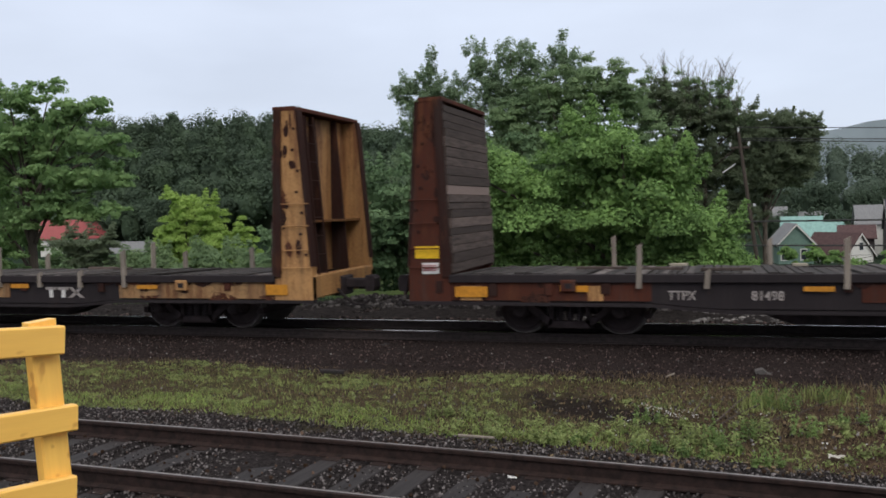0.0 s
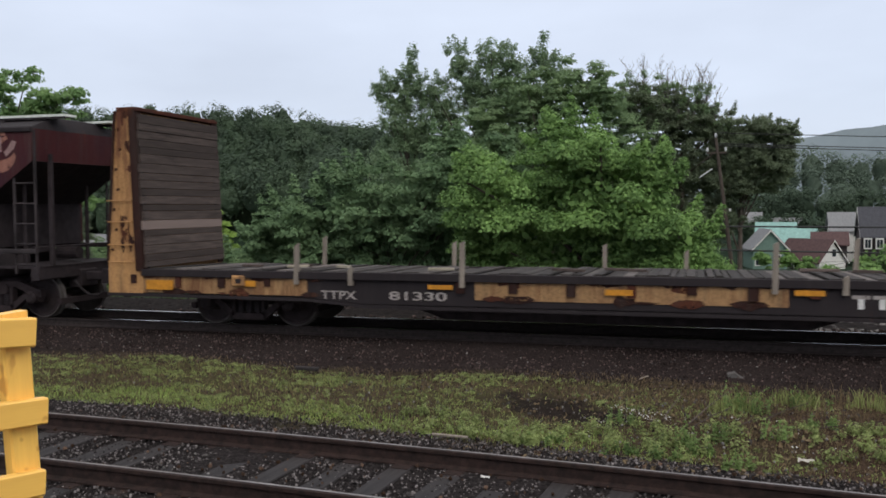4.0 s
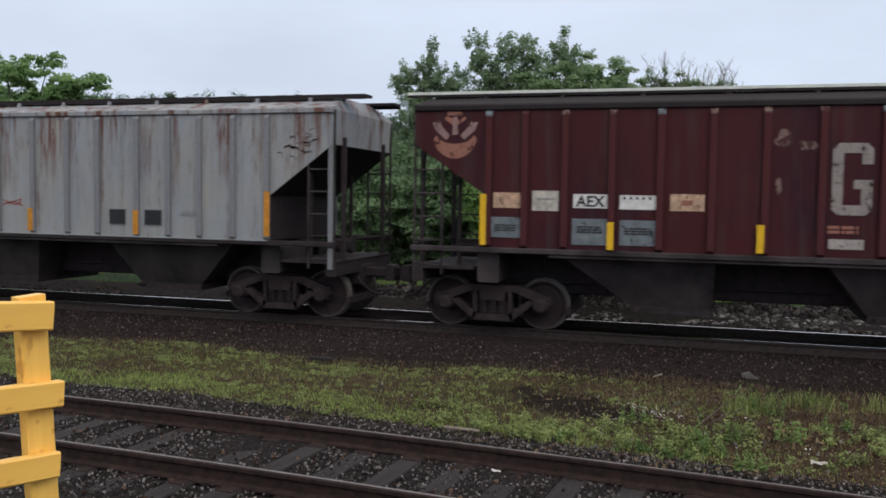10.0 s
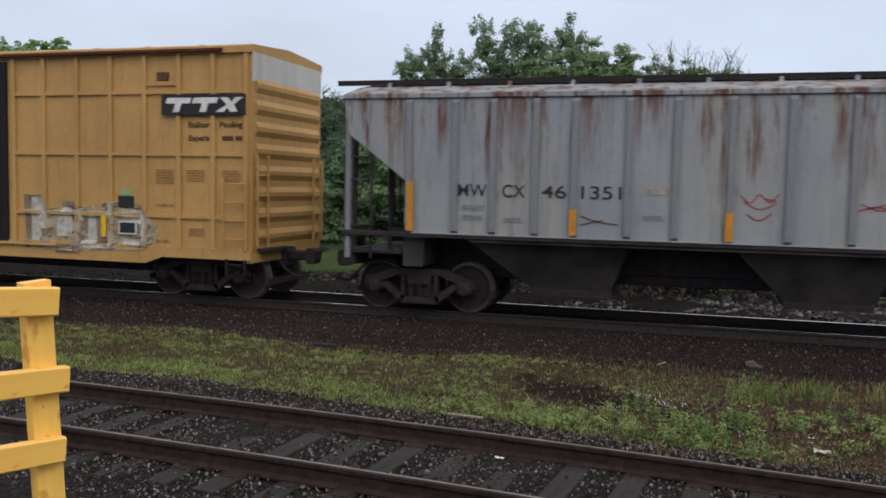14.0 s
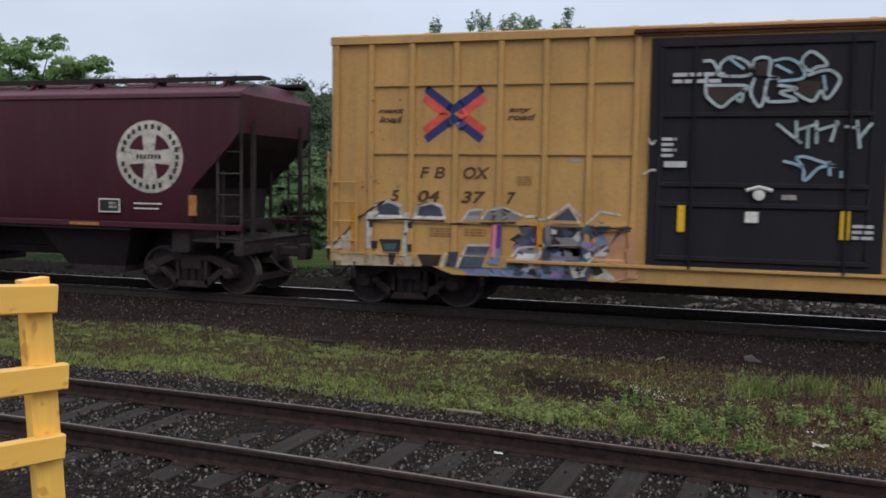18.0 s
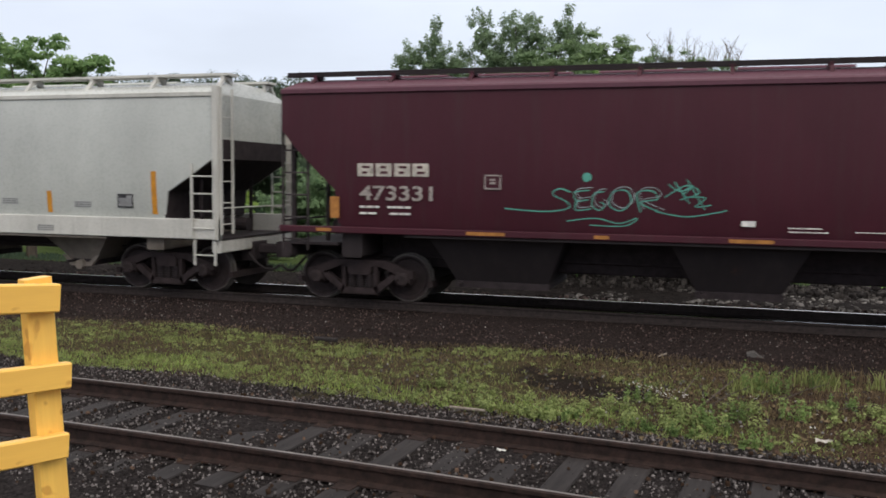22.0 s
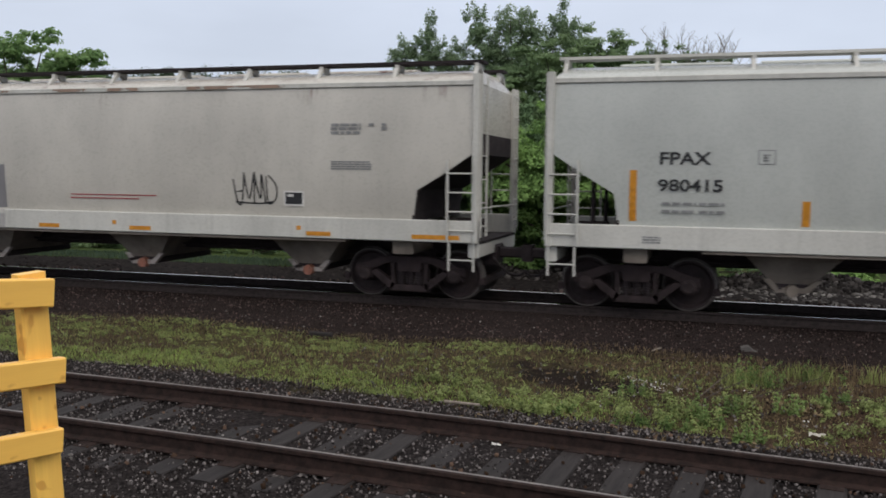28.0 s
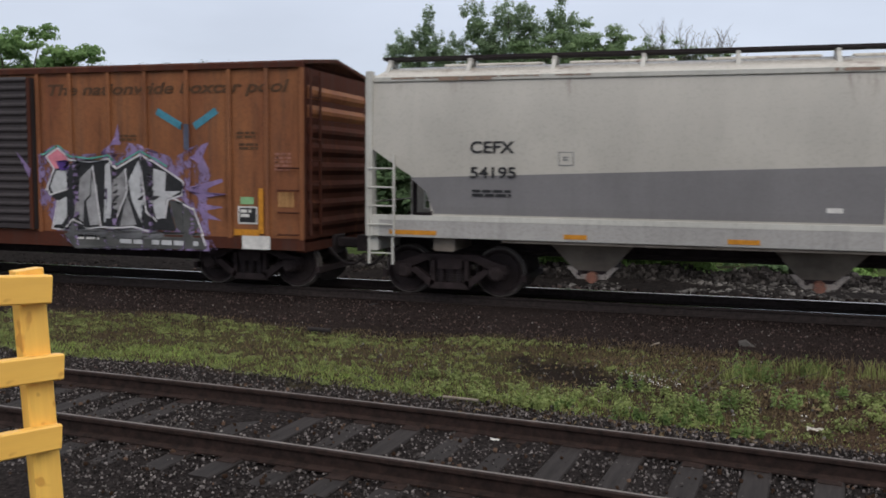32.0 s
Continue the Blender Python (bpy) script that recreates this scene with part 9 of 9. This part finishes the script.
for i, (z0, z1) in enumerate(((6.05, 5.55), (5.5, 5.0), (5.4, 4.85), (1.25, 1.20), (0.05, -.1))):
    s = Shape()
    pts = []
    for j in range(13):
        u = j / 12
        x = 1.0 + u * 60 if i < 3 else -1.0 + 62 * u
        sag = -2.0 * 4 * u * (1 - u) * (0.4 if i < 3 else .05)
        pts.append((x, 48 - (0.5 if i > 2 else 0), z0 + (z1 - z0) * u * 4 + sag * .4))
    one("cable", s.path(pts, 0.022 if i < 3 else 0.045, n=5), "wire", "dark overhead cable running along the valley side", "cable", "overhead cables")

# ---------------------------------------------------------------- yellow fence beside the camera
D = Vector((-0.29, -0.957, 0)).normalized()
fence = thing("fence", "yellow painted lumber fence, slightly worn", "fence", at=(-1.931, 2.211, 0))
fence.rotation_euler = (0, 0, math.atan2(-D.y, -D.x))


def fence_board(z, x0, x1, h, drop):
    o = part("rail_board", Shape().box(x0, x1, -0.038, 0, 0, h, 0.005), "fence", fence, "", (0, 0, z))
    o.rotation_euler = (0, radians(drop), 0)
    return o


def fence_post(x, lean):
    o = part("post", Shape().box(-0.045, 0.044, 0.001, 0.048, -1.8, 0.105, 0.006), "fence_post", fence, "", (x, 0, 1.945))
    o.rotation_euler = (0, radians(lean), 0)
    return o


fence_board(1.945, -2.6, -0.003, 0.087, 4.4)
fence_board(1.707, -2.6, 0.030, 0.080, 3.4)
fence_board(1.490, -2.6, 0.015, 0.078, 4.0)
fence_post(-0.036, -3.4)
fence_post(-1.4, -1.0)
fence_post(-2.55, 0.5)

# ---------------------------------------------------------------- small things on the ground
one("board_scrap", Shape().box(-.21, .21, -.018, .018, 0, .025, .005), "stake", "pale broken lath beside the rail", "board", at=(-2.60, 9.37, -.205)).rotation_euler = (0, 0, -.07)
one("wood_scrap", Shape().box(-.19, .19, -.045, .04, 0, .06, .012), "tie", "dark piece of broken tie on the shoulder", "wood scrap", at=(-5.94, 12.88, -.25)).rotation_euler = (0, .05, .2)
one("stick", Shape().path([(-.10, -.04, .02), (0, 0, .07), (.09, .03, .10)], .010, .014, 6), "stake", "short pale stick leaning out of the cinders", "stick", at=(-.74, 13.40, -.29))
s = Shape()
rp = random.Random(2)
for j in range(4):
    for i in range(6):
        s.v.append((-.13 + .05 * i + rp.uniform(-.015, .015), -.05 + .034 * j + rp.uniform(-.01, .01), .01 + rp.uniform(0, .035)))
s.f += [(6 * j + i, 6 * j + i + 1, 6 * j + i + 7, 6 * j + i + 6) for j in range(3) for i in range(5)]
scrap = one("paper_scrap", s, "cream", "crumpled white paper scrap in dead leaves", "paper", "paper scraps", at=(1.10, 9.48, -.25))
scrap.scale = (.62, .8, .8)
scrap = one("paper_scrap", s, "white", "small pale paper scrap among the ties", "paper", "paper scraps", at=(-1.87, 7.95, -.19))
scrap.scale = (.36, .5, .6)
for i, (x, y, a, ln) in enumerate(((-.06, 10.8, 1.15, 1.3), (0.35, 10.5, .3, .5), (1.3, 10.9, -.15, 1.0), (-.35, 11.0, 1.2, .6), (.0, 10.7, .5, .5), (.8, 11.2, .4, .6))):
    one("dead_branch", Shape().path([(0, 0, .02), (ln * .5 * math.cos(a), ln * .5 * math.sin(a), .14), (ln * math.cos(a), ln * math.sin(a), .22)], .009, .004, 5), "bark", "thin grey-brown dead branch lying in weeds", "branch", "dead branches", at=(x, y, -.27))
s = Shape()
s.prism([(-.21, 0), (-.15, .05), (-.17, .13), (-.06, .16), (.02, .09), (.13, .08), (.22, .02), (.2, 0)], -.09, .09)
one("rock", s, "pale_stone", "grey flat chunk of broken concrete on the cinders", "rock", at=(.66, 14.0, -.34))
rw = random.Random(12)
ws = scatter(9000, -20, 4.5, 8.6, 13.4, 55, lambda a, b: rw.random() < 0.7 * turf(a, b), 0.025)
tagged(new("weeds", leaf_cloud("weeds", ws, [.05] * len(ws), 46000, 0.0135, "weed", 51, 0.5, 1.0)), "low broad-leaved weeds and clover in the turf", "weeds", kind="stuff")
weed_c, weed_r = [], []
for i in range(120):
    x, y = rw.uniform(-3.5, 3.5), rw.uniform(9.2, 10.8)
    y = max(y, turf_edge(x) + .05)
    weed_c.append((x, y, ground_z(x, y) + .07))
    weed_r.append(rw.uniform(.05, .12))
tagged(new("weeds", leaf_cloud("weeds", weed_c, weed_r, 9000, 0.019, "weed", 56)), "leafy green weeds along the ballast", "weeds", kind="stuff")
herb_c, herb_r = [], []
for x, y, h, w in ((.5, 11.7, .40, .16), (.72, 11.6, .32, .2), (-.85, 10.9, .2, .16), (.09, 9.6, .26, .13), (-.08, 9.88, .34, .1), (.45, 8.98, .2, .16),
                   (-.27, 9.28, .2, .14), (-.74, 9.36, .17, .18), (.9, 10.35, .22, .14), (.3, 10.2, .25, .1), (1.5, 12.3, .3, .3), (1.4, 10.9, .16, .2), (-1.6, 9.6, .15, .2)):
    for i in range(9):
        bx, by, top = x + rw.uniform(-w, w), y + rw.uniform(-w, w) * .7, h * rw.uniform(.5, 1.1)
        for j in range(7):
            q = j / 6
            herb_c.append((bx + .05 * q * rw.uniform(-1, 1), by + .05 * q * rw.uniform(-1, 1), ground_z(bx, by) + top * q))
            herb_r.append(.045 - .028 * q)
tagged(new("tall_weeds", leaf_cloud("tall_weeds", herb_c, herb_r, 7500, 0.016, "herb", 58, 1.2, 0.7)), "upright leafy green weeds in loose clumps beside the siding", "weeds", kind="stuff")
fl_c = [(-1.0 + .75 * q + rw.uniform(-.12, .12), 11.05 - .48 * q + rw.uniform(-.1, .1), -.14) for q in [i / 49 for i in range(50)]] + [(rw.uniform(-1.2, 1.5), rw.uniform(9.8, 11.2), -.2) for _ in range(16)]
tagged(new("wildflowers", leaf_cloud("wildflowers", fl_c, [.06] * 66, 150, 0.011, "white", 52)), "tiny white wildflowers among weeds", "flowers", kind="stuff")
dl = scatter(4200, -2.5, 6.5, 8.6, 12.6, 53, lambda a, b: rw.random() < np.interp(a, (-2.5, 1), (.15, 1)), 0.01)
tagged(new("dead_leaves", leaf_cloud("dead_leaves", dl, [.03] * len(dl), 5600, 0.026, "dry_grass", 54)), "dead brown leaves beside the rail", "leaves", kind="stuff")


# ---------------------------------------------------------------- what moves
def motions():
    for car, u in CARS:
        walk(car, [(t, pose(u + gone(t), TRACK_Y, 0)) for t in [i * 0.5 for i in range(65)]])
    for w, dx, ph in WHEELS:
        walk(w, [(t, pose(dx, 0, WHEEL_R, 0, ph + math.degrees(gone(t) / WHEEL_R), 0)) for t in [min(32.0, i * 4 / 30) for i in range(241)]])


motions()
